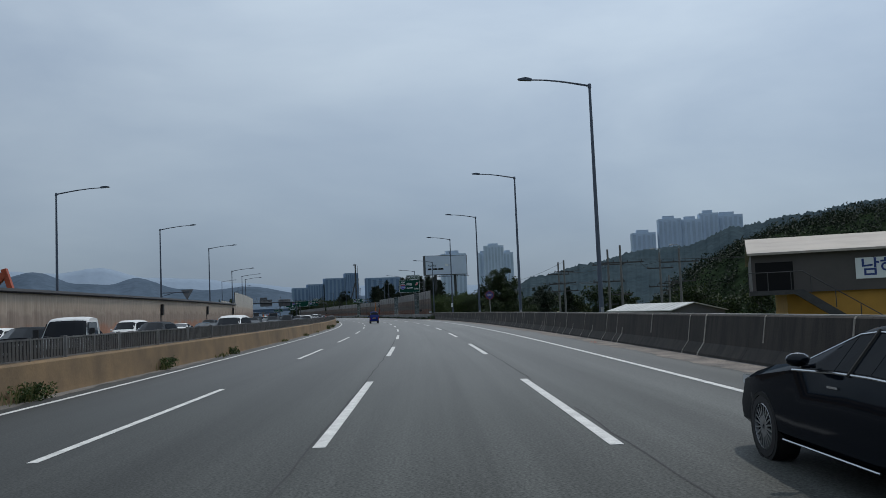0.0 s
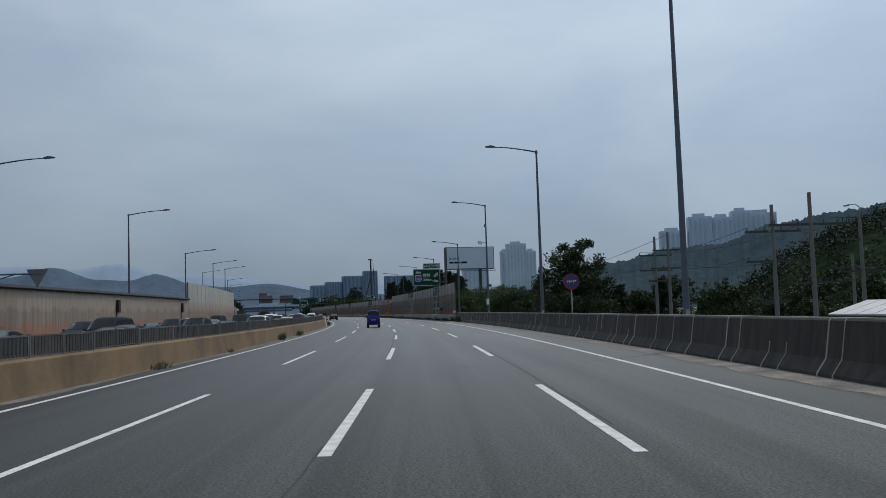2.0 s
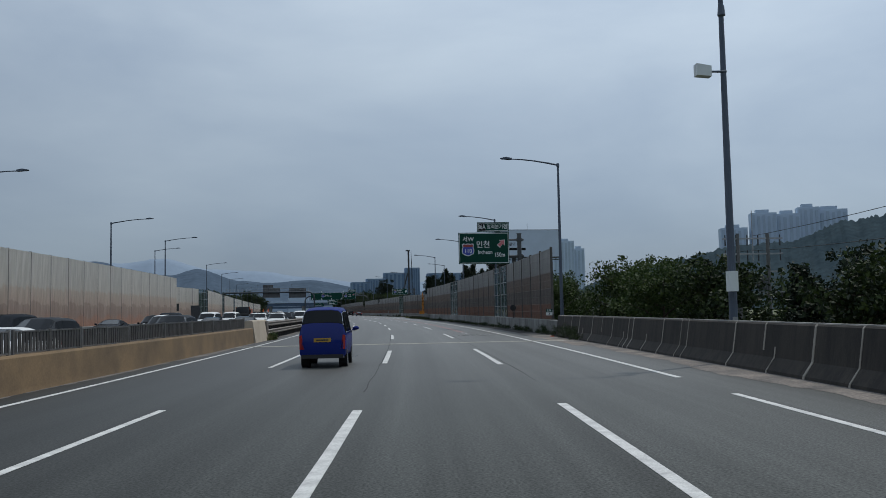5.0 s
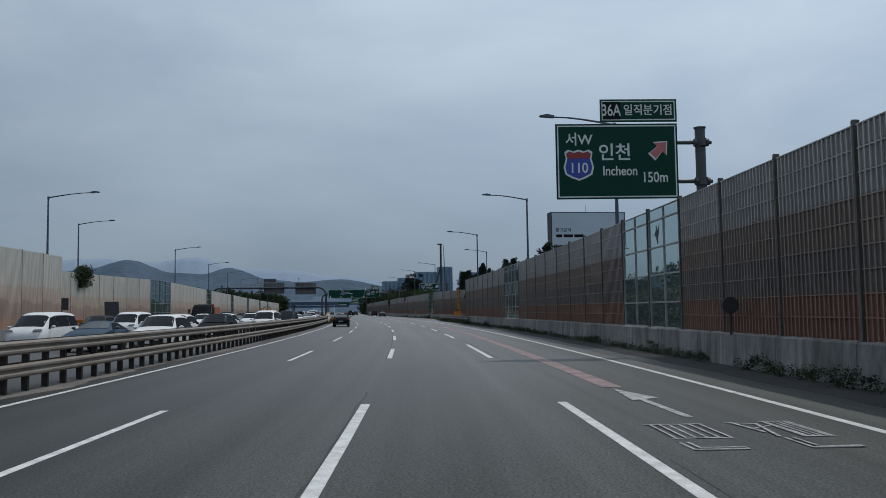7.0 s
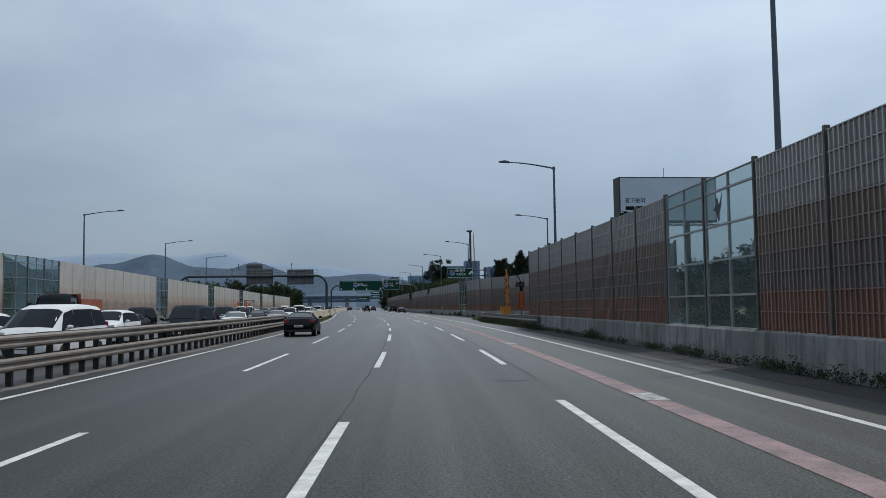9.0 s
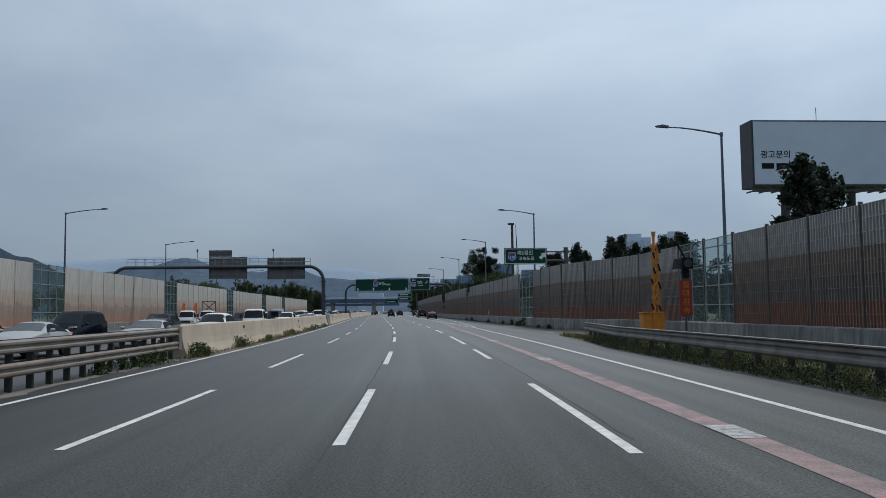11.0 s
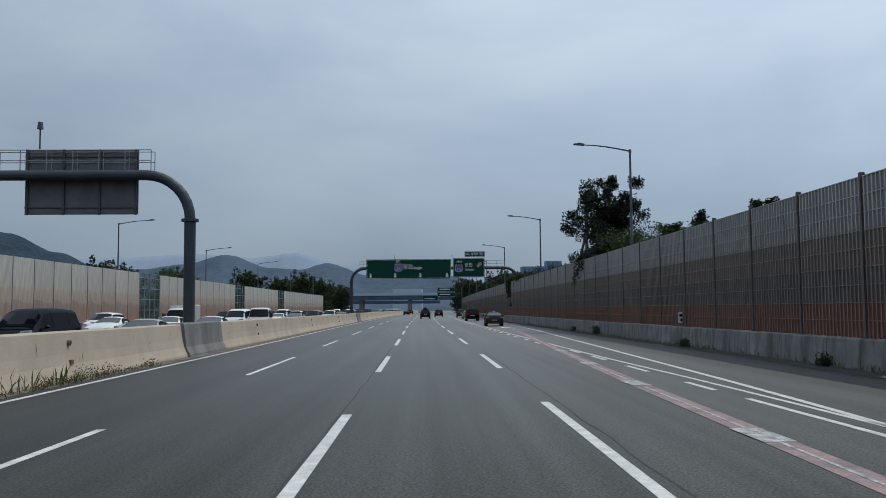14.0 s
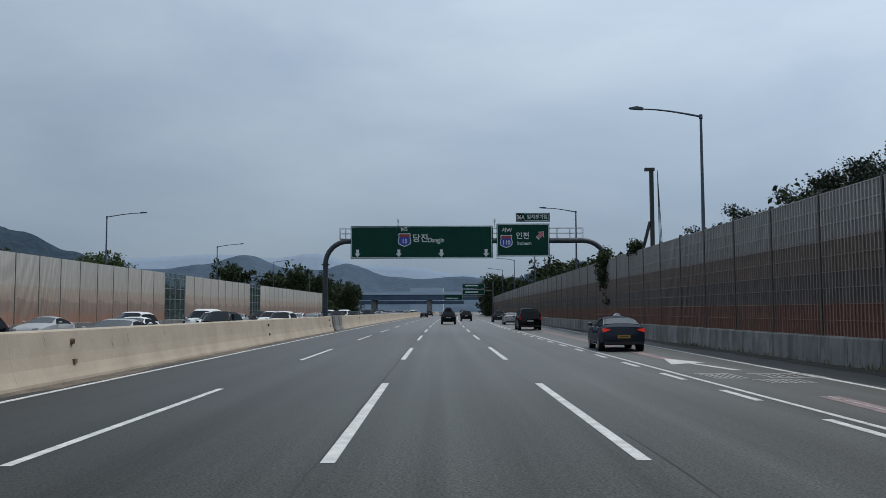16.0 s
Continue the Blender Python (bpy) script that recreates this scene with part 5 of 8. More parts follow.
for a in (45, -45):
    c, s_ = math.cos(radians(a)), math.sin(radians(a))
    part("cross_bar", flat([(c * u - s_ * v_, 3.09 + s_ * u + c * v_) for u, v_ in ((-0.40, -0.03), (0.40, -0.03), (0.40, 0.03), (-0.40, 0.03))], -0.008 - 0.003 * (a > 0), -0.004), M_DISC_R, nst)
lettering("letters", "주정차금지", 0.125, 0.0, 3.09, -0.014, M_SIGN_W, nst)

# back of a give-way triangle on a lamp arm across the road
tri_ = tagged(new("triangle_sign"), "grey back of a triangular sign on an arm", "road sign")
tri_.matrix_basis = place(52.2, -27.2)
part("arm", Shape().bar((0, 0, 5.05), (3.3, 0, 5.05), 0.06, n=8), M_POLE, tri_)
part("plate", flat([(2.3, 5.35), (3.75, 5.35), (3.02, 4.1)], -0.02, 0.02), M_BACK, tri_)
part("brace", Shape().bar((0, 0, 4.6), (1.6, 0, 5.05), 0.04, n=8), M_POLE, tri_)

# camera and horn on one lamp post
cctv = tagged(new("traffic_camera"), "small white traffic camera on a lamp post", "camera")
cctv.matrix_basis = place(84.85, 10.56)
part("bracket", Shape().bar((0, 0, 8.75), (-0.75, 0, 8.75), 0.035, n=8), M_POLE, cctv)
part("housing", Shape().prism([(-0.95, 8.62), (-0.50, 8.58), (-0.50, 8.90), (-0.95, 8.98)], -0.15, 0.15), M_SIGN_W, cctv)
part("dome", Shape().bar((-0.12, -0.1, 10.45), (-0.12, -0.1, 10.75), 0.12, 0.09, 12), M_POLE, cctv)
part("junction_box", Shape().box(-0.24, -0.2, 2.1, 0.02, 0.1, 2.7), M_SIGN_W, cctv)

# works flagger: yellow box, striped mast and red board
M_YEL = surface("works_yellow", (0.52, 0.19, 0.012), 0.6, grain=0.06, blotch=0.3, blotch_size=3)
M_RED = surface("works_red", (0.26, 0.026, 0.016), 0.6, grain=0.05, blotch=0.2, blotch_size=3)
wk = tagged(new("works_flagger"), "yellow works signal mast with a red slow-down board", "works signal")
wk.matrix_basis = place(244.3, -0.9, 0.16)
part("base_box", Shape().prism([(12.90, -0.35), (13.92, -0.35), (13.92, 1.24), (13.87, 1.3), (12.95, 1.3), (12.90, 1.24)], -0.4, 0.4), M_YEL, wk)
part("base_lid", Shape().box(12.87, -0.44, 1.3, 13.95, 0.44, 1.35), M_YEL, wk)
part("door_seam", Shape().box(13.33, -0.408, 0.0, 13.345, -0.40, 1.26), M_SIGN_BK, wk)
for x, x1, z1 in ((13.54, 13.60, 5.15), (13.78, 13.80, 4.55)):
    part("mast_leg", Shape().bar((x, 0.0, 1.35), (x1, 0.0, z1), 0.065, n=8), M_YEL, wk)
part("mast_head", Shape().prism([(13.54, 4.98), (13.66, 4.98), (13.70, 5.25), (13.50, 5.25)], -0.06, 0.06), M_YEL, wk)
for k in range(10):      # crossed braces, some of them black
    z = 1.6 + 0.30 * k
    a = (13.52, 13.80) if k % 2 else (13.80, 13.52)
    part("mast_brace", Shape().bar((a[0], -0.05, z), (a[1], -0.05, z + 0.42), 0.05, n=6), M_YEL, wk)
for k in range(6):       # torn diamond flags down the road side
    z, w = 2.0 + 0.5 * k, 0.10 + 0.03 * ((k * 7) % 3)
    part("flag", Shape().prism([(13.52 - w, z), (13.52, z - 0.15), (13.52 + w * 0.9, z + 0.02), (13.50, z + 0.17)], -0.11, -0.09), M_YEL, wk)
for x, z, l in ((13.50, 1.45, 0.30), (13.84, 1.40, 0.28), (13.86, 2.45, 0.36), (13.62, 3.20, 0.30), (13.50, 2.72, 0.26), (13.86, 3.32, 0.34), (13.60, 3.95, 0.28), (13.88, 4.2, 0.42)):
    part("black_band", Shape().bar((x, -0.10, z), (x - 0.10, -0.10, z + l), 0.045, n=6), M_SIGN_BK, wk)
part("flag_arm", Shape().bar((14.72, 0.0, 4.72), (15.12, 0.0, 3.95), 0.05, n=8), M_SIGN_BK, wk)
part("board_post", Shape().bar((15.17, 0.25, -0.3), (15.17, 0.25, 4.0), 0.06, n=10), M_GANTRY, wk)
bd = part("board", Shape().prism([(14.90, 1.12), (15.44, 1.12), (15.47, 1.2), (15.47, 2.88), (14.86, 2.88), (14.86, 1.2)], 0.14, 0.18), M_RED, wk)
for k, ch in enumerate("절대감속"):
    lettering("letters", ch, 0.38, 15.17, 2.64 - 0.42 * k, 0.13, M_YEL, bd)
part("lamp_box", Shape().box(14.98, 0.0, 3.42, 15.52, 0.4, 3.96), M_SIGN_BK, wk)
part("lamp_lens", Shape().bar((15.26, -0.03, 3.69), (15.26, 0.0, 3.69), 0.2, n=16), M_STEEL_DARK, wk)
part("lamp_neck", Shape().box(15.02, 0.1, 2.98, 15.34, 0.3, 3.42), M_SIGN_BK, wk)
part("solar_panel", Shape().prism([(14.50, 3.40), (14.90, 3.44), (14.96, 3.92), (14.62, 3.90)], 0.1, 0.13), M_STEEL_DARK, wk)

# exit-side guardrail
M_RAIL_GREY = surface("dull_grey_guardrail", (0.17, 0.165, 0.155), 0.6, 0.2, spots=(0.085, 0.075, 0.065), grain=0.12, blotch=0.45, blotch_size=1.6)
rg = tagged(new("shoulder_guardrail"), "grey W-beam guardrail on low posts before the verge", "guardrail", kind="structure")
flare = lambda s: float(np.interp(s, (212, 240, 253), (0, -0.2, 1.1)))
part("rail_beam", Shape().sweep([(d_, 0.70 + 1.35 * (z_ - 0.70)) for d_, z_ in w_beam(9.9, 0.70, -1)], steps(211, 252, 2), shift=flare), M_RAIL_GREY, rg)
part("rail_top", Shape().sweep([(9.78, 0.905), (9.98, 0.905), (9.98, 0.935), (9.78, 0.935)], steps(211, 252, 2), shift=flare), M_RAIL_GREY, rg)
for k in range(21):
    s = 211.5 + 2 * k
    part("post", _post, None, rg, m=place(s, 10.14 + flare(s), -0.24))

# small kilometre plates and wall-hung fittings
km = tagged(new("kilometre_plate"), "small green and white kilometre plate on the wall end", "sign plate")
km.matrix_basis = place(114.74, 10.27, 1.22)
up_ = part("upper_plate", Shape().box(-0.42, -0.02, 0.20, -0.02, 0.0, 0.42), M_GREEN, km)
lettering("letters", "336", 0.19, -0.22, 0.31, -0.026, M_SIGN_W, up_)
dn_ = part("lower_plate", Shape().box(-0.42, -0.02, 0.0, -0.02, 0.0, 0.195), M_SIGN_W, km)
part("bracket", Shape().box(-0.07, 0.0, 0.08, 0.06, 0.11, 0.34), M_GALV, km)
lettering("letters", ".8", 0.17, -0.22, 0.10, -0.026, M_SIGN_BK, dn_)
for s, d, z in ((319.5, 13.3, 1.05),):
    th = tagged(new("distance_plate"), "small white distance plate on the noise wall", "sign plate")
    th.matrix_basis = place(s, d, z)
    part("plate", Shape().box(-0.02, -0.0, 0, 0.30, 0.02, 0.52), M_SIGN_W, th)
    part("bracket", Shape().box(0.12, 0.02, 0.1, 0.40, 0.05, 0.4), M_GALV, th)
    part("writing_bar", Shape().box(0.03, -0.004, 0.30, 0.25, 0.0, 0.42), M_SIGN_BK, th)
    part("writing_bar", Shape().box(0.08, -0.004, 0.08, 0.20, 0.0, 0.22), M_SIGN_BK, th)
mr = tagged(new("road_reflector"), "dark round fitting on a short post by the wall", "reflector")
mr.matrix_basis = place(129.6, 9.9)
part("post", Shape().bar((0, 0, 0.9), (0, 0, 1.6), 0.04, n=8), M_STEEL_DARK, mr)
part("disc", Shape().bar((0, -0.05, 1.75), (0, 0.05, 1.75), 0.24, n=16), M_STEEL_DARK, mr)
for s in (48.7, 77.8, 108.2):
    v_ = tagged(new("wall_box"), "narrow dark box hung on the low wall", "wall box")
    v_.matrix_basis = place(s, -26.33)
    part("casing", Shape().box(0.0, -0.35, 2.45, 0.22, 0.35, 3.65), M_CAP, v_)
    part("conduit", Shape().box(0.0, -0.5, 0.8, 0.06, -0.42, 3.2), M_CAP, v_)

# ---- vehicles ----
M_TYRE = surface("tyre_rubber", (0.018, 0.018, 0.019), 0.85, grain=0.2, blotch=0.2)
M_RIM = plain("alloy_rim", (0.30, 0.31, 0.32), 0.35, 0.8)


M_GLASS = glossed(plain("tinted_car_glass", (0.006, 0.008, 0.011), 0.04), 0.02, 0.03, 0.2)
M_TRIM = plain("black_plastic_trim", (0.015, 0.015, 0.016), 0.55)
M_CHROME = plain("chrome_trim", (0.55, 0.56, 0.58), 0.2, 1.0)
M_TAIL = plain("red_tail_lamp", (0.35, 0.012, 0.012), 0.2, coat=0.6)
M_BRAKE = plain("lit_brake_lamp", (0.5, 0.02, 0.02), 0.25, emit=(1.0, 0.06, 0.03), strength=0.22)
M_HEAD = plain("clear_headlamp", (0.55, 0.57, 0.60), 0.12, 0.3, coat=0.8)
M_PLATE = plain("white_number_plate", (0.62, 0.63, 0.62), 0.5)
M_PLATE_Y = plain("yellow_number_plate", (0.42, 0.25, 0.025), 0.5)
M_INK = plain("plate_ink", (0.03, 0.03, 0.035), 0.6)
M_WELL = plain("wheel_well", (0.008, 0.008, 0.008), 0.9)


def car_paint(name, colour, metal=0.0):
    mt = glossed(surface(name, colour, 0.5, 0.0, grain=0.03, grain_size=6, blotch=0.10, blotch_size=1.5), 0.025, 0.07, 0.35, 1.14)
    return mt


P_BLACK = car_paint("black_car_paint", (0.004, 0.0045, 0.0055))
P_NAVY = car_paint("blue_black_car_paint", (0.004, 0.0065, 0.011))
P_BLUE = car_paint("deep_blue_car_paint", (0.010, 0.022, 0.16), 0.2)
P_WHITE = car_paint("white_car_paint", (0.66, 0.67, 0.67), 0.0)
P_SILVER = car_paint("silver_car_paint", (0.36, 0.37, 0.38), 0.6)
P_GREY = car_paint("dark_grey_car_paint", (0.030, 0.033, 0.038), 0.5)
P_STEEL = car_paint("steel_blue_car_paint", (0.045, 0.075, 0.105), 0.5)
P_BROWN = car_paint("brown_black_car_paint", (0.012, 0.010, 0.010), 0.4)
P_TAXI = car_paint("blue_grey_taxi_paint", (0.020, 0.026, 0.038))

# stations from the tail to the nose: y, sill, belt, top, half width low, at the belt, at the top
BODIES = {
    "sedan": dict(st=[(-2.47, 0.44, 0.64, 0.74, 0.72, 0.74, 0.68), (-2.42, 0.32, 0.84, 1.02, 0.84, 0.85, 0.74), (-2.12, 0.27, 0.95, 1.10, 0.90, 0.90, 0.74), (-1.86, 0.25, 0.97, 1.12, 0.92, 0.91, 0.72),
                      (-1.20, 0.24, 0.99, 1.38, 0.93, 0.92, 0.57), (-0.85, 0.23, 1.00, 1.435, 0.935, 0.925, 0.565), (-0.52, 0.23, 1.00, 1.445, 0.935, 0.925, 0.57), (-0.22, 0.23, 1.00, 1.41, 0.935, 0.925, 0.585),
                      (0.66, 0.23, 0.98, 1.07, 0.935, 0.915, 0.76), (1.50, 0.24, 0.88, 0.985, 0.935, 0.90, 0.73), (2.10, 0.26, 0.78, 0.88, 0.91, 0.87, 0.70), (2.38, 0.30, 0.66, 0.74, 0.82, 0.78, 0.62), (2.47, 0.36, 0.54, 0.60, 0.66, 0.66, 0.56)],
                  cabin=(3, 8), rear=(3, 4), front=(7, 8), wheels=(-1.45, 1.45, 0.335), lamp_z=0.88, plate_z=0.62, height=1.44),
    "suv": dict(st=[(-2.36, 0.45, 0.80, 0.95, 0.78, 0.80, 0.74), (-2.32, 0.36, 1.00, 1.12, 0.88, 0.88, 0.80), (-2.18, 0.32, 1.04, 1.30, 0.92, 0.92, 0.74), (-1.85, 0.30, 1.05, 1.62, 0.94, 0.93, 0.63),
                    (-1.2, 0.29, 1.04, 1.69, 0.95, 0.93, 0.63), (-0.2, 0.28, 1.03, 1.71, 0.95, 0.93, 0.63), (0.4, 0.28, 1.02, 1.66, 0.95, 0.93, 0.64), (1.28, 0.28, 1.00, 1.14, 0.95, 0.92, 0.78),
                    (2.0, 0.31, 0.92, 1.02, 0.93, 0.90, 0.74), (2.3, 0.36, 0.80, 0.88, 0.84, 0.82, 0.68), (2.38, 0.42, 0.62, 0.70, 0.70, 0.70, 0.62)],
                cabin=(2, 7), rear=(2, 3), front=(6, 7), wheels=(-1.38, 1.42, 0.37), lamp_z=1.02, plate_z=0.86, height=1.71),
    "mpv": dict(st=[(-2.55, 0.40, 0.85, 1.00, 0.82, 0.84, 0.78), (-2.50, 0.32, 1.08, 1.20, 0.93, 0.94, 0.86), (-2.42, 0.28, 1.12, 1.50, 0.97, 0.97, 0.78), (-2.25, 0.26, 1.14, 1.86, 0.98, 0.98, 0.72),
                    (-1.2, 0.25, 1.12, 1.93, 0.99, 0.98, 0.72), (0.4, 0.25, 1.10, 1.92, 0.99, 0.98, 0.72), (1.0, 0.25, 1.08, 1.80, 0.99, 0.97, 0.71), (2.0, 0.26, 1.02, 1.16, 0.98, 0.94, 0.78),
                    (2.4, 0.30, 0.88, 0.98, 0.93, 0.88, 0.72), (2.55, 0.38, 0.66, 0.74, 0.80, 0.76, 0.66)],
                cabin=(2, 7), rear=(2, 3), front=(6, 7), wheels=(-1.6, 1.6, 0.36), lamp_z=1.10, plate_z=0.82, height=1.93),
    "microvan": dict(st=[(-1.74, 0.42, 0.80, 0.95, 0.62, 0.64, 0.58), (-1.71, 0.34, 1.00, 1.12, 0.69, 0.70, 0.64), (-1.66, 0.32, 1.05, 1.35, 0.70, 0.71, 0.62), (-1.48, 0.31, 1.06, 1.78, 0.71, 0.71, 0.55),
                         (-1.1, 0.31, 1.06, 1.86, 0.71, 0.71, 0.55), (0.6, 0.31, 1.06, 1.87, 0.71, 0.71, 0.55), (0.98, 0.31, 1.04, 1.78, 0.71, 0.71, 0.56), (1.48, 0.32, 1.0, 1.14, 0.70, 0.69, 0.60),
                         (1.70, 0.34, 0.86, 0.96, 0.68, 0.67, 0.56), (1.76, 0.42, 0.66, 0.74, 0.60, 0.60, 0.52)],
                     cabin=(2, 7), rear=(2, 3), front=(6, 7), wheels=(-0.95, 1.0, 0.27), lamp_z=0.80, plate_z=0.86, height=1.87),
}


def half_ring(st):
    y, lo, belt, top, wl_, wb, wt = st
    return [(wl_ * 0.88, lo), (wl_, lo + 0.10), (max(wl_, wb) * 1.005, lo + (belt - lo) * 0.55), (wb, belt), (wb + (wt - wb) * 0.88, belt + (top - belt) * 0.86), (wt * 0.86, top - 0.012), (wt * 0.45, top + 0.012)], y


def lathe(profile, n, x_sign):
    """A wheel shape about the x axis from (radius, x) pairs."""
    v, f = [], []
    for r, x in profile:
        v += [(x * x_sign, r * math.cos(2 * math.pi * k / n), r * math.sin(2 * math.pi * k / n)) for k in range(n)]
    for a in range(len(profile) - 1):
        for k in range(n):
            f.append((a * n + k, a * n + (k + 1) % n, (a + 1) * n + (k + 1) % n, (a + 1) * n + k))
    return v, f


def build_car(kind, paint, label, name="car", category="car", plate=M_PLATE, brake=False, group="", full=True):
    spec = BODIES[kind]
    th = tagged(new(name), label, category, group)
    st = spec["st"]
    rings = []
    for q in st:
        r, y = half_ring(q)
        rings.append([(x, y, z) for x, z in r] + [(-x, y, z) for x, z in reversed(r)])
    n = len(rings[0])
    body = Shape()
    v = [p_ for r in rings for p_ in r]
    f = [(k * n + i, (k + 1) * n + i, (k + 1) * n + (i + 1) % n, k * n + (i + 1) % n) for k in range(len(rings) - 1) for i in range(n)]
    f += [tuple(range(n)), tuple(range(len(v) - 1, len(v) - 1 - n, -1))]
    body.add(v, f)
    bd_ = part("body", body, paint, th, smooth=True)
    bd_.data.set_sharp_from_angle(angle=radians(42))
    lo, hi = spec["cabin"]

    def lerp(a, b, t):
        return Vector(a) + (Vector(b) - Vector(a)) * t

    # side windows
    for side in (0, 1):
        strip_ = Shape()
        for k in range(lo, hi):
            i0, i1 = (3, 4) if side == 0 else (n - 4, n - 5)
            a, b, c, d = rings[k][i0], rings[k + 1][i0], rings[k + 1][i1], rings[k][i1]
            if abs(Vector(a).z - Vector(d).z) < 0.12 and abs(Vector(b).z - Vector(c).z) < 0.12:
                continue
            push = Vector((0.007 if side == 0 else -0.007, 0, 0.004))
            e0, e1 = (0.10 if k == lo else 0.012), (0.62 if k == hi - 1 else 0.988)
            quad = [lerp(lerp(a, d, 0.08), lerp(b, c, 0.08), e0), lerp(lerp(a, d, 0.08), lerp(b, c, 0.08), e1), lerp(lerp(a, d, 0.92), lerp(b, c, 0.92), e1), lerp(lerp(a, d, 0.92), lerp(b, c, 0.92), e0)]
            q = [p_ + push for p_ in quad]
            w = Shape().add(q + [p_ - push for p_ in quad], [(0, 1, 2, 3) if side == 0 else (3, 2, 1, 0), (0, 4, 5, 1), (1, 5, 6, 2), (2, 6, 7, 3), (3, 7, 4, 0)])
            if full:
                part("side_window", w, M_GLASS, th)
            else:
                strip_.add(w.v, w.f)
        if not full:
            part("side_glass", strip_, M_GLASS, th)
    # bright lines round the side glass
    if full:
        for sx in (0, 1):
            i0, i1 = (3, 4) if sx == 0 else (n - 4, n - 5)
            off = Vector((0.008 if sx == 0 else -0.008, 0, 0))
            low_ = [lerp(rings[k][i0], rings[k][i1], 0.04) + off for k in range(lo, hi + 1)]
            top_ = [lerp(rings[k][i0], rings[k][i1], 0.96) + off for k in range(lo, hi + 1)]
            part("window_trim", Shape().tube(low_, 0.012, 6).tube(top_, 0.010, 6), M_CHROME, th)
            for k in range(lo + 2, hi):
                if k in (lo + 3,) and kind == "sedan" or kind != "sedan" and k in (lo + 2, hi - 2):
                    part("door_pillar", Shape().bar(Vector(rings[k][i0]) + off, Vector(rings[k][i1]) + off, 0.022, n=6), M_WELL, th)
            part("sill_trim", Shape().bar((off.x * 130 * 0.90, spec["wheels"][0] + 0.5, 0.27), (off.x * 130 * 0.90, spec["wheels"][1] - 0.5, 0.27), 0.012, n=6), M_CHROME, th)
    # front and rear screens
    for nm, (k0, k1), nrm in (("rear_screen", spec["rear"], -1), ("windscreen", spec["front"], 1)):
        idx = [4, 5, 6, n - 7, n - 6, n - 5]
        ra, rb = [rings[k0][i] for i in idx], [rings[k1][i] for i in idx]
        push = Vector((0, 0.008 * nrm, 0.010))
        rows = []
        for t in (0.06, 0.5, 0.93):
            rows.append([lerp(a, b, t) + push for a, b in zip(ra, rb)])
        m_ = len(idx)
        vv = [p_ for r in rows for p_ in r]
        vv += [p_ - push * 1.5 for p_ in vv]
        ff = [(r * m_ + i, r * m_ + i + 1, (r + 1) * m_ + i + 1, (r + 1) * m_ + i) for r in range(2) for i in range(m_ - 1)]
        h_ = 3 * m_
        ff += [(i, h_ + i, h_ + i + 1, i + 1) for i in range(m_ - 1)] + [(2 * m_ + i, 2 * m_ + i + 1, h_ + 2 * m_ + i + 1, h_ + 2 * m_ + i) for i in range(m_ - 1)]
        part(nm, Shape().add(vv, ff), M_GLASS, th, smooth=False)
    # wheels
    y0, y1, r = spec["wheels"]
    wide = max(q[4] for q in st)
    for y in (y0, y1):
        for sx in (-1, 1):
            vw, fw = lathe([(r * 1.09, -0.25), (r * 1.09, 0.004), (r * 0.98, 0.006)], 24, sx)
            if not full:
                vt, ft = lathe([(r * 0.2, -0.2), (r, -0.18), (r, -0.02), (r * 0.66, 0.015), (r * 0.05, 0.0)], 16, sx)
                part("wheel", Shape().add([(a + sx * wide, b + y, c + r) for a, b, c in vt], ft), M_TYRE, th)
                continue
            part("wheel_arch", Shape().add([(a + sx * wide, b + y, c + r) for a, b, c in vw if c + r > 0.02 or True], fw), M_WELL, th)
            vt, ft = lathe([(r * 0.66, -0.2), (r * 0.95, -0.21), (r, -0.17), (r, -0.02), (r * 0.95, 0.008), (r * 0.74, 0.012), (r * 0.70, -0.01)], 28, sx)
            ty = part("wheel", Shape().add([(a + sx * wide, b + y, c + r) for a, b, c in vt], ft), M_TYRE, th, smooth=False)
            rim = Shape()
            vr_, fr_ = lathe([(r * 0.74, 0.0), (r * 0.70, 0.012), (r * 0.68, -0.03)], 28, sx)
            rim.add([(a + sx * wide, b + y, c + r) for a, b, c in vr_], fr_)
            for k in range(20):
                a = 2 * math.pi * (k // 2) / 10 + (0.16 if k % 2 else -0.16)
                ca, sa = math.cos(a), math.sin(a)
                pa = [(0.06 * r, 0.035 * r), (0.70 * r, 0.022 * r), (0.70 * r, -0.022 * r), (0.06 * r, -0.035 * r)]
                q = [(sx * (wide + 0.005), y + c * ca - s_ * sa, r + c * sa + s_ * ca) for c, s_ in pa]
                q2 = [(sx * (wide - 0.03), b, c) for _, b, c in q]
                rim.add(q + q2, [(0, 1, 2, 3), (0, 4, 5, 1), (1, 5, 6, 2), (2, 6, 7, 3), (3, 7, 4, 0)])
            part("rim", rim, M_RIM, ty)
    # lamps, plates, bumper trim, mirrors
    yt, yn = st[0][0], st[-1][0]
    lz = spec["lamp_z"]
    wb = st[1][5]
    for sx in (-1, 1):
        tl = Shape().prism([(sx * wb * 0.70, lz + 0.0), (sx * wb * 1.0, lz - 0.08), (sx * wb * 1.012, lz + 0.05), (sx * wb * 0.97, lz + 0.09), (sx * wb * 0.66, lz + 0.05)], yt - 0.012, yt + 0.22)
        if kind in ("mpv", "microvan"):
            tl = Shape().prism([(sx * wb * 0.80, lz - 0.22), (sx * wb * 1.0, lz - 0.22), (sx * wb * 1.012, lz + 0.20), (sx * wb * 0.90, lz + 0.22)], yt + 0.0, yt + 0.2)
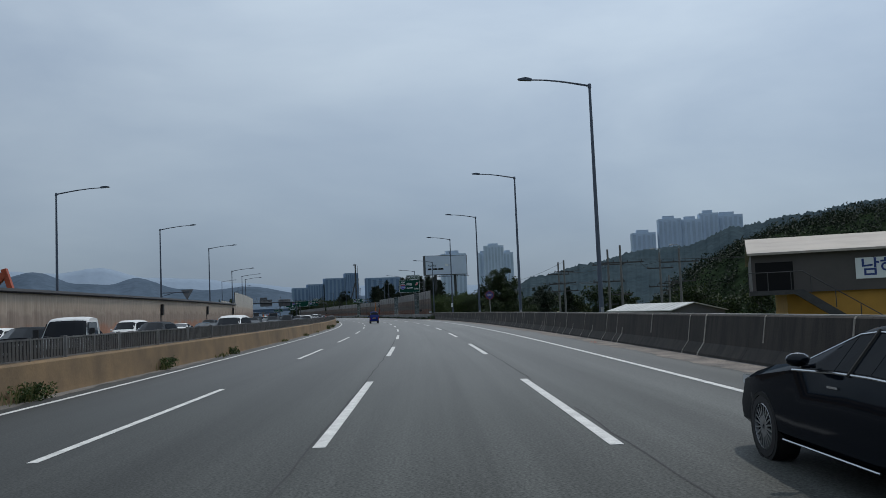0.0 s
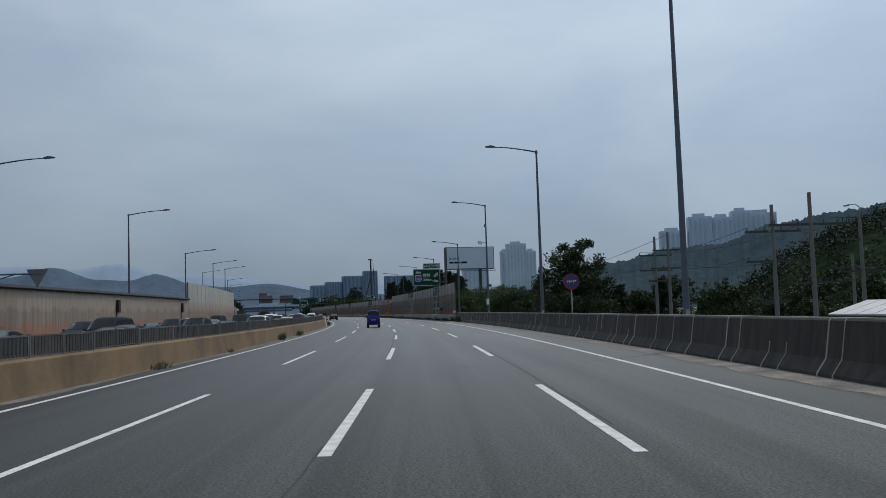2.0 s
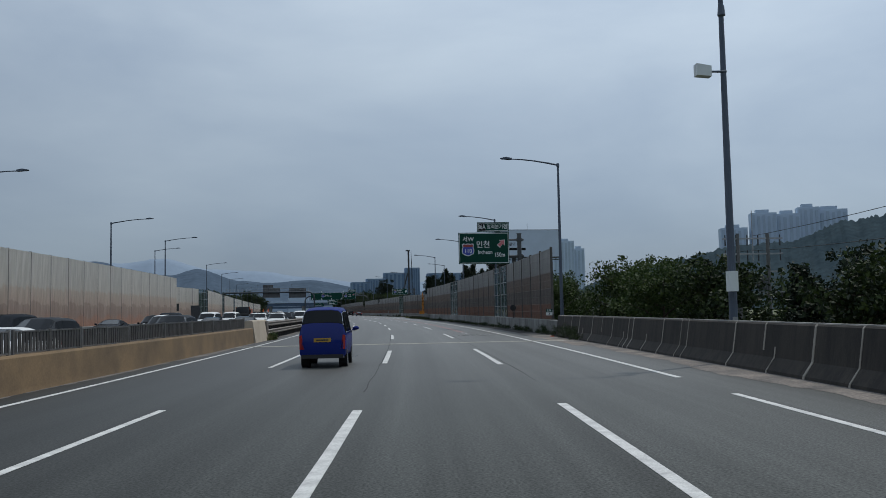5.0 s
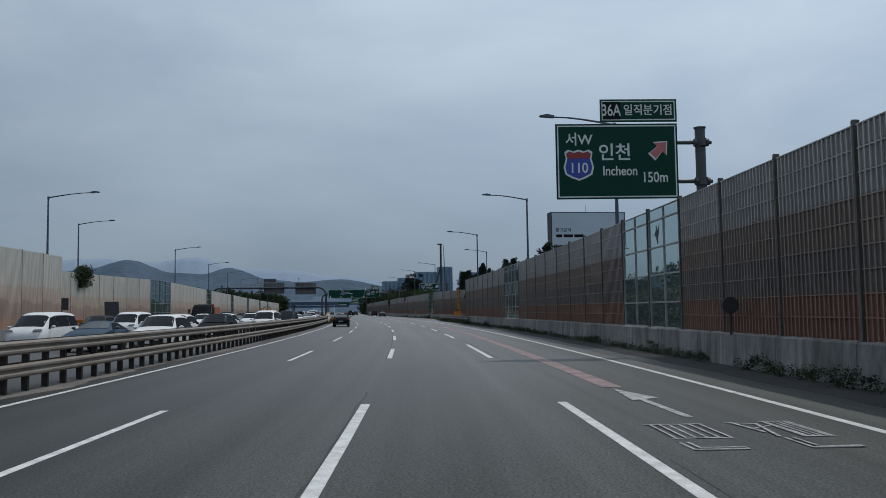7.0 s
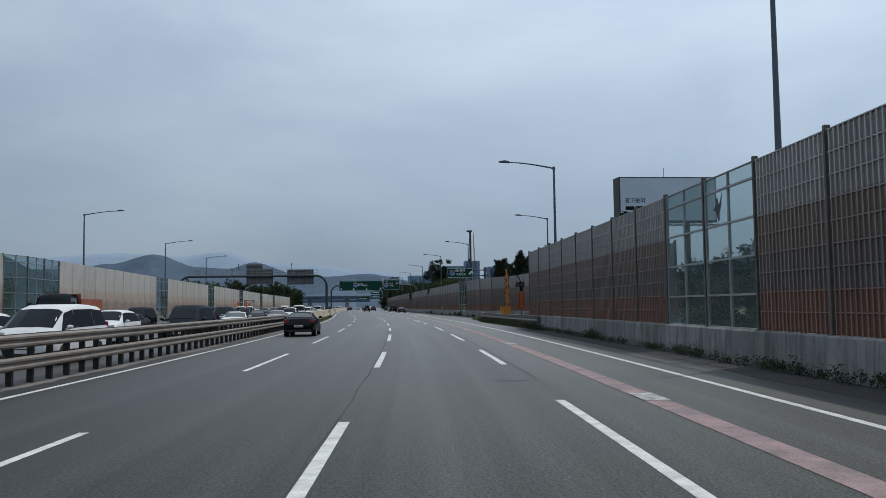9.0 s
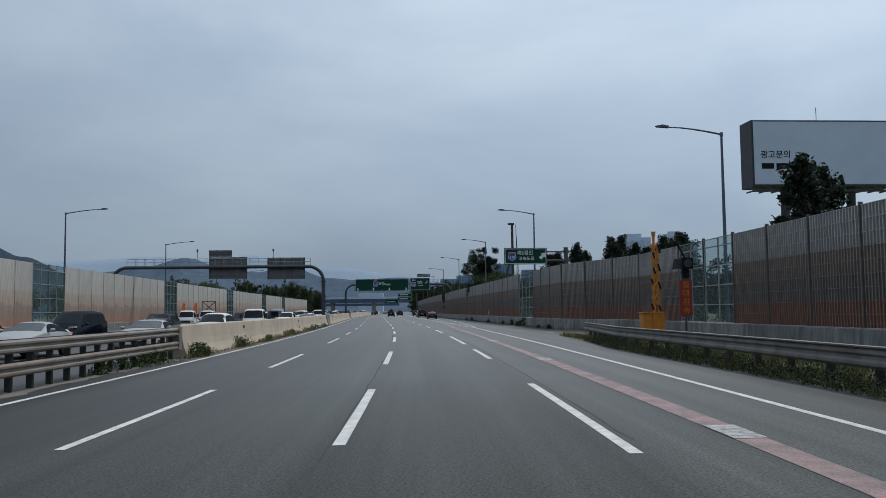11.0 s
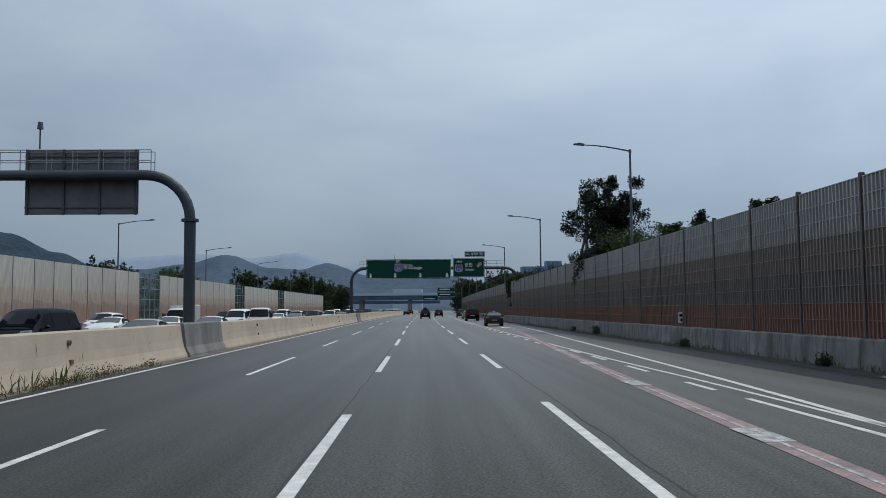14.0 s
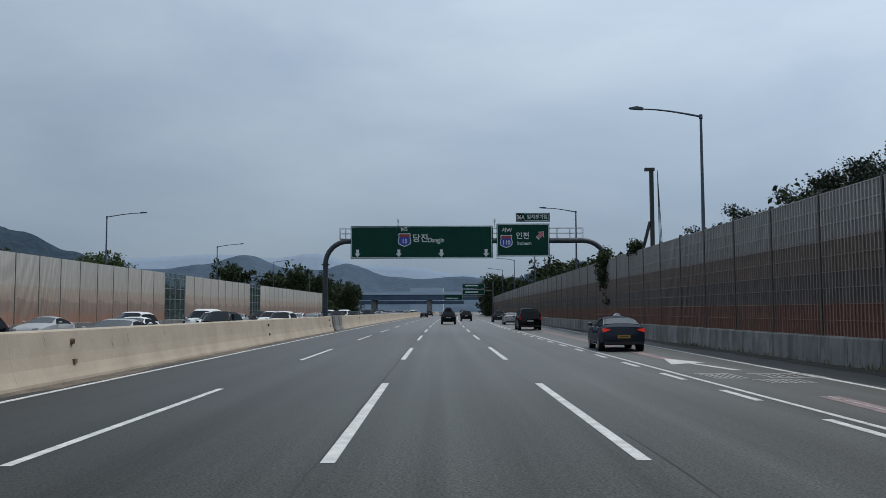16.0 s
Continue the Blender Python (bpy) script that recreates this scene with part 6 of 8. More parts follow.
        part("tail_lamp", tl, M_BRAKE if brake else M_TAIL, th)
        hz = st[-3][3] - 0.10
        part("headlamp", Shape().prism([(sx * st[-2][5] * 0.52, hz - 0.10), (sx * st[-2][5] * 1.0, hz - 0.07), (sx * st[-2][5] * 1.0, hz + 0.03), (sx * st[-2][5] * 0.60, hz + 0.01)], st[-2][0] - 0.16, st[-2][0] + 0.04), M_HEAD, th)
        ym = st[hi - 1][0] + 0.35
        zb = st[hi - 1][2]
        mir = Shape()
        nu, nv, mv = 12, 7, []
        for j in range(nv + 1):
            p_ = math.pi * j / nv
            for i in range(nu):
                q_ = 2 * math.pi * i / nu
                mv.append((sx * (wide + 0.125 + 0.115 * math.sin(p_) * math.cos(q_)), ym + 0.05 + 0.075 * math.cos(p_), zb + 0.115 + 0.068 * math.sin(p_) * math.sin(q_)))
        mir.add(mv, [(j * nu + i, j * nu + (i + 1) % nu, (j + 1) * nu + (i + 1) % nu, (j + 1) * nu + i) for j in range(nv) for i in range(nu)])
        mir.box(sx * wide * 0.97, ym + 0.02, zb + 0.03, sx * (wide + 0.10), ym + 0.06, zb + 0.075)
        part("mirror", mir, paint, th, smooth=True)
        dk = Shape().box(sx * wide * 0.992, -0.32, st[4][2] - 0.115, sx * (wide * 1.010), -0.12, st[4][2] - 0.095)
        if full:
            part("door_handle", dk, M_CHROME, th)
    pz = spec["plate_z"]
    pl = part("number_plate", Shape().box(-0.26, yt - 0.02, pz - 0.06, 0.26, yt + 0.05, pz + 0.06), plate, th)
    part("plate_bar", Shape().box(-0.19, yt - 0.023, pz - 0.022, 0.19, yt - 0.0205, pz + 0.022), M_INK, pl)
    part("number_plate", Shape().box(-0.26, yn - 0.06, 0.42, 0.26, yn + 0.012, 0.53), plate, th)
    part("rear_bumper", Shape().prism([(-wb * 0.93, 0.30), (wb * 0.93, 0.30), (wb * 0.90, 0.42), (-wb * 0.90, 0.42)], yt - 0.015, yt + 0.25), M_TRIM, th)
    part("grille", Shape().prism([(-0.46, 0.36), (0.46, 0.36), (0.52, 0.56), (-0.52, 0.56)], yn - 0.10, yn + 0.008), M_TRIM, th)
    return th


def add_roof_box(th):
    """A black roof box on crossbars."""
    z = 1.74
    for y in (-1.0, 0.1):
        part("roof_bar", Shape().box(-0.62, y - 0.03, z - 0.02, 0.62, y + 0.03, z + 0.03), M_TRIM, th)
    o = [(-0.40, 0.0), (0.40, 0.0), (0.43, 0.12), (0.38, 0.26), (0.22, 0.34), (-0.22, 0.34), (-0.38, 0.26), (-0.43, 0.12)]
    sh = Shape()
    ends = ((-1.55, 0.86), (-1.45, 1.0), (0.2, 1.0), (0.6, 0.7))
    v = [(x * k, y, z + 0.03 + q * (1 if i < 3 else 0.6)) for i, (y, k) in enumerate(ends) for x, q in o]
    n = len(o)
    sh.add(v, [(a * n + i, (a + 1) * n + i, (a + 1) * n + (i + 1) % n, a * n + (i + 1) % n) for a in range(3) for i in range(n)] + [tuple(range(n)), tuple(range(4 * n - 1, 3 * n - 1, -1))])
    part("roof_box", sh, M_TRIM, th, "black plastic roof box", smooth=False)


def build_truck(paint, label, bed="flat", scale=1.0, bed_paint=None, name="truck"):
    """A forward-control lorry: cab, chassis and a bed."""
    th = tagged(new(name), label, "truck")
    k = scale
    f = lambda q: tuple(c * k for c in q)
    prof = [(0.08, 0.45), (1.52, 0.45), (1.62, 0.52), (1.67, 0.80), (1.66, 1.00), (1.58, 1.14), (1.46, 1.28), (1.33, 1.52), (1.18, 1.80), (1.08, 1.92), (0.94, 1.985), (0.55, 2.01), (0.20, 1.985), (0.10, 1.92), (0.08, 1.6)]
    cols = (-1, -0.95, -0.80, -0.45, 0, 0.45, 0.80, 0.95, 1)

    def skin(u, y, z, out=0.0):
        half = 0.83 - 0.13 * max(0.0, min(1.0, (z - 1.1) / 0.85)) ** 1.2
        return f((u * half, y + 0.65 - (0.13 * abs(u) ** 3.5 if y > 0.9 else 0.0) + out, z - (0.05 * abs(u) ** 5 if z > 1.7 else 0.0) + out * 0.5))

    np_ = len(prof)
    cab = Shape().add([skin(u, y, z) for u in cols for y, z in prof], [(i * np_ + j, i * np_ + (j + 1) % np_, (i + 1) * np_ + (j + 1) % np_, (i + 1) * np_ + j) for i in range(len(cols) - 1) for j in range(np_)] + [tuple(range(np_))[::-1], tuple(range((len(cols) - 1) * np_, len(cols) * np_))])
    part("cab", cab, paint, th)
    wc = (-0.93, -0.80, -0.45, 0, 0.45, 0.80, 0.93)
    wz = ((1.455, 1.29), (1.33, 1.52), (1.185, 1.79), (1.115, 1.875))
    part("windscreen", Shape().add([skin(u * (1 if j < 3 else 0.97), y, z, 0.012) for u in wc for j, (y, z) in enumerate(wz)], [(i * 4 + j, i * 4 + j + 1, i * 4 + j + 5, i * 4 + j + 4) for i in range(6) for j in range(3)]), M_GLASS, th)
    for u in (-0.35, 0.25):
        part("wiper", Shape().bar(f((u, 2.135, 1.30)), f((u + 0.42, 2.09, 1.36)), 0.012 * k, n=5), M_TRIM, th)
    for sx in (-1, 1):
        part("side_window", Shape().add([f((sx * 0.822, 0.95, 1.25)), f((sx * 0.822, 1.93, 1.25)), f((sx * 0.738, 1.70, 1.80)), f((sx * 0.738, 0.95, 1.80)), f((sx * 0.80, 0.95, 1.25)), f((sx * 0.80, 2.0, 1.25)), f((sx * 0.72, 1.78, 1.80)), f((sx * 0.72, 0.95, 1.80))], [(0, 1, 2, 3), (0, 4, 5, 1), (1, 5, 6, 2), (2, 6, 7, 3), (3, 7, 4, 0)]), M_GLASS, th)
        part("headlamp", Shape().box(*f((sx * 0.74 - 0.14, 2.18, 0.72)), *f((sx * 0.74 + 0.06, 2.31, 0.88))), M_HEAD, th)
        part("mirror", Shape().box(*f((sx * 0.98 - 0.09, 2.0, 1.25)), *f((sx * 0.98 + 0.09, 2.07, 1.6))), M_TRIM, th)
        for y in (-1.6, 1.55):
            vt, ft = lathe([(0.16, -0.2), (0.31, -0.2), (0.33, -0.16), (0.33, -0.02), (0.31, 0.0), (0.2, 0.0), (0.16, -0.04), (0.03, -0.04)], 20, sx)
            part("wheel", Shape().add([f((a + sx * 0.80, b + y, c + 0.33)) for a, b, c in vt], ft), M_TYRE, th)
    part("bumper", Shape().box(*f((-0.8, 2.2, 0.36)), *f((0.8, 2.36, 0.62))), paint if k < 1.2 else M_TRIM, th)
    part("grille", Shape().box(*f((-0.5, 2.25, 0.70)), *f((0.5, 2.335, 0.92))), M_TRIM, th)
    part("chassis", Shape().box(*f((-0.4, -2.3, 0.42)), *f((0.4, 0.7, 0.60))), M_TRIM, th)
    bp = bed_paint or paint
    part("bed_floor", Shape().box(*f((-0.84, -2.45, 0.62)), *f((0.84, 0.62, 0.72))), bp, th)
    if bed == "box":
        part("cargo_box", Shape().prism([(-0.86 * k, 0.73 * k), (0.86 * k, 0.73 * k), (0.86 * k, 2.25 * k), (0.82 * k, 2.30 * k), (-0.82 * k, 2.30 * k), (-0.86 * k, 2.25 * k)], -2.45 * k, 0.58 * k), bp, th)
    else:
        h = 1.08 if bed == "flat" else 1.75
        for x in (-0.86, 0.82):
            part("bed_side", Shape().box(*f((x, -2.45, 0.72)), *f((x + 0.04, 0.62, h))), bp, th)
        part("tailgate", Shape().box(*f((-0.82, -2.45, 0.72)), *f((0.82, -2.41, h))), bp, th)
        part("headboard", Shape().box(*f((-0.82, 0.58, 0.72)), *f((0.82, 0.62, h + 0.25))), bp, th)
    return th


# going our way
q = build_car("sedan", P_NAVY, "dark blue-black sedan with alloy wheels", brake=False)
q.matrix_basis = place(-44.75, 5.93, 0, 0)
q = build_car("microvan", P_BLUE, "small deep blue van with a yellow plate", "van", "van", M_PLATE_Y)
q.matrix_basis = place(88.0, -1.85, 0, 0)
q = build_car("sedan", P_BLACK, "black sedan in the lane beside the median")
q.matrix_basis = place(207.0, -5.35, 0, 0)
q = build_car("suv", P_BLACK, "black family car with a roof box", "suv")
add_roof_box(q)
q.matrix_basis = place(444.0, 2.0, 0, 0)
taxi = build_car("sedan", P_TAXI, "dark blue-grey taxi with lit brake lamps and a roof sign", "taxi", "taxi", M_PLATE_Y, True)
part("roof_sign", Shape().prism([(-0.17, 1.44), (0.17, 1.44), (0.12, 1.52), (0.05, 1.58), (-0.05, 1.58), (-0.12, 1.52)], -0.75, -0.58), M_SIGN_W, taxi, "pale taxi roof sign")
taxi.matrix_basis = place(370.3, 9.0, 0, -2.5)
q = build_car("mpv", P_BLACK, "tall black people carrier in the exit lane", "minivan", "minivan")
q.matrix_basis = place(410.0, 9.0, 0, 0)
q = build_car("suv", P_BROWN, "dark brown off-road car far ahead", "suv")
q.matrix_basis = place(479.0, 4.9, 0)
q = build_car("suv", P_GREY, "dark grey estate in the exit lane", "suv")
q.matrix_basis = place(462.0, 9.4, 0)
q = build_car("sedan", P_SILVER, "silver sedan half hidden by a people carrier")
q.matrix_basis = place(440.5, 9.7, 0)
for s, d, kd, pt, lb in ((556, -4.9, "sedan", P_BLACK, "black sedan far down the road"), (604, -5.2, "suv", P_GREY, "grey estate far down the road"), (530, 1.9, "sedan", P_GREY, "grey sedan far down the road"), (585, 5.4, "suv", P_WHITE, "white estate far down the road"), (640, -1.6, "sedan", P_SILVER, "silver sedan far down the road"), (640, 5.0, "mpv", P_BLACK, "black van far down the road")):
    build_car(kd, pt, lb).matrix_basis = place(s, d)

# the queue coming the other way
queue = []
GRP = "cars queuing the other way"
for kd, pt, lb in (("sedan", P_WHITE, "white sedan in the oncoming queue"), ("suv", P_WHITE, "white estate in the oncoming queue"), ("sedan", P_GREY, "dark grey sedan in the oncoming queue"), ("suv", P_BLACK, "black estate in the oncoming queue"),
                   ("sedan", P_STEEL, "steel-blue sedan in the oncoming queue"), ("mpv", P_WHITE, "white people carrier in the oncoming queue"), ("sedan", P_SILVER, "silver sedan in the oncoming queue"), ("suv", P_GREY, "grey estate in the oncoming queue"), ("mpv", P_NAVY, "dark people carrier in the oncoming queue")):
    queue.append(build_car(kd, pt, lb, group=GRP, full=False))
rng = random.Random(11)
used = set()
slots = []
for lane, d in enumerate((-11.2, -14.8, -18.4, -22.0)):
    s = -16 + 4 * lane
    while s < 640:
        slots.append((s, d + rng.uniform(-0.3, 0.3), rng.randrange(len(queue))))
        s += rng.uniform(14, 25) if s < 330 else rng.uniform(13, 22)
TRUCKS = [(214, -22.0), (300, -22.0), (311, -22.0), (352, -18.4), (273, -11.2), (347, -11.2), (-19.5, -11.2), (7.5, -11.2), (243, -11.2), (166, -14.8)]
slots += [(7.5, -11.2, 5), (243.2, -11.2, 6), (166, -14.8, 1)]
for j, (s, d, k) in enumerate(slots):
    if j < len(slots) - 3 and any(abs(s - a) < 10 and abs(d - b) < 2 for a, b in TRUCKS):
        continue
    m = place(s, d, 0, 180 + rng.uniform(-0.8, 0.8))
    if k in used:
        copy_thing(queue[k], m)
    else:
        queue[k].matrix_basis = m
        used.add(k)
M_FLAG = plain("orange_warning_panel", (0.75, 0.13, 0.02), 0.6)
M_FRAME = surface("brown_steel_frame", (0.10, 0.06, 0.035), 0.7, grain=0.1, blotch=0.3)


def works_gear(th, framed=False):
    """Warning panels or a braced frame standing on a works truck's bed."""
    if framed:
        fr = Shape()
        for a, b in (((-0.8, 1.7), (0.8, 1.7)), ((-0.8, 3.1), (0.8, 3.1)), ((-0.8, 0.72), (-0.8, 3.1)), ((0.8, 0.72), (0.8, 3.1)), ((-0.8, 1.7), (0.8, 3.1)), ((0.8, 1.7), (-0.8, 3.1))):
            fr.bar((a[0], 0.4, a[1]), (b[0], 0.4, b[1]), 0.055, n=6)
        part("warning_frame", fr, M_FRAME, th)
    else:
        for x in (-0.78, 0.5):
            part("warning_panel", Shape().prism([(x, 1.9), (x + 0.28, 1.9), (x + 0.34, 2.3), (x + 0.2, 2.85), (x, 2.75)], 0.3, 0.34), M_FLAG, th)
            part("panel_pole", Shape().bar((x, 0.32, 0.72), (x, 0.32, 2.8), 0.03, n=6), M_TRIM, th)
    return th


M_ORANGE = surface("faded_orange_steel", (0.36, 0.10, 0.045), 0.6, grain=0.1, blotch=0.35, blotch_size=2)
build_truck(P_BLACK, "large dump truck with a black cab and orange bed", "tall", 1.42, M_ORANGE, "dump_truck").matrix_basis = place(214, -22.0, 0, 180)
works_gear(build_truck(P_WHITE, "small white works truck with orange warning panels", "flat", 1.0)).matrix_basis = place(300, -22.0, 0, 180)
works_gear(build_truck(P_WHITE, "small white truck carrying a brown warning frame", "tall", 1.0), True).matrix_basis = place(311, -22.0, 0, 180)
build_truck(P_WHITE, "white box truck in the queue", "box", 1.0, None, "box_truck").matrix_basis = place(352, -18.4, 0, 180)
build_truck(P_WHITE, "small white pickup truck near the cream barrier", "flat", 1.0).matrix_basis = place(275, -11.2, 0, 180)
build_truck(P_WHITE, "small white pickup truck with an open cab window", "flat", 1.0).matrix_basis = place(349, -11.2, 0, 180)
build_truck(P_WHITE, "small white pickup truck beside the median fence", "flat", 1.0).matrix_basis = place(-19.5, -11.2, 0, 180)

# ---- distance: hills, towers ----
# the blue, paling cast of distance haze is mixed into these hill colours
M_HILL_FAR = surface("haze_blue_hill", (0.085, 0.115, 0.155), 1.0, spots=(0.06, 0.085, 0.115), grain=0.12, grain_size=0.05, blotch=0.5, blotch_size=0.006, spec=0.0)
M_HILL_NEAR = surface("wooded_hill_haze_blue", (0.042, 0.062, 0.082), 1.0, spots=(0.030, 0.045, 0.061), grain=0.25, grain_size=0.1, blotch=0.5, blotch_size=0.012, bump=0.6, spec=0.0)
M_HILL_FAINT = surface("haze_pale_ridge", (0.24, 0.30, 0.375), 1.0, spots=(0.215, 0.27, 0.34), grain=0.04, grain_size=0.05, blotch=0.3, blotch_size=0.004, spec=0.0)
M_HILL_MID = surface("wooded_hill_haze_green", (0.043, 0.062, 0.073), 1.0, spots=(0.030, 0.046, 0.057), grain=0.22, grain_size=0.12, blotch=0.5, blotch_size=0.02, bump=1.0, spec=0.0)
# tower walls and bands are blued and paled to paint in haze
M_TOWER = surface("hazed_tower_concrete", (0.46, 0.55, 0.66), 1.0, spots=(0.42, 0.51, 0.62), grain=0.04, grain_size=0.2, blotch=0.3, blotch_size=0.02, spec=0.0)
M_TOWER_B = surface("hazed_window_band", (0.41, 0.50, 0.61), 1.0, grain=0.04, grain_size=0.2, blotch=0.25, blotch_size=0.02, spec=0.0)


# office blues carry painted distance haze too, in a darker tone
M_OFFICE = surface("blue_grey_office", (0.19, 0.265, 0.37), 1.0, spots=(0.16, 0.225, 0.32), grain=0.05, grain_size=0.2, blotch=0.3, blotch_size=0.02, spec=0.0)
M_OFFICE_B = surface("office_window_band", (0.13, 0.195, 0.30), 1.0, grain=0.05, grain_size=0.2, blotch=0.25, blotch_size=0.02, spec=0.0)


def smooth_line(a, keys):
    """A smooth curve through (place, height) pairs."""
    xs, ys = [k[0] for k in keys], [k[1] for k in keys]
    if a <= xs[0]:
        return ys[0]
    if a >= xs[-1]:
        return ys[-1]
    i = max(k for k in range(len(xs)) if xs[k] <= a)
    i = min(i, len(xs) - 2)
    u = (a - xs[i]) / (xs[i + 1] - xs[i])
    u = u * u * (3 - 2 * u)
    return ys[i] + (ys[i + 1] - ys[i]) * u


def ridge(name, keys, dist, depth, material, label, origin=(0, 150), rough=0.02, step=0.25, trees=0.0):
    """A range of hills: keys give its skyline as degrees to the left and degrees up, seen from the origin."""
    a0, a1 = keys[0][0], keys[-1][0]
    n = int((a1 - a0) / step)
    rows = ((-0.85, 0.0), (-0.55, 0.28), (-0.28, 0.64), (-0.1, 0.90), (0.0, 1.0), (0.2, 0.9), (0.6, 0.3))
    v, f = [], []
    for i in range(n + 1):
        a = a0 + (a1 - a0) * i / n
        top = math.tan(radians(smooth_line(a, keys))) * dist
        for off, k in rows:
            r = dist + off * depth
            g_ = noise.fractal((a * 0.8, off * 2.3, dist * 0.01), 1.0, 2.0, 5)
            z = -6 + (top + 6) * k * (1 + 0.035 * g_ * (k < 1)) + rough * top * 0.5 * noise.fractal((a * 2.2, 3, dist), 1.0, 2.0, 4)
            z += trees * noise.noise((a * 9.0, off * 31, 1.7)) * (k > 0.2)
            v.append((origin[0] - math.sin(radians(a)) * r, origin[1] + math.cos(radians(a)) * r, z))
    m = len(rows)
    for i in range(n):
        f += [(i * m + j, i * m + j + 1, (i + 1) * m + j + 1, (i + 1) * m + j) for j in range(m - 1)]
    return tagged(part(name, Shape().add(v, f), material, smooth=True), label, "hill", kind="structure")


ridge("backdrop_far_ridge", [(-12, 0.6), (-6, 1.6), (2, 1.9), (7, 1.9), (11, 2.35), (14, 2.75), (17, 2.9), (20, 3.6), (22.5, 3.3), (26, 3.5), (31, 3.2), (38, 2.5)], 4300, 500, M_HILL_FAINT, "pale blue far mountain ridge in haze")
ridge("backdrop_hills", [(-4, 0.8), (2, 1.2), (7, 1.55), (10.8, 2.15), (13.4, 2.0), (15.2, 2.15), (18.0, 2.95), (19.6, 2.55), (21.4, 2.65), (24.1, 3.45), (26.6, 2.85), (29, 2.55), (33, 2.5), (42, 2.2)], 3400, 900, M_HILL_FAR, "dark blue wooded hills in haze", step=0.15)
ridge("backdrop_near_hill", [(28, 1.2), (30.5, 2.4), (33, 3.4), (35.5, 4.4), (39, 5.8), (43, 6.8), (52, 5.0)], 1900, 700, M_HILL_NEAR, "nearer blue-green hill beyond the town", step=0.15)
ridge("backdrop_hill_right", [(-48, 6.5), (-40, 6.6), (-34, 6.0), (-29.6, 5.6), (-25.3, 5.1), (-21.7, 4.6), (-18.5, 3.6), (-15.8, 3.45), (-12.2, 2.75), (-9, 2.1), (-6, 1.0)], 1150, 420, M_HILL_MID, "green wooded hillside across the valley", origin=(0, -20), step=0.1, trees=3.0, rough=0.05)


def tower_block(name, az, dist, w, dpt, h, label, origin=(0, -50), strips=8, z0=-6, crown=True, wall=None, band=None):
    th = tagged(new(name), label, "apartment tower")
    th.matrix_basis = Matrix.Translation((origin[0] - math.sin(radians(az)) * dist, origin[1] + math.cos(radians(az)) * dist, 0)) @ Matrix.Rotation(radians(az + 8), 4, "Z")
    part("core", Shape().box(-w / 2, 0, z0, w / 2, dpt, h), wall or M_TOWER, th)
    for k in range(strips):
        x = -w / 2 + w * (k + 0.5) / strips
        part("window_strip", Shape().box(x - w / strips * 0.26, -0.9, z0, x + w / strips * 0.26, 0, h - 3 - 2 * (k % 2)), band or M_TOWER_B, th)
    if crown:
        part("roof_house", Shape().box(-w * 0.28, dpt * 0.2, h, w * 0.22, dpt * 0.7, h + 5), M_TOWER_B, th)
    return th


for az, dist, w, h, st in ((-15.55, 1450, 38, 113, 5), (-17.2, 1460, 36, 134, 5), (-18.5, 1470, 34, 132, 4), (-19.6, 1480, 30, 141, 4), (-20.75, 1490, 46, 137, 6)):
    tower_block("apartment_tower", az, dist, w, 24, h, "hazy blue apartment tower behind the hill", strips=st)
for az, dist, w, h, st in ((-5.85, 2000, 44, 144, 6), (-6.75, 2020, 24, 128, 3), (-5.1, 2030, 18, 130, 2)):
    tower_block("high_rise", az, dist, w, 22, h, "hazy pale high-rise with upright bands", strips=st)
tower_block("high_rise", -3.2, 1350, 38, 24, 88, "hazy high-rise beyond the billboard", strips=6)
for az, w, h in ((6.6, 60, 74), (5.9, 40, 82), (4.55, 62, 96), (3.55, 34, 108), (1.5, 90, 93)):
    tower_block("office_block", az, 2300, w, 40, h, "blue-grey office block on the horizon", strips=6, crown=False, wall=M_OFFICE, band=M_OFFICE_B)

# ---- trees ----


def leaf_material(name, a, b, c):
    mt = bpy.data.materials.new(name)
    mt.use_nodes = True
    nt = mt.node_tree
    bs = nt.nodes["Principled BSDF"]
    bs.inputs["Roughness"].default_value = 0.6
    bs.inputs["Specular IOR Level"].default_value = 0.25
    geo = nt.nodes.new("ShaderNodeNewGeometry")
    rp = nt.nodes.new("ShaderNodeValToRGB")
    rp.color_ramp.elements[0].color, rp.color_ramp.elements[1].color = (*a, 1), (*c, 1)
    e_ = rp.color_ramp.elements.new(0.55)
    e_.color = (*b, 1)
    nt.links.new(geo.outputs["Random Per Island"], rp.inputs[0])
    nt.links.new(rp.outputs[0], bs.inputs["Base Color"])
    tl = nt.nodes.new("ShaderNodeBsdfTranslucent")
    nt.links.new(rp.outputs[0], tl.inputs[0])
    mx = nt.nodes.new("ShaderNodeMixShader")
    mx.inputs[0].default_value = 0.22
    nt.links.new(bs.outputs[0], mx.inputs[1])
    nt.links.new(tl.outputs[0], mx.inputs[2])
    nt.links.new(mx.outputs[0], nt.nodes["Material Output"].inputs[0])
    return mt


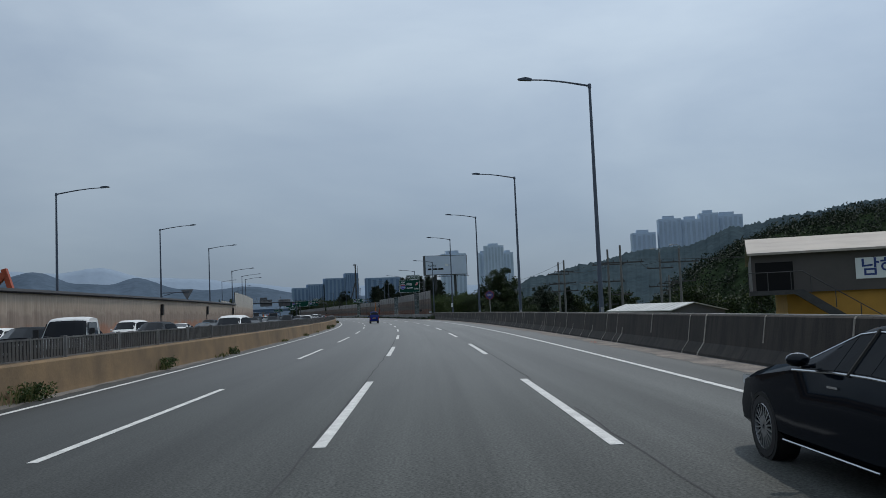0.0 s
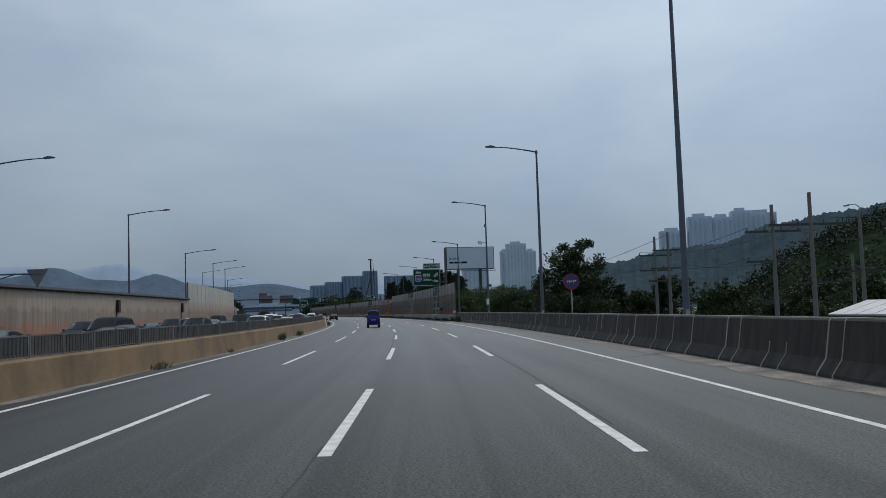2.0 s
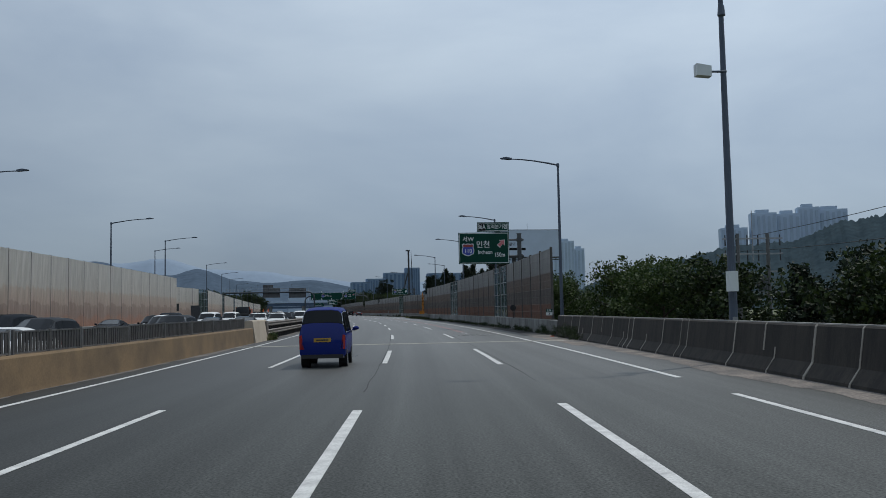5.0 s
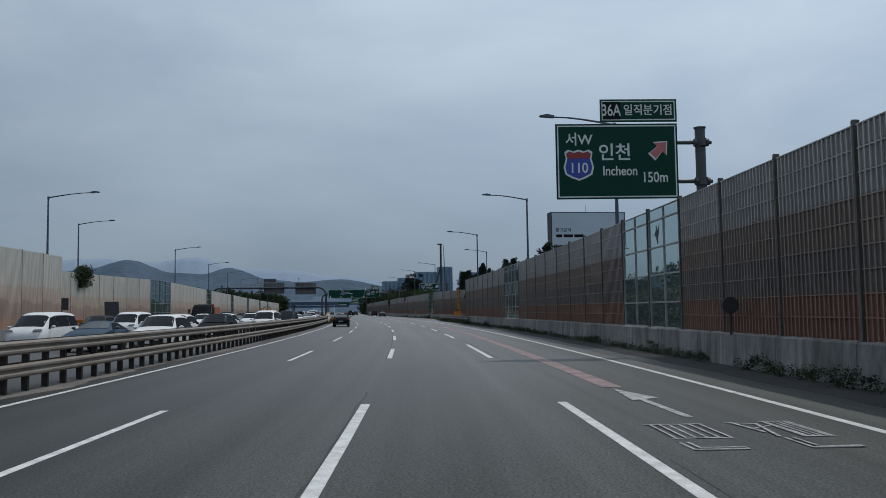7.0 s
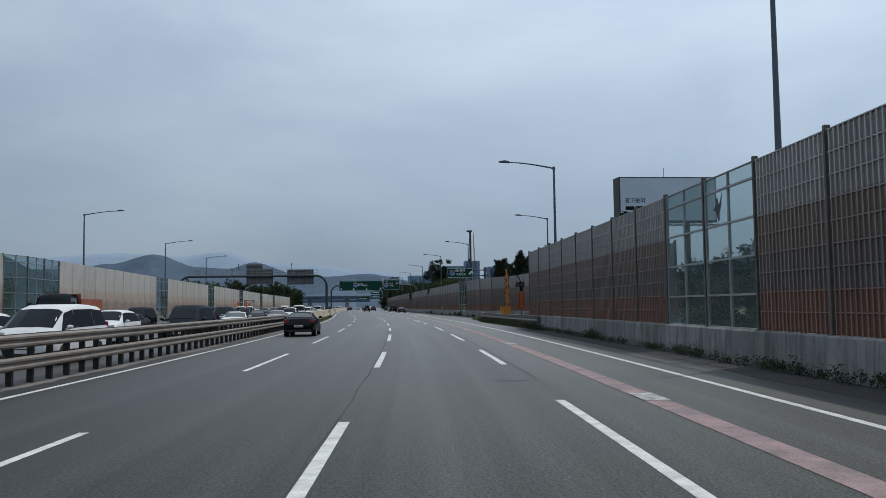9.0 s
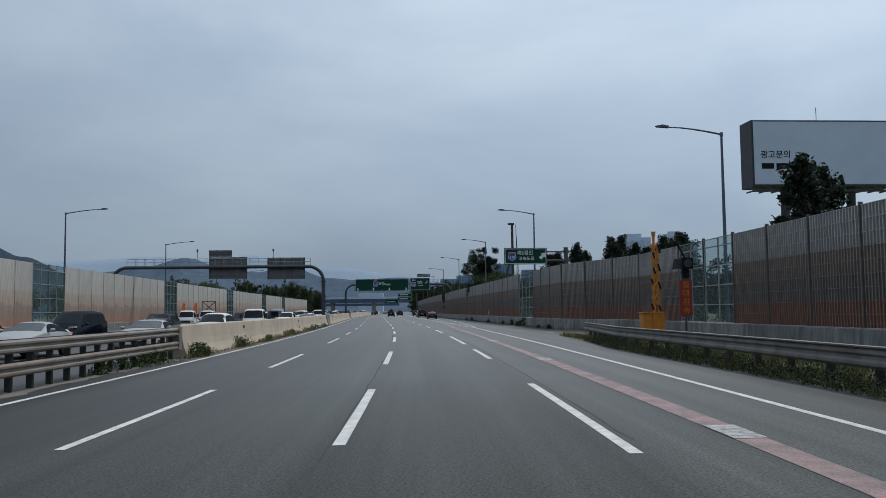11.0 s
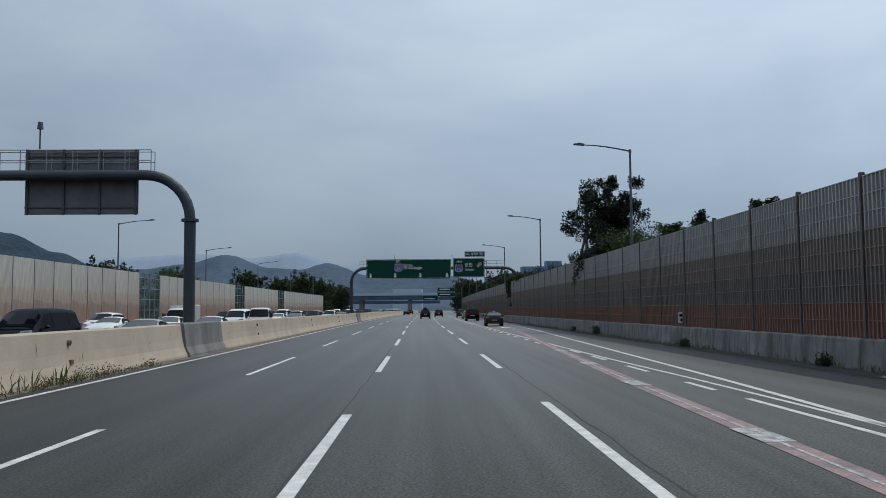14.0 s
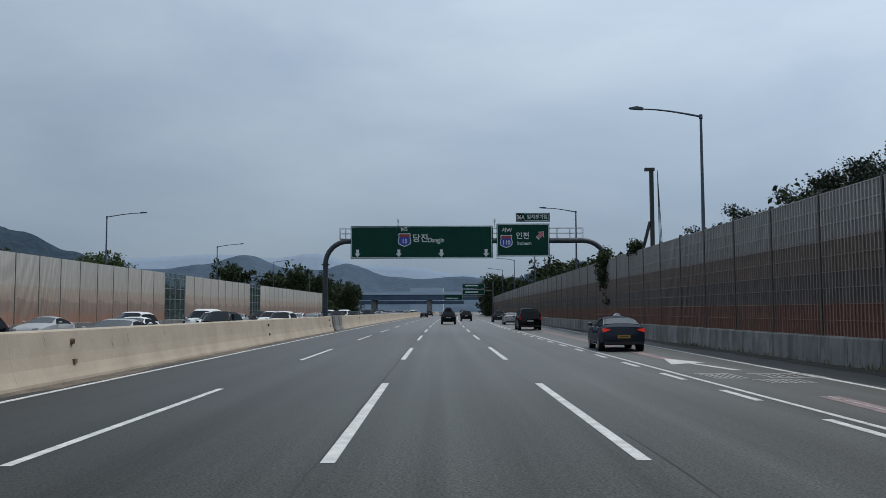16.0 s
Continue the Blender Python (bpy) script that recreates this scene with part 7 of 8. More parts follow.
M_LEAF = leaf_material("green_leaves", (0.010, 0.019, 0.008), (0.018, 0.032, 0.011), (0.048, 0.070, 0.020))
M_LEAF_DK = leaf_material("dark_leaves", (0.007, 0.013, 0.008), (0.011, 0.020, 0.011), (0.020, 0.032, 0.015))
M_LEAF_YL = leaf_material("light_leaves", (0.020, 0.038, 0.011), (0.036, 0.062, 0.016), (0.070, 0.100, 0.028))
M_WEED = leaf_material("weed_leaves", (0.055, 0.072, 0.024), (0.11, 0.118, 0.042), (0.22, 0.19, 0.095))
M_WEED_DULL = leaf_material("withered_weeds", (0.022, 0.024, 0.013), (0.038, 0.036, 0.019), (0.066, 0.058, 0.034))
M_BARK = surface("grey_brown_bark", (0.075, 0.06, 0.048), 0.95, grain=0.3, grain_size=14, blotch=0.4, blotch_size=3, bump=0.6)


def leaf_cloud(rng_, clumps, per, size, spread):
    v, f = [], []
    for c in clumps:
        for _ in range(per):
            p_ = Vector(c[:3]) + Vector([max(-1.5, min(1.5, rng_.gauss(0, q))) for q in (1, 1, 0.8)]) * spread * c[3]
            n_ = Vector((rng_.gauss(0, 1), rng_.gauss(0, 1), rng_.gauss(0.7, 0.8))).normalized()
            a = n_.orthogonal().normalized()
            a.rotate(Matrix.Rotation(rng_.uniform(0, 6.28), 3, n_))
            b = n_.cross(a)
            s_ = size * rng_.uniform(0.6, 1.35)
            k = len(v)
            v += [p_ - a * s_ * 0.55, p_ + b * s_ * 0.34 + n_ * s_ * 0.10, p_ + a * s_ * 0.55, p_ - b * s_ * 0.34 + n_ * s_ * 0.10]
            f += [(k, k + 1, k + 2), (k, k + 2, k + 3)]
    return Shape().add(v, f)


def make_tree(kind, seed, height, radius, leaf, count, label, material=None, name="tree", low=0.25):
    """A tapered trunk with limbs, and a crown of clumped leaves with gaps."""
    rg_ = random.Random(seed)
    th = tagged(new(name), label, "tree" if name == "tree" else "bush")
    trunk = Shape()
    top = height * (0.75 if kind != "cone" else 0.95)
    pts = [Vector((0.03 * height * noise.noise((seed, k * 0.7, 0)), 0.03 * height * noise.noise((seed, 5, k * 0.7)), top * k / 6 - 0.3 * (k == 0))) for k in range(7)]
    r0 = 0.022 * height + 0.03
    for k in range(6):
        trunk.bar(pts[k], pts[k + 1], r0 * (1 - k / 6.6), r0 * (1 - (k + 1) / 6.6), 8)
    clumps = []
    n_limb = 34 if kind == "cone" else 9 if kind == "shrub" else 14
    for k in range(n_limb):
        t = low + (0.97 - low) * (k + 0.5) / n_limb
        a = k * 2.4 + rg_.uniform(-0.4, 0.4)
        base = pts[0].lerp(pts[-1], min(1, t * height / top * (0.9 if kind != "cone" else 0.99)))
        if kind == "cone":
            reach = radius * min(1.0, 2.4 * (1.02 - t)) ** 0.65 * rg_.uniform(0.7, 1.15)
            tip = base + Vector((math.cos(a), math.sin(a), -0.12)) * reach
        else:
            env = math.sin(math.pi * min(1, (t - low * 0.6) / (1.06 - low * 0.6))) ** 0.6
            reach = radius * env * rg_.uniform(0.62, 1.12)
            tip = base + Vector((math.cos(a) * reach, math.sin(a) * reach, reach * rg_.uniform(0.15, 0.7)))
        mid = base.lerp(tip, 0.5) + Vector((0, 0, 0.08 * reach))
        trunk.bar(base, mid, r0 * 0.34, r0 * 0.22, 6)
        trunk.bar(mid, tip, r0 * 0.22, r0 * 0.07, 6)
        m_ = 10 if kind != "cone" else 7
        for q in range(m_):
            c = base.lerp(tip, 0.25 + 0.75 * q / (m_ - 1)) + Vector((rg_.gauss(0, 0.13), rg_.gauss(0, 0.13), rg_.gauss(0, 0.11 if kind != "cone" else 0.2))) * radius
            clumps.append((*c, rg_.uniform(0.6, 1.2)))
    if kind == "cone":
        for k in range(10):
            clumps.append((pts[-1].x, pts[-1].y, height * (0.86 + 0.12 * k / 9), 0.7))
    else:
        for k in range(22):
            clumps.append((rg_.gauss(0, 0.3) * radius, rg_.gauss(0, 0.3) * radius, height * rg_.uniform(0.65, 0.98), rg_.uniform(0.5, 0.9)))
    part("trunk", trunk, M_BARK, th)
    part("crown", leaf_cloud(rg_, clumps, max(4, count // len(clumps)), leaf, radius * (0.115 if kind == "round" else 0.16 if kind == "cone" else 0.105)), material or M_LEAF, th)
    return th


T_ROAD = make_tree("round", 3, 11.6, 3.2, 0.17, 26000, "leafy green roadside tree with a ragged crown", low=0.2)
T_ROAD.matrix_basis = place(57.8, 13.9, -4.9)
T_ASH = make_tree("open", 8, 15.4, 3.6, 0.15, 46000, "dark open-crowned tree leaning over the noise wall", M_LEAF_DK, low=0.35)
T_ASH.matrix_basis = place(345.4, 15.6, -3.2)
T_A = make_tree("round", 21, 9.5, 3.4, 0.26, 7000, "broad green tree on the slope below the road", low=0.15)
T_A.matrix_basis = place(96, 21, -5.5)
T_B = make_tree("cone", 33, 13, 2.0, 0.33, 7600, "tall dark conifer behind the road", M_LEAF_DK, low=0.12)
T_B.matrix_basis = place(283, 42, -3)
T_C = make_tree("round", 45, 11.5, 3.6, 0.27, 8000, "dark green tree in the roadside belt", M_LEAF_DK, low=0.12)
T_C.matrix_basis = place(120, 34, -5.5)
T_Y = make_tree("round", 52, 8.0, 3.0, 0.19, 9000, "light green bushy tree in the belt", M_LEAF_YL, low=0.1)
T_Y.matrix_basis = place(126, 20, -5.5)
T_CF = make_tree("round", 46, 11.5, 3.6, 0.46, 2700, "dark green tree in the wood behind", low=0.12)
T_CF.matrix_basis = place(128, 48, -5.5)
T_AF = make_tree("round", 23, 9.5, 3.4, 0.44, 2500, "green tree in the wood behind", low=0.15)
T_AF.matrix_basis = place(134, 44, -5.5)
T_D = make_tree("round", 47, 11.5, 3.6, 0.15, 30000, "dense dark green tree close behind the noise wall", M_LEAF_DK, low=0.12)
T_D.matrix_basis = place(388.5, 21.5, -3)
T_YN = make_tree("round", 53, 8.0, 3.0, 0.11, 26000, "light green bushy tree close behind the noise wall", M_LEAF_YL, low=0.1)
T_YN.matrix_basis = place(357, 20.4, -3) @ Matrix.Scale(1.08, 4)
FAR = {T_C: T_CF, T_A: T_AF}
rt = random.Random(5)


def grow(proto, s, d, z, k=1.0):
    if d > 36 or d < -40 or s > 400:      # the woods farther off need fewer, larger leaves
        proto = FAR.get(proto, proto)
    return copy_thing(proto, place(s, d, z, rt.uniform(0, 360)) @ Matrix.Diagonal((k, k, k * rt.uniform(0.9, 1.1), 1)))


for s, d, p_, k in ((118, 17.5, T_A, 0.8), (124, 24, T_B, 0.75), (131, 18.5, T_A, 0.85), (138, 22, T_C, 0.85), (146, 19, T_A, 0.85), (111, 25, T_B, 0.8), (104, 28, T_A, 0.85), (92, 27, T_B, 0.72), (86, 22, T_A, 0.72), (80, 28, T_B, 0.7), (97, 22, T_C, 0.66), (100, 19, T_Y, 0.85), (109, 17, T_Y, 0.85), (92, 40, T_C, 0.8), (60, 45, T_C, 0.75), (50, 52, T_C, 0.85), (72, 55, T_C, 0.85), (40, 60, T_C, 0.95), (85, 62, T_C, 0.85), (28, 48, T_C, 0.85), (20, 56, T_C, 0.95), (33, 40, T_A, 0.7)):
    grow(p_, s, d, -5.6, k)
for k in range(46):      # belt behind the first wall and along the valley
    s = 150 + k * 4.2 + rt.uniform(-3, 3)
    d = 19 + rt.uniform(0, 8) if k % 2 else 30 + rt.uniform(0, 25)
    if 236 < s < 262 and d < 21:
        continue
    grow(rt.choice((T_C, T_A, T_C, T_B)), s, d + (6 if s > 200 else 0), -5.4 if s < 200 else -4.2, rt.uniform(0.8, 0.93))
for s, d, z, p_, k in ((275, 35, -3.0, T_B, 1.30), (279, 39, -3.0, T_B, 1.35), (300, 33, -3, T_B, 1.05), (304, 35, -3, T_B, 0.98), (318, 38, -3, T_B, 1.0), (322, 36, -3, T_B, 1.05), (326, 39, -3, T_B, 0.95), (342, 44, -3, T_C, 0.95), (391, 29, -3, T_D, 0.98), (396, 27, -3, T_D, 0.95), (399, 31, -3, T_C, 1.0), (405, 36, -3, T_C, 1.0), (387, 33, -3, T_C, 0.9), (410, 32, -3, T_B, 0.9), (364, 20, -3, T_D, 0.98), (369, 21, -3, T_D, 1.02), (374, 21, -3, T_D, 0.98), (379, 23, -3, T_A, 1.18), (386, 24, -3, T_D, 1.02), (464, -50, -3, T_Y, 1.75), (468, -53, -3, T_Y, 1.7), (428, -50, -3, T_C, 1.2), (424, -52, -3, T_C, 1.15), (352, 19.5, -3, T_YN, 1.12), (361, 21, -3, T_YN, 1.1), (334, 19.0, -3, T_YN, 0.98), (385, 20, -3, T_Y, 0.95), (430, 20, -3, T_Y, 1.2), (436, 22, -3, T_A, 1.15), (444, 20, -3, T_Y, 1.2), (452, 22, -3, T_A, 1.2), (462, 24, -3, T_C, 1.2), (470, 21, -3, T_C, 1.1)):
    grow(p_, s, d, z, k)
for k in range(34):      # far right wood and the wood before the flyover
    s = 480 + k * 7 + rt.uniform(-3, 3)
    grow(rt.choice((T_C, T_C, T_A)), s, 20 + rt.uniform(0, 16), -3, rt.uniform(1.1, 1.5))
for k in range(46):      # behind the left wall
    s = 190 + k * 9 + rt.uniform(-4, 4)
    big = s > 400
    grow(rt.choice((T_C, T_C, T_A)), s, -44 - rt.uniform(0, 14) - (0 if big else 8), -3.0, rt.uniform(0.7, 0.88))
for s in (229, 233, 237, 285, 289, 293, 333, 337, 341, 388, 392, 437, 441, 484, 488):
    grow(T_CF, s, -37.5, -3.0, 0.72)
for k in range(26):
    grow(T_C, 560 + k * 6, -38 - rt.uniform(0, 25), -3, rt.uniform(1.1, 1.5))

for s, d, z, p_, k in ((428, 44, -3, T_B, 1.58), (431, 46, -3, T_B, 1.6), (435, 49, -3, T_B, 1.45), (438.5, 53, -3, T_B, 1.62), (442, 56, -3, T_B, 1.66), (430, 60.5, -3, T_B, 1.75), (434, 64, -3, T_B, 1.8), (437, 69, -3, T_B, 1.78), (440, 78, -3, T_B, 1.9), (443, 82, -3, T_B, 1.95), (446, 86, -3, T_B, 1.85), (340, 17.6, -3, T_YN, 1.2), (137, 15.2, -2.7, T_Y, 0.98), (142.5, 15.6, -2.7, T_Y, 1.0), (110, 16, -3.2, T_Y, 1.05), (114, 17.5, -3.4, T_Y, 1.1), (119, 16.5, -3.4, T_Y, 1.05), (106, 18, -4, T_A, 0.95), (147, 16, -2.7, T_A, 0.8), (176, 16, -2.7, T_A, 0.8), (182, 16, -2.7, T_Y, 0.9)):
    grow(p_, s, d, z, k)
for k in range(26):      # dark wood behind the works yard
    grow(T_C if k % 4 else T_A, 58 + 4.6 * k + rt.uniform(-3, 3), 42 + rt.uniform(0, 26), -5.6, rt.uniform(0.62, 0.85))
for k in range(22):      # woods on both sides before the flyover
    grow(T_C, 590 + 4 * k, 13.5 + rt.uniform(0, 14), -2, rt.uniform(1.0, 1.35))
    grow(T_C, 575 + 5 * k, -33 - rt.uniform(0, 22), -2, rt.uniform(1.0, 1.4))

M_MOUND = surface("dark_wood_floor", (0.022, 0.034, 0.018), 1.0, spots=(0.010, 0.016, 0.010), grain=0.5, grain_size=0.6, blotch=0.6, blotch_size=0.12, bump=1.0, spec=0.0)
# wooded mound beyond the works yard
rw = random.Random(9)
cl = []
for k in range(1500):
    u, w = rw.uniform(-1, 1), rw.uniform(-1, 1)
    if u * u + w * w < 1:
        hgt = 29 * (1 - (u * u + w * w)) ** 0.7
        q = at(155 + 70 * u, 138 + 62 * w, -6 + hgt + rw.uniform(-1.0, 0.9))
        cl.append((*q, rw.uniform(0.7, 1.3)))
tagged(part("wooded_mound_trees", leaf_cloud(rw, cl, 60, 0.6, 1.15), M_LEAF_DK), "dense dark trees covering a steep mound", "wood", kind="stuff")
hm = Shape()
n = 24
hv = []
for i in range(n + 1):
    for j in range(n + 1):
        u, w = -1 + 2 * i / n, -1 + 2 * j / n
        q = max(0.0, 1 - (u * u + w * w))
        hv.append(at(155 + 70 * u, 138 + 62 * w, -6.2 + 28.6 * q ** 0.7))
hm.add(hv, [(i * (n + 1) + j, (i + 1) * (n + 1) + j, (i + 1) * (n + 1) + j + 1, i * (n + 1) + j + 1) for i in range(n) for j in range(n)])
tagged(part("wooded_mound", hm, M_MOUND, smooth=True), "steep green mound", "hill", kind="structure")

# weeds along the barrier feet
def weeds(name, label, spots, seed):
    r_ = random.Random(seed)
    v, f = [], []
    for s, d, z, n_, hgt in spots:
        for _ in range(int(n_ * 2.2)):
            b = at(s + r_.gauss(0, 0.55), d + r_.gauss(0, 0.12), z)
            a = r_.uniform(0, 6.28)
            ln = hgt * r_.uniform(0.4, 1.2)
            w = Vector((math.cos(a), math.sin(a), 0)) * 0.007 * (1 + hgt)
            lean = Vector((r_.gauss(0, 0.3), r_.gauss(0, 0.3), 1)).normalized() * ln
            k = len(v)
            v += [b - w, b + w, b + lean * 0.6 + w * 1.6, b + lean * 0.6 - w * 1.6, b + lean + Vector((r_.gauss(0, 0.08), r_.gauss(0, 0.08), -0.05)) * ln]
            f += [(k, k + 1, k + 2, k + 3), (k + 3, k + 2, k + 4)]
    return tagged(part(name, Shape().add(v, f), M_WEED), label, "weeds", kind="stuff")


sp = [(-32.2, -7.8, 0, 25, 0.45), (-21.1, -7.85, 0, 30, 0.3), (-12, -7.8, 0, 30, 0.2), (8, -7.8, 0, 40, 0.2), (22, -7.8, 0, 40, 0.25), (34, -7.8, 0, 30, 0.2), (52.1, -7.85, 0, 50, 0.4), (63.2, -7.85, 0, 30, 0.3), (64, -7.8, 0, 50, 0.25), (115.8, -7.75, 0, 120, 0.4), (116.2, -7.8, 0, 80, 0.3)]
for k in range(37):
    s = 232 + k * 2.1
    sp.append((s, -7.62 + 0.1 * noise.noise((s, 1, 1)), 0, int(14 + 45 * max(0, noise.noise((s * 0.25, 2, 2)) + 0.2)), 0.14 + 0.28 * max(0, noise.noise((s * 0.31, 7, 2)))))
for s, h in ((236.5, 0.75), (237.6, 0.7), (246.3, 0.55), (268.5, 0.5), (283, 0.95), (284.5, 0.9), (286, 0.8), (298.6, 1.25), (299.4, 1.3), (300.2, 1.2), (301.0, 0.9), (303.5, 0.6)):
    sp.append((s, -7.62, 0, 8, h * 0.4))
weeds("median_weeds", "tufts of green weeds along the median foot", sp, 3)
# dark leafy clumps at the foot of the first wall
rs = random.Random(14)
cl = []
for k in range(330):
    s = 103 + k * 0.35
    g_ = noise.noise((s * 0.28, 1, 5)) + 0.35 * noise.noise((s * 1.1, 4, 5))
    if s > 217 or g_ < -0.25:
        continue
    tall = 0.12 + 0.55 * max(0, g_) * rs.uniform(0.5, 1.3) + (0.45 if 104 < s < 110.6 else 0)
    for j in range(1 + int(tall * 7)):
        cl.append((*at(s + rs.gauss(0, 0.12), 9.86 + rs.gauss(0, 0.10) - (0.32 if s < 111 else 0), 0.05 + tall * rs.random()), rs.uniform(0.5, 1.1)))
tagged(part("wall_foot_weeds", leaf_cloud(rs, cl, 60, 0.05, 0.12), M_LEAF), "dark leafy weeds along the foot of the wall", "weeds", kind="stuff")
cl = []
for s, d, h in ((236.9, -7.55, 0.5), (237.8, -7.5, 0.45), (238.6, -7.5, 0.3), (246.5, -7.6, 0.42), (247.3, -7.6, 0.35), (256, -7.6, 0.25), (268.6, -7.6, 0.3), (-32.2, -7.75, 0.32), (-31.8, -7.8, 0.25), (-21.1, -7.8, 0.3), (-9.5, -7.85, 0.15), (52.1, -7.85, 0.3), (63.3, -7.85, 0.25), (115.9, -7.75, 0.35), (116.4, -7.7, 0.3), (234, -8.0, 0.45), (232.8, -8.0, 0.4), (231.5, -8.0, 0.35), (230, -8.0, 0.35), (228, -8.0, 0.3), (286.5, -7.6, 0.4)):
    for j in range(16):
        cl.append((*at(s + rs.gauss(0, 0.28), d + rs.gauss(0, 0.13), 0.04 + h * rs.random()), rs.uniform(0.5, 1.1)))
cm = []
for k in range(190):
    s = 236 + 0.4 * k
    g_ = noise.noise((s * 0.22, 6, 3)) + 0.5 * noise.noise((s * 0.8, 2, 3)) + (0.25 if 250 < s < 290 else 0)
    for j in range(int(9 * max(0.0, g_ + 0.12))):
        cm.append((*at(s + rs.gauss(0, 0.22), -7.66 + rs.gauss(0, 0.12), 0.02 + (0.10 + 0.34 * max(0, g_)) * rs.random()), rs.uniform(0.5, 1.1)))
tagged(part("dry_median_weeds", leaf_cloud(rs, cm, 26, 0.05, 0.12), M_WEED), "dry straggling weeds along the median foot", "weeds", kind="stuff")
tagged(part("median_bushes", leaf_cloud(rs, cl, 30, 0.07, 0.12), M_LEAF_YL), "low green bushy weeds at the median foot", "weeds", kind="stuff")
cl, cd = [], []
for k in range(300):
    s = 209 + k * 0.133
    for j in range(5):
        w = rs.random()
        c = (*at(s + rs.gauss(0, 0.15), 9.62 + flare(s) + 0.75 * w + 0.12 * noise.noise((s * 0.9, 3, 8)), 0.02 + (0.12 + 0.46 * w) * rs.random() * (0.6 + abs(noise.noise((s, 3, 1))))), rs.uniform(0.5, 1.1))
        (cd if rs.random() < 0.35 else cl).append(c)
tagged(part("guardrail_weeds", leaf_cloud(rs, cl, 20, 0.055, 0.13), M_LEAF), "dark weeds grown in under the guardrail", "weeds", kind="stuff")
tagged(part("dry_guardrail_weeds", leaf_cloud(rs, cd, 16, 0.05, 0.13), M_WEED_DULL), "withered brown weeds under the guardrail", "weeds", kind="stuff")
sp = []
for k in range(90):
    s = 212 + k * 0.5
    sp.append((s, 10.75 + 0.25 * noise.noise((s, 9, 4)), -0.05, 34, 0.35))
    if s < 249:
        sp.append((s, 9.85 + flare(s) + 0.2 * noise.noise((s, 5, 4)), 0, 16, 0.22))
    sp.append((s, 12.5 + 1.5 * noise.noise((s * 1.3, 2, 4)), -0.05, 30, 0.4))
for k in range(60):
    s = 262 + k * 1.9
    sp.append((s, float(np.interp(s, (262, 270, 276), (14.6, 14.3, 13.15))), 0, int(6 + 40 * max(0, noise.noise((s * 0.35, 8, 5)))), 0.25))
weeds("shoulder_weeds", "green weeds and grass along the wall foot", sp, 4)

cl = []
for s, d, wd, h in ((291.3, 13.0, 1.1, 0.5), (293.2, 13.05, 0.6, 0.35), (289.4, 13.05, 0.5, 0.9), (297.6, 13.1, 0.45, 0.5), (304.5, 13.1, 0.3, 0.35), (318.0, 13.1, 0.6, 0.3), (337.4, 13.1, 0.8, 0.55), (276.5, 13.2, 0.6, 0.3), (281.6, 13.2, 0.5, 0.25), (346.0, 13.1, 0.4, 0.3)):
    for j in range(int(26 + 40 * wd * h)):
        cl.append((*at(s + rs.gauss(0, wd * 0.45), d + rs.gauss(0, 0.10), 0.03 + h * rs.random() ** 1.4), rs.uniform(0.5, 1.1)))
tagged(part("wall_foot_bushes", leaf_cloud(rs, cl, 26, 0.055, 0.11), M_LEAF), "dark leafy clumps at the foot of the exit wall", "weeds", kind="stuff")
for s, d, w in ((300.2, 12.75, 0.16), (288.6, 12.75, 0.24)):
    sc = Shape()
    for k in range(8):
        a = ro.uniform(0, 6.28)
        p_ = at(s + ro.gauss(0, w), d + ro.gauss(0, w * 0.4), 0.015)
        u, n_ = Vector((math.cos(a), math.sin(a), 0.1)) * w * 0.7, Vector((-math.sin(a), math.cos(a), 0.2)) * w * 0.35
        sc.add([p_ - u, p_ + n_, p_ + u, p_ - n_ * 0.4, p_ + Vector((0, 0, w * 0.3))], [(0, 1, 4), (1, 2, 4), (2, 3, 4), (3, 0, 4)])
    tagged(part("crumpled_bag", sc, M_CONC_GREY), "pale crumpled bag lying by the wall foot", "litter", kind="stuff")

# creepers on the walls
def creeper(name, s, d, z, rx, rz, n_, seed, drop):
    r_ = random.Random(seed)
    cl_ = [(*at(s + r_.gauss(0, rx * 0.5), d + r_.uniform(-0.25, 0.15), z - abs(r_.gauss(0, rz)) * drop + r_.uniform(0, 0.5)), r_.uniform(0.6, 1.1)) for _ in range(n_)]
    return tagged(part(name, leaf_cloud(r_, cl_, 26, 0.18, 0.24), M_LEAF), "green creeper hanging over the noise wall", "creeper")


creeper("creeper", 396, 13.4, 5.7, 1.3, 1.3, 80, 2, 1.0)
creeper("creeper", 386, 13.6, 5.5, 1.0, 0.25, 26, 3, 1.0)
creeper("creeper", 204.6, -33.6, 6.6, 2.2, 0.9, 110, 4, 1.0)

# ---- works yard below the road ----
M_SHED = surface("taupe_sheet_cladding", (0.072, 0.064, 0.060), 0.6, 0.1, grain=0.05, blotch=0.2, blotch_size=0.4)
M_SHED_GREY = surface("grey_blue_cladding", (0.10, 0.105, 0.115), 0.6, 0.1, grain=0.05, blotch=0.2, blotch_size=0.4)
M_SHED_ROOF = surface("beige_roof_sheet", (0.36, 0.32, 0.28), 0.6, 0.1, grain=0.06, blotch=0.2, blotch_size=0.4)
M_SHED_YEL = surface("ochre_wall_paint", (0.42, 0.22, 0.03), 0.7, grain=0.05, blotch=0.2, blotch_size=0.6)
M_WHITE_ROOF = surface("white_roof_sheet", (0.52, 0.52, 0.50), 0.5, 0.1, grain=0.05, blotch=0.2, blotch_size=0.3)
fac = tagged(new("factory_building"), "two-storey factory with taupe cladding and ochre ground floor", "factory")
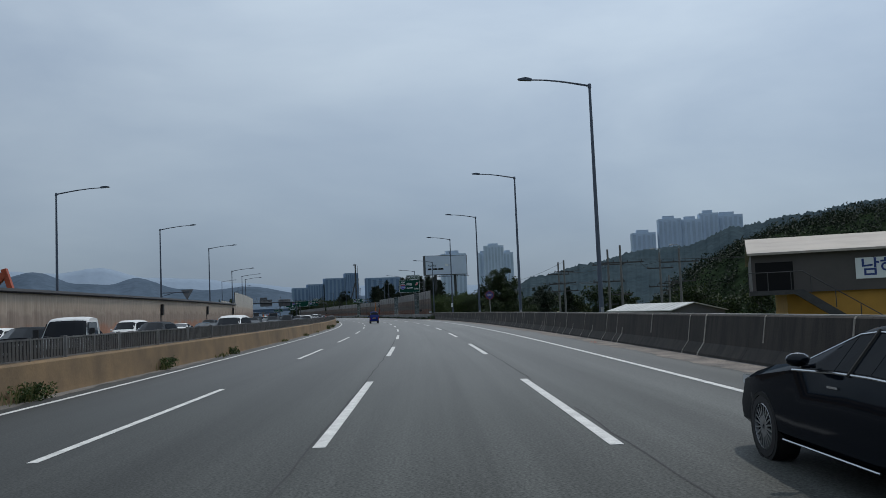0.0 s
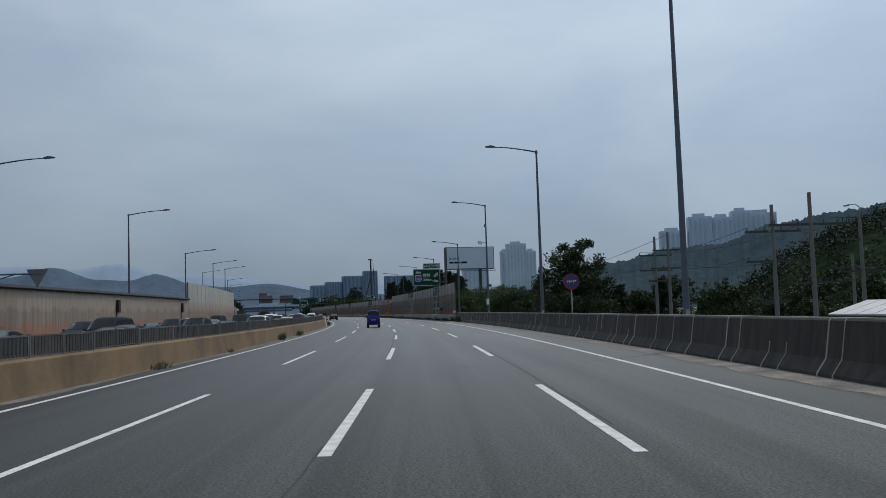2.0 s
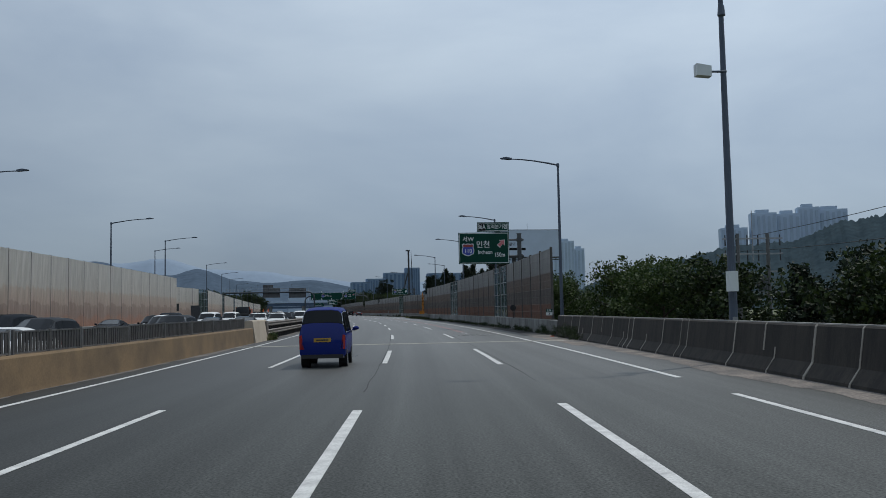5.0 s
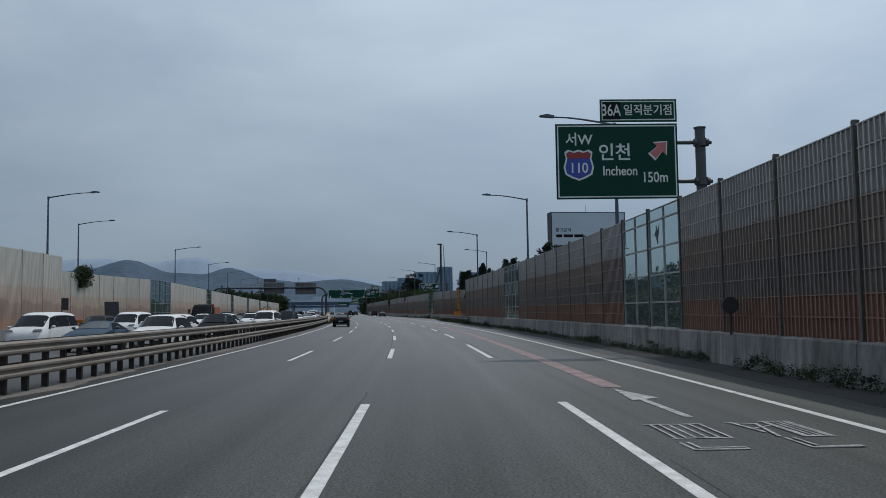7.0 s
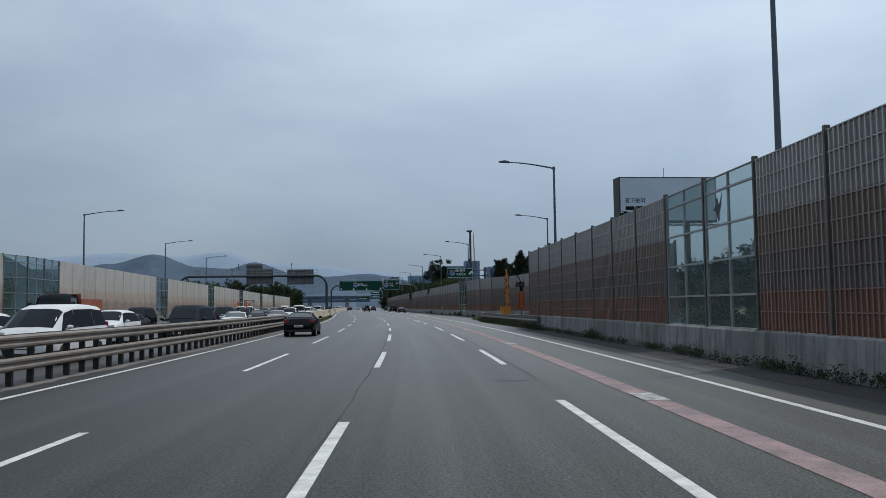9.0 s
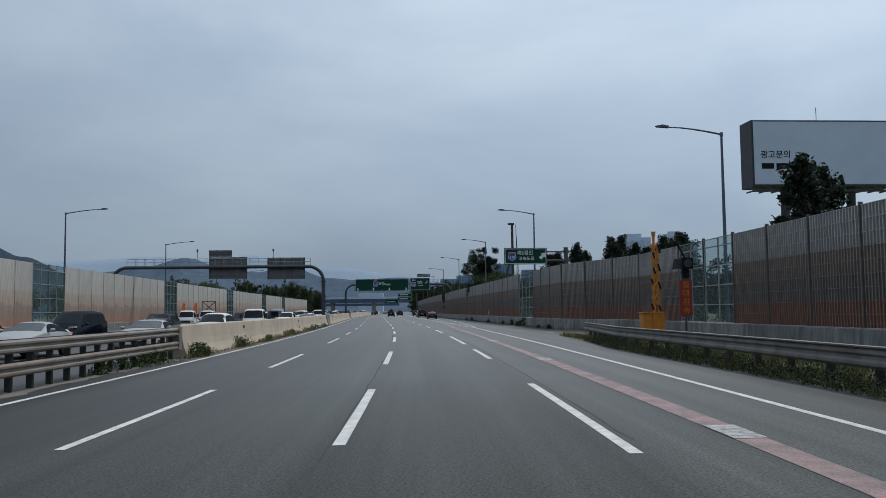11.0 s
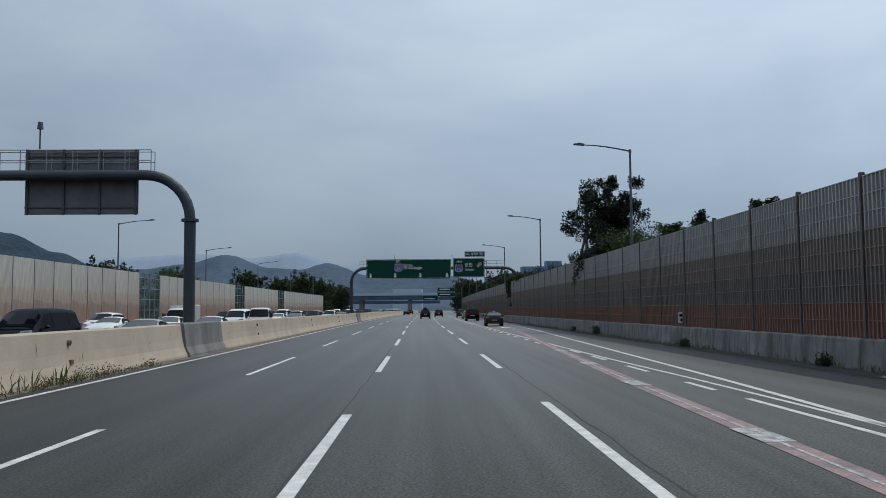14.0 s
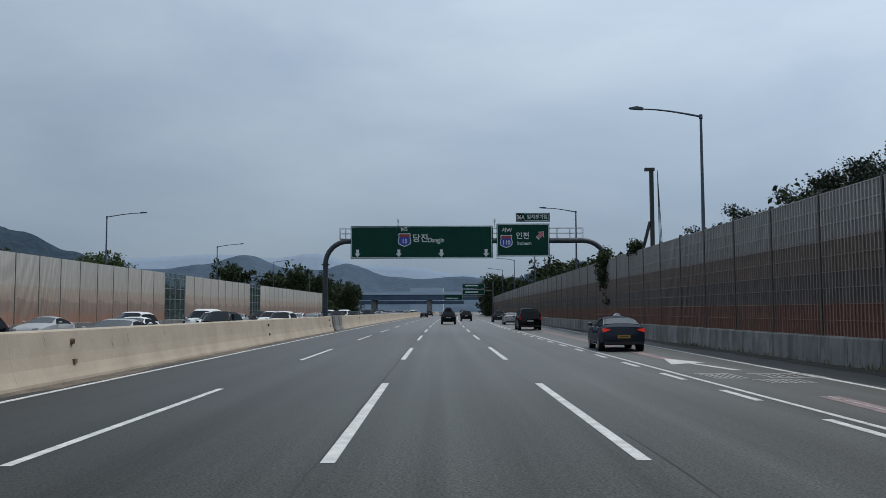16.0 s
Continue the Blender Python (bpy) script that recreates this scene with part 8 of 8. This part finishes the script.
fac.matrix_basis = place(-3.6, 20.4, 0, -21) @ Matrix.Translation((-20.4, 0, 0))
part("upper_wall", Shape().box(20.4, 0.0, 1.85, 50, 18, 4.15), M_SHED, fac)
part("lower_wall", Shape().box(22.2, 0.25, -5.6, 50, 18, 1.85), M_SHED_YEL, fac)
part("roof", Shape().prism([(-0.4, 4.15), (8.5, 5.5), (18.4, 4.15), (18.4, 4.02), (8.5, 5.3), (-0.4, 4.02)], -50.2, -20.2, pose_=Matrix.Rotation(radians(90), 4, "Z")), M_SHED_ROOF, fac)
# shade inside the loggia opening, painted as a flat black panel
part("loggia", Shape().box(20.6, -0.03, 2.0, 22.6, 0.0, 3.6), M_SIGN_BK, fac, "black panel for the shade inside the loggia")
lg = part("stair", Shape().add([(20.2, -1.2, 2.0), (23.0, -1.2, 2.0), (27.6, -1.2, -1.2), (26.8, -1.2, -1.2), (22.6, -1.2, 1.75), (20.2, -1.2, 1.75), (20.2, -0.1, 2.0), (23.0, -0.1, 2.0), (27.6, -0.1, -1.2), (26.8, -0.1, -1.2), (22.6, -0.1, 1.75), (20.2, -0.1, 1.75)], [(0, 1, 2, 3, 4, 5), (11, 10, 9, 8, 7, 6), (0, 6, 7, 1), (1, 7, 8, 2), (2, 8, 9, 3), (3, 9, 10, 4), (4, 10, 11, 5), (5, 11, 6, 0)]), M_STEEL_DARK, fac)
hr = Shape()
for x, z in ((20.2, 2.0), (21.2, 2.0), (22.4, 2.0), (23.4, 1.8), (24.6, 0.95), (25.8, 0.1), (27.0, -0.7)):
    hr.bar((x, -1.2, z), (x, -1.2, z + 1.0), 0.03, n=6)
hr.bar((20.2, -1.2, 3.0), (23.0, -1.2, 3.0), 0.03, n=6)
hr.bar((23.0, -1.2, 3.0), (27.2, -1.2, 0.2), 0.03, n=6)
part("handrail", hr, M_STEEL_DARK, fac)
pn = part("name_board", Shape().box(25.8, -0.06, 2.45, 32.6, 0.0, 3.6), M_SIGN_W, fac)
lettering("letters", "남해", 1.05, 27.0, 3.02, -0.075, M_DISC_B, pn)
pn = part("name_board_low", Shape().box(28.1, 0.19, 0.9, 34, 0.25, 1.75), M_DISC_B, fac)
lettering("letters", "남", 0.7, 28.7, 1.33, 0.18, M_SIGN_W, pn)
wh = tagged(new("warehouse"), "low warehouse with a white sheet roof", "warehouse")
wh.matrix_basis = place(17.0, 22.15, 0, 5.5)
part("wall", Shape().prism([(0.1, -5.6), (4.6, -5.6), (4.6, 0.78), (1.9, 1.42), (0.1, 0.92)], 0.1, 15.4), M_SHED_GREY, wh)
part("roof", Shape().prism([(-0.15, 0.90), (1.9, 1.50), (4.8, 0.78), (4.8, 0.72), (1.9, 1.43), (-0.15, 0.83)], -0.1, 15.6), M_WHITE_ROOF, wh)
for k in range(13):
    part("roof_seam", Shape().add([(-0.15, 0.1 + 1.2 * k, 0.915), (1.9, 0.1 + 1.2 * k, 1.515), (1.9, 0.16 + 1.2 * k, 1.515), (-0.15, 0.16 + 1.2 * k, 0.915), (-0.15, 0.1 + 1.2 * k, 0.89), (1.9, 0.1 + 1.2 * k, 1.49), (1.9, 0.16 + 1.2 * k, 1.49), (-0.15, 0.16 + 1.2 * k, 0.89)], [(0, 1, 2, 3), (0, 4, 5, 1), (3, 2, 6, 7)]), M_WHITE_ROOF, wh)

# utility poles and wires
M_UPOLE = surface("concrete_utility_pole", (0.14, 0.14, 0.138), 0.85, grain=0.08, blotch=0.25, blotch_size=1)
M_WIRE = plain("black_wire", (0.02, 0.02, 0.022), 0.7)


def utility_pole(s, d, top, arms, lamp=False, turn=0):
    th = tagged(new("utility_pole"), "concrete utility pole with steel crossarms and insulators", "utility pole", group="utility poles in the yard")
    th.matrix_basis = place(s, d, 0, turn)
    part("pole", Shape().bar((0, 0, -5.8), (0, 0, top), 0.19, 0.11, 10), M_UPOLE, th)
    for z, w in arms:
        part("crossarm", Shape().box(-w, -0.06, z - 0.07, w, 0.06, z + 0.07), M_STEEL_DARK, th)
        for k in range(4):
            x = -w * 0.92 + w * 1.84 * k / 3
            part("insulator", Shape().bar((x, 0, z + 0.05), (x, 0, z + 0.28), 0.05, 0.03, 8), M_STEEL_DARK, th)
    if lamp:
        part("lamp_arm", Shape().tube([(0, 0, top - 0.1), (0.1, 0, top + 0.25), (-0.25, 0, top + 0.5), (-0.75, 0, top + 0.45)], 0.035, 6), M_GALV, th)
        part("lamp_head", Shape().bar((-0.7, 0, top + 0.46), (-1.05, 0, top + 0.40), 0.09, 0.06, 8), M_GALV, th)
    return th


utility_pole(71.5, 24.6, 7.85, ((6.1, 1.6), (4.7, 1.5)))
utility_pole(67.2, 24.4, 7.9, ((6.3, 1.4), (4.7, 1.6), (3.6, 1.9)))
utility_pole(48.6, 25.4, 8.0, ((6.2, 1.9), (4.2, 1.9), (1.5, 1.0)))
utility_pole(43.3, 25.4, 8.1, ((6.15, 2.6), (2.6, 1.2)))
utility_pole(49.6, 32.0, 7.5, ((5.6, 1.6), (3.4, 1.5)), True)
utility_pole(43.5, 32.2, 7.5, ((6.0, 2.2), (3.8, 1.8)), True)
utility_pole(58.0, 36.0, 5.0, ((3.9, 1.4), (3.0, 1.2)))
py = tagged(new("transformer_pole"), "crowded transformer pole structure with many insulators", "utility pole")
py.matrix_basis = place(125.5, 28.3)
for x in (-1.2, 1.2):
    part("pole", Shape().bar((x, 0, -5.8), (x, 0, 7.2), 0.2, 0.13, 10), M_UPOLE, py)
part("mast", Shape().bar((0, 0, 5), (0, 0, 9.0), 0.06, 0.03, 8), M_GALV, py)
for z in (2.6, 4.2, 5.6, 6.8):
    part("crossarm", Shape().box(-2.4, -0.07, z - 0.06, 2.4, 0.07, z + 0.06), M_GALV, py)
    for k in range(6):
        part("insulator", Shape().bar((-2.2 + 0.88 * k, 0, z - 0.55), (-2.2 + 0.88 * k, 0, z + 0.3), 0.06, 0.05, 8), M_STEEL_DARK, py)
for x in (-0.7, 0.7):
    part("transformer", Shape().bar((x, 0, 2.75), (x, 0, 3.9), 0.38, n=14), M_GANTRY, py)


def wire(a, b, sag, name="overhead_wire"):
    a, b = Vector(a), Vector(b)
    pts = [a.lerp(b, k / 10) - Vector((0, 0, sag * 4 * (k / 10) * (1 - k / 10))) for k in range(11)]
    side = (b - a).cross(Vector((0, 0, 1))).normalized()
    v = [p_ + (side * math.cos(q * 1.2566) + Vector((0, 0, 1)) * math.sin(q * 1.2566)) * 0.02 for p_ in pts for q in range(5)]
    f = [(k * 5 + q, k * 5 + (q + 1) % 5, k * 5 + 5 + (q + 1) % 5, k * 5 + 5 + q) for k in range(10) for q in range(5)]
    tagged(part(name, Shape().add(v, f), M_WIRE), "thin black overhead wire", "wire")


for (s0, d0, z0), (s1, d1, z1) in (((71.5, 23.2, 6.4), (48.6, 23.7, 6.5)), ((71.5, 25.8, 6.4), (48.6, 27.0, 6.5)), ((67.2, 23.4, 5.0), (48.6, 23.8, 4.5)), ((67.2, 25.6, 5.0), (48.6, 26.9, 4.5)), ((48.6, 25.0, 6.5), (43.3, 23.2, 6.45)), ((48.6, 26.6, 6.5), (43.5, 30.4, 6.3)), ((43.3, 27.4, 6.45), (49.6, 31, 5.9)), ((67.2, 24.4, 7.7), (125.5, 28.3, 7.0)), ((71.5, 24, 5.0), (125.5, 27.3, 5.8)), ((43.5, 33.4, 6.3), (20, 48, 6.2)), ((43.3, 26.7, 6.5), (20, 44, 6.0)), ((43.5, 31.4, 4.1), (58, 36, 4.2))):
    wire(at(s0, d0, z0), at(s1, d1, z1), 0.5)

# piling rig far beyond the right wall
rig = tagged(new("piling_rig"), "tall dark piling rig mast with stays", "piling rig")
rig.matrix_basis = place(532.6, 48.6, 0, 0)
part("mast", Shape().box(-0.42, -0.45, -5, 0.42, 0.45, 34.0), M_STEEL_DARK, rig)
part("head", Shape().box(-1.5, -0.6, 33.8, 0.7, 0.6, 34.5), M_STEEL_DARK, rig)
for x in (1.7, 2.3, 2.9):
    part("cable", Shape().bar((1.4, 0, 34), (x, 0, 2), 0.07, n=6), M_WIRE, rig)
part("back_stay", Shape().bar((-0.5, 0, 22), (-6.5, 0, 0), 0.38, n=10), M_STEEL_DARK, rig)
part("crawler", Shape().box(-9, -3, -5, 3, 3, -1), M_STEEL_DARK, rig)

# flyover across the far end
M_DECK = surface("blue_grey_flyover_steel", (0.075, 0.12, 0.19), 0.7, 0.1, grain=0.06, blotch=0.25, blotch_size=0.2)
fly = tagged(new("flyover"), "blue-grey flyover crossing far ahead", "bridge", kind="structure")
fly.matrix_basis = place(690, 0)
part("girder", Shape().box(-75, 0, 6.2, 17, 9, 8.3), M_DECK, fly)
part("parapet", Shape().box(-75, -0.3, 8.3, 17, 0, 9.5), M_TOWER, fly)
part("lower_girder", Shape().box(-75, 18, 4.6, 5, 24, 6.0), M_DECK, fly)
for x in (-60, -46, -32, -9.2, 15):
    part("pier", Shape().box(x - 1, 1, -1, x + 1, 7, 6.2), M_CONC_GREY, fly)
tagged(part("toll_building", Shape().box(-22, 0, -4, -6, 10, 13.0), M_TOWER, m=place(760, 0)), "pale low building behind the flyover", "building")

# digger boom behind the low wall
M_DIG = surface("orange_red_digger_paint", (0.36, 0.06, 0.02), 0.5, grain=0.06, blotch=0.25, blotch_size=1.5)
dig = tagged(new("excavator"), "orange-red excavator boom above the low wall", "excavator")
dig.matrix_basis = place(20.8, -32.3)
part("boom", Shape().prism([(-2.5, 1.0), (-1.2, 5.2), (0.2, 6.4), (0.5, 6.0), (-0.6, 4.9), (-1.8, 0.8)], -0.25, 0.25), M_DIG, dig)
part("stick", Shape().prism([(0.0, 6.5), (0.4, 6.6), (1.6, 3.0), (1.2, 2.9)], -0.2, 0.2), M_DIG, dig)
part("cab", Shape().prism([(-5.0, -0.2), (-2.2, -0.2), (-2.2, 1.4), (-2.8, 2.9), (-5.0, 2.9)], -1.2, 1.2), M_DIG, dig)
part("track", Shape().box(-5.2, -1.5, -3.4, -1.2, 1.5, -0.2), M_STEEL_DARK, dig)

# boards behind the queue
bd = tagged(new("works_board"), "dark leaning board beside the far lanes", "board")
bd.matrix_basis = place(190, -26.4)
part("panel", Shape().add([(-0.6, 0, 0.0), (0.75, 0, 0.0), (0.5, 0.35, 3.0), (-0.8, 0.35, 3.0), (-0.6, 0.08, 0.0), (0.75, 0.08, 0.0), (0.5, 0.43, 3.0), (-0.8, 0.43, 3.0)], [(0, 1, 2, 3), (7, 6, 5, 4), (0, 4, 5, 1), (1, 5, 6, 2), (2, 6, 7, 3), (3, 7, 4, 0)]), M_STEEL_DARK, bd)
part("prop", Shape().bar((0, 1.2, 0), (0, 0.4, 2.2), 0.04, n=6), M_STEEL_DARK, bd)
sb = tagged(new("small_board"), "small dark signboard on a post", "sign")
sb.matrix_basis = place(179.8, -27.5)
part("post", Shape().bar((0, 0.05, 0), (0, 0.05, 3.0), 0.05, n=8), M_STEEL_DARK, sb)
part("plate", Shape().box(-0.55, -0.02, 2.2, 0.55, 0.02, 3.2), M_STEEL_DARK, sb)


# lay-by behind the far lanes: grit bin and low planting
gb = tagged(new("grit_bin"), "yellow plastic grit bin beside low bushes", "grit bin")
gb.matrix_basis = place(189.5, -28.8)
part("bin", Shape().prism([(-0.55, -0.13), (0.55, -0.13), (0.65, 1.15), (-0.65, 1.15)], -0.5, 0.5), M_YEL, gb)
part("lid", Shape().prism([(-0.70, 1.15), (0.70, 1.15), (0.6, 1.32), (-0.6, 1.32)], -0.55, 0.55), M_YEL, gb)
rp_ = random.Random(8)
cl = [(*at(178 + rp_.uniform(0, 16), -29.5 + rp_.gauss(0, 0.5), 0.1 + 0.75 * rp_.random()), rp_.uniform(0.6, 1.2)) for _ in range(150)]
tagged(part("layby_bushes", leaf_cloud(rp_, cl, 26, 0.12, 0.3), M_LEAF), "low green bushes in the lay-by", "bushes", kind="stuff")
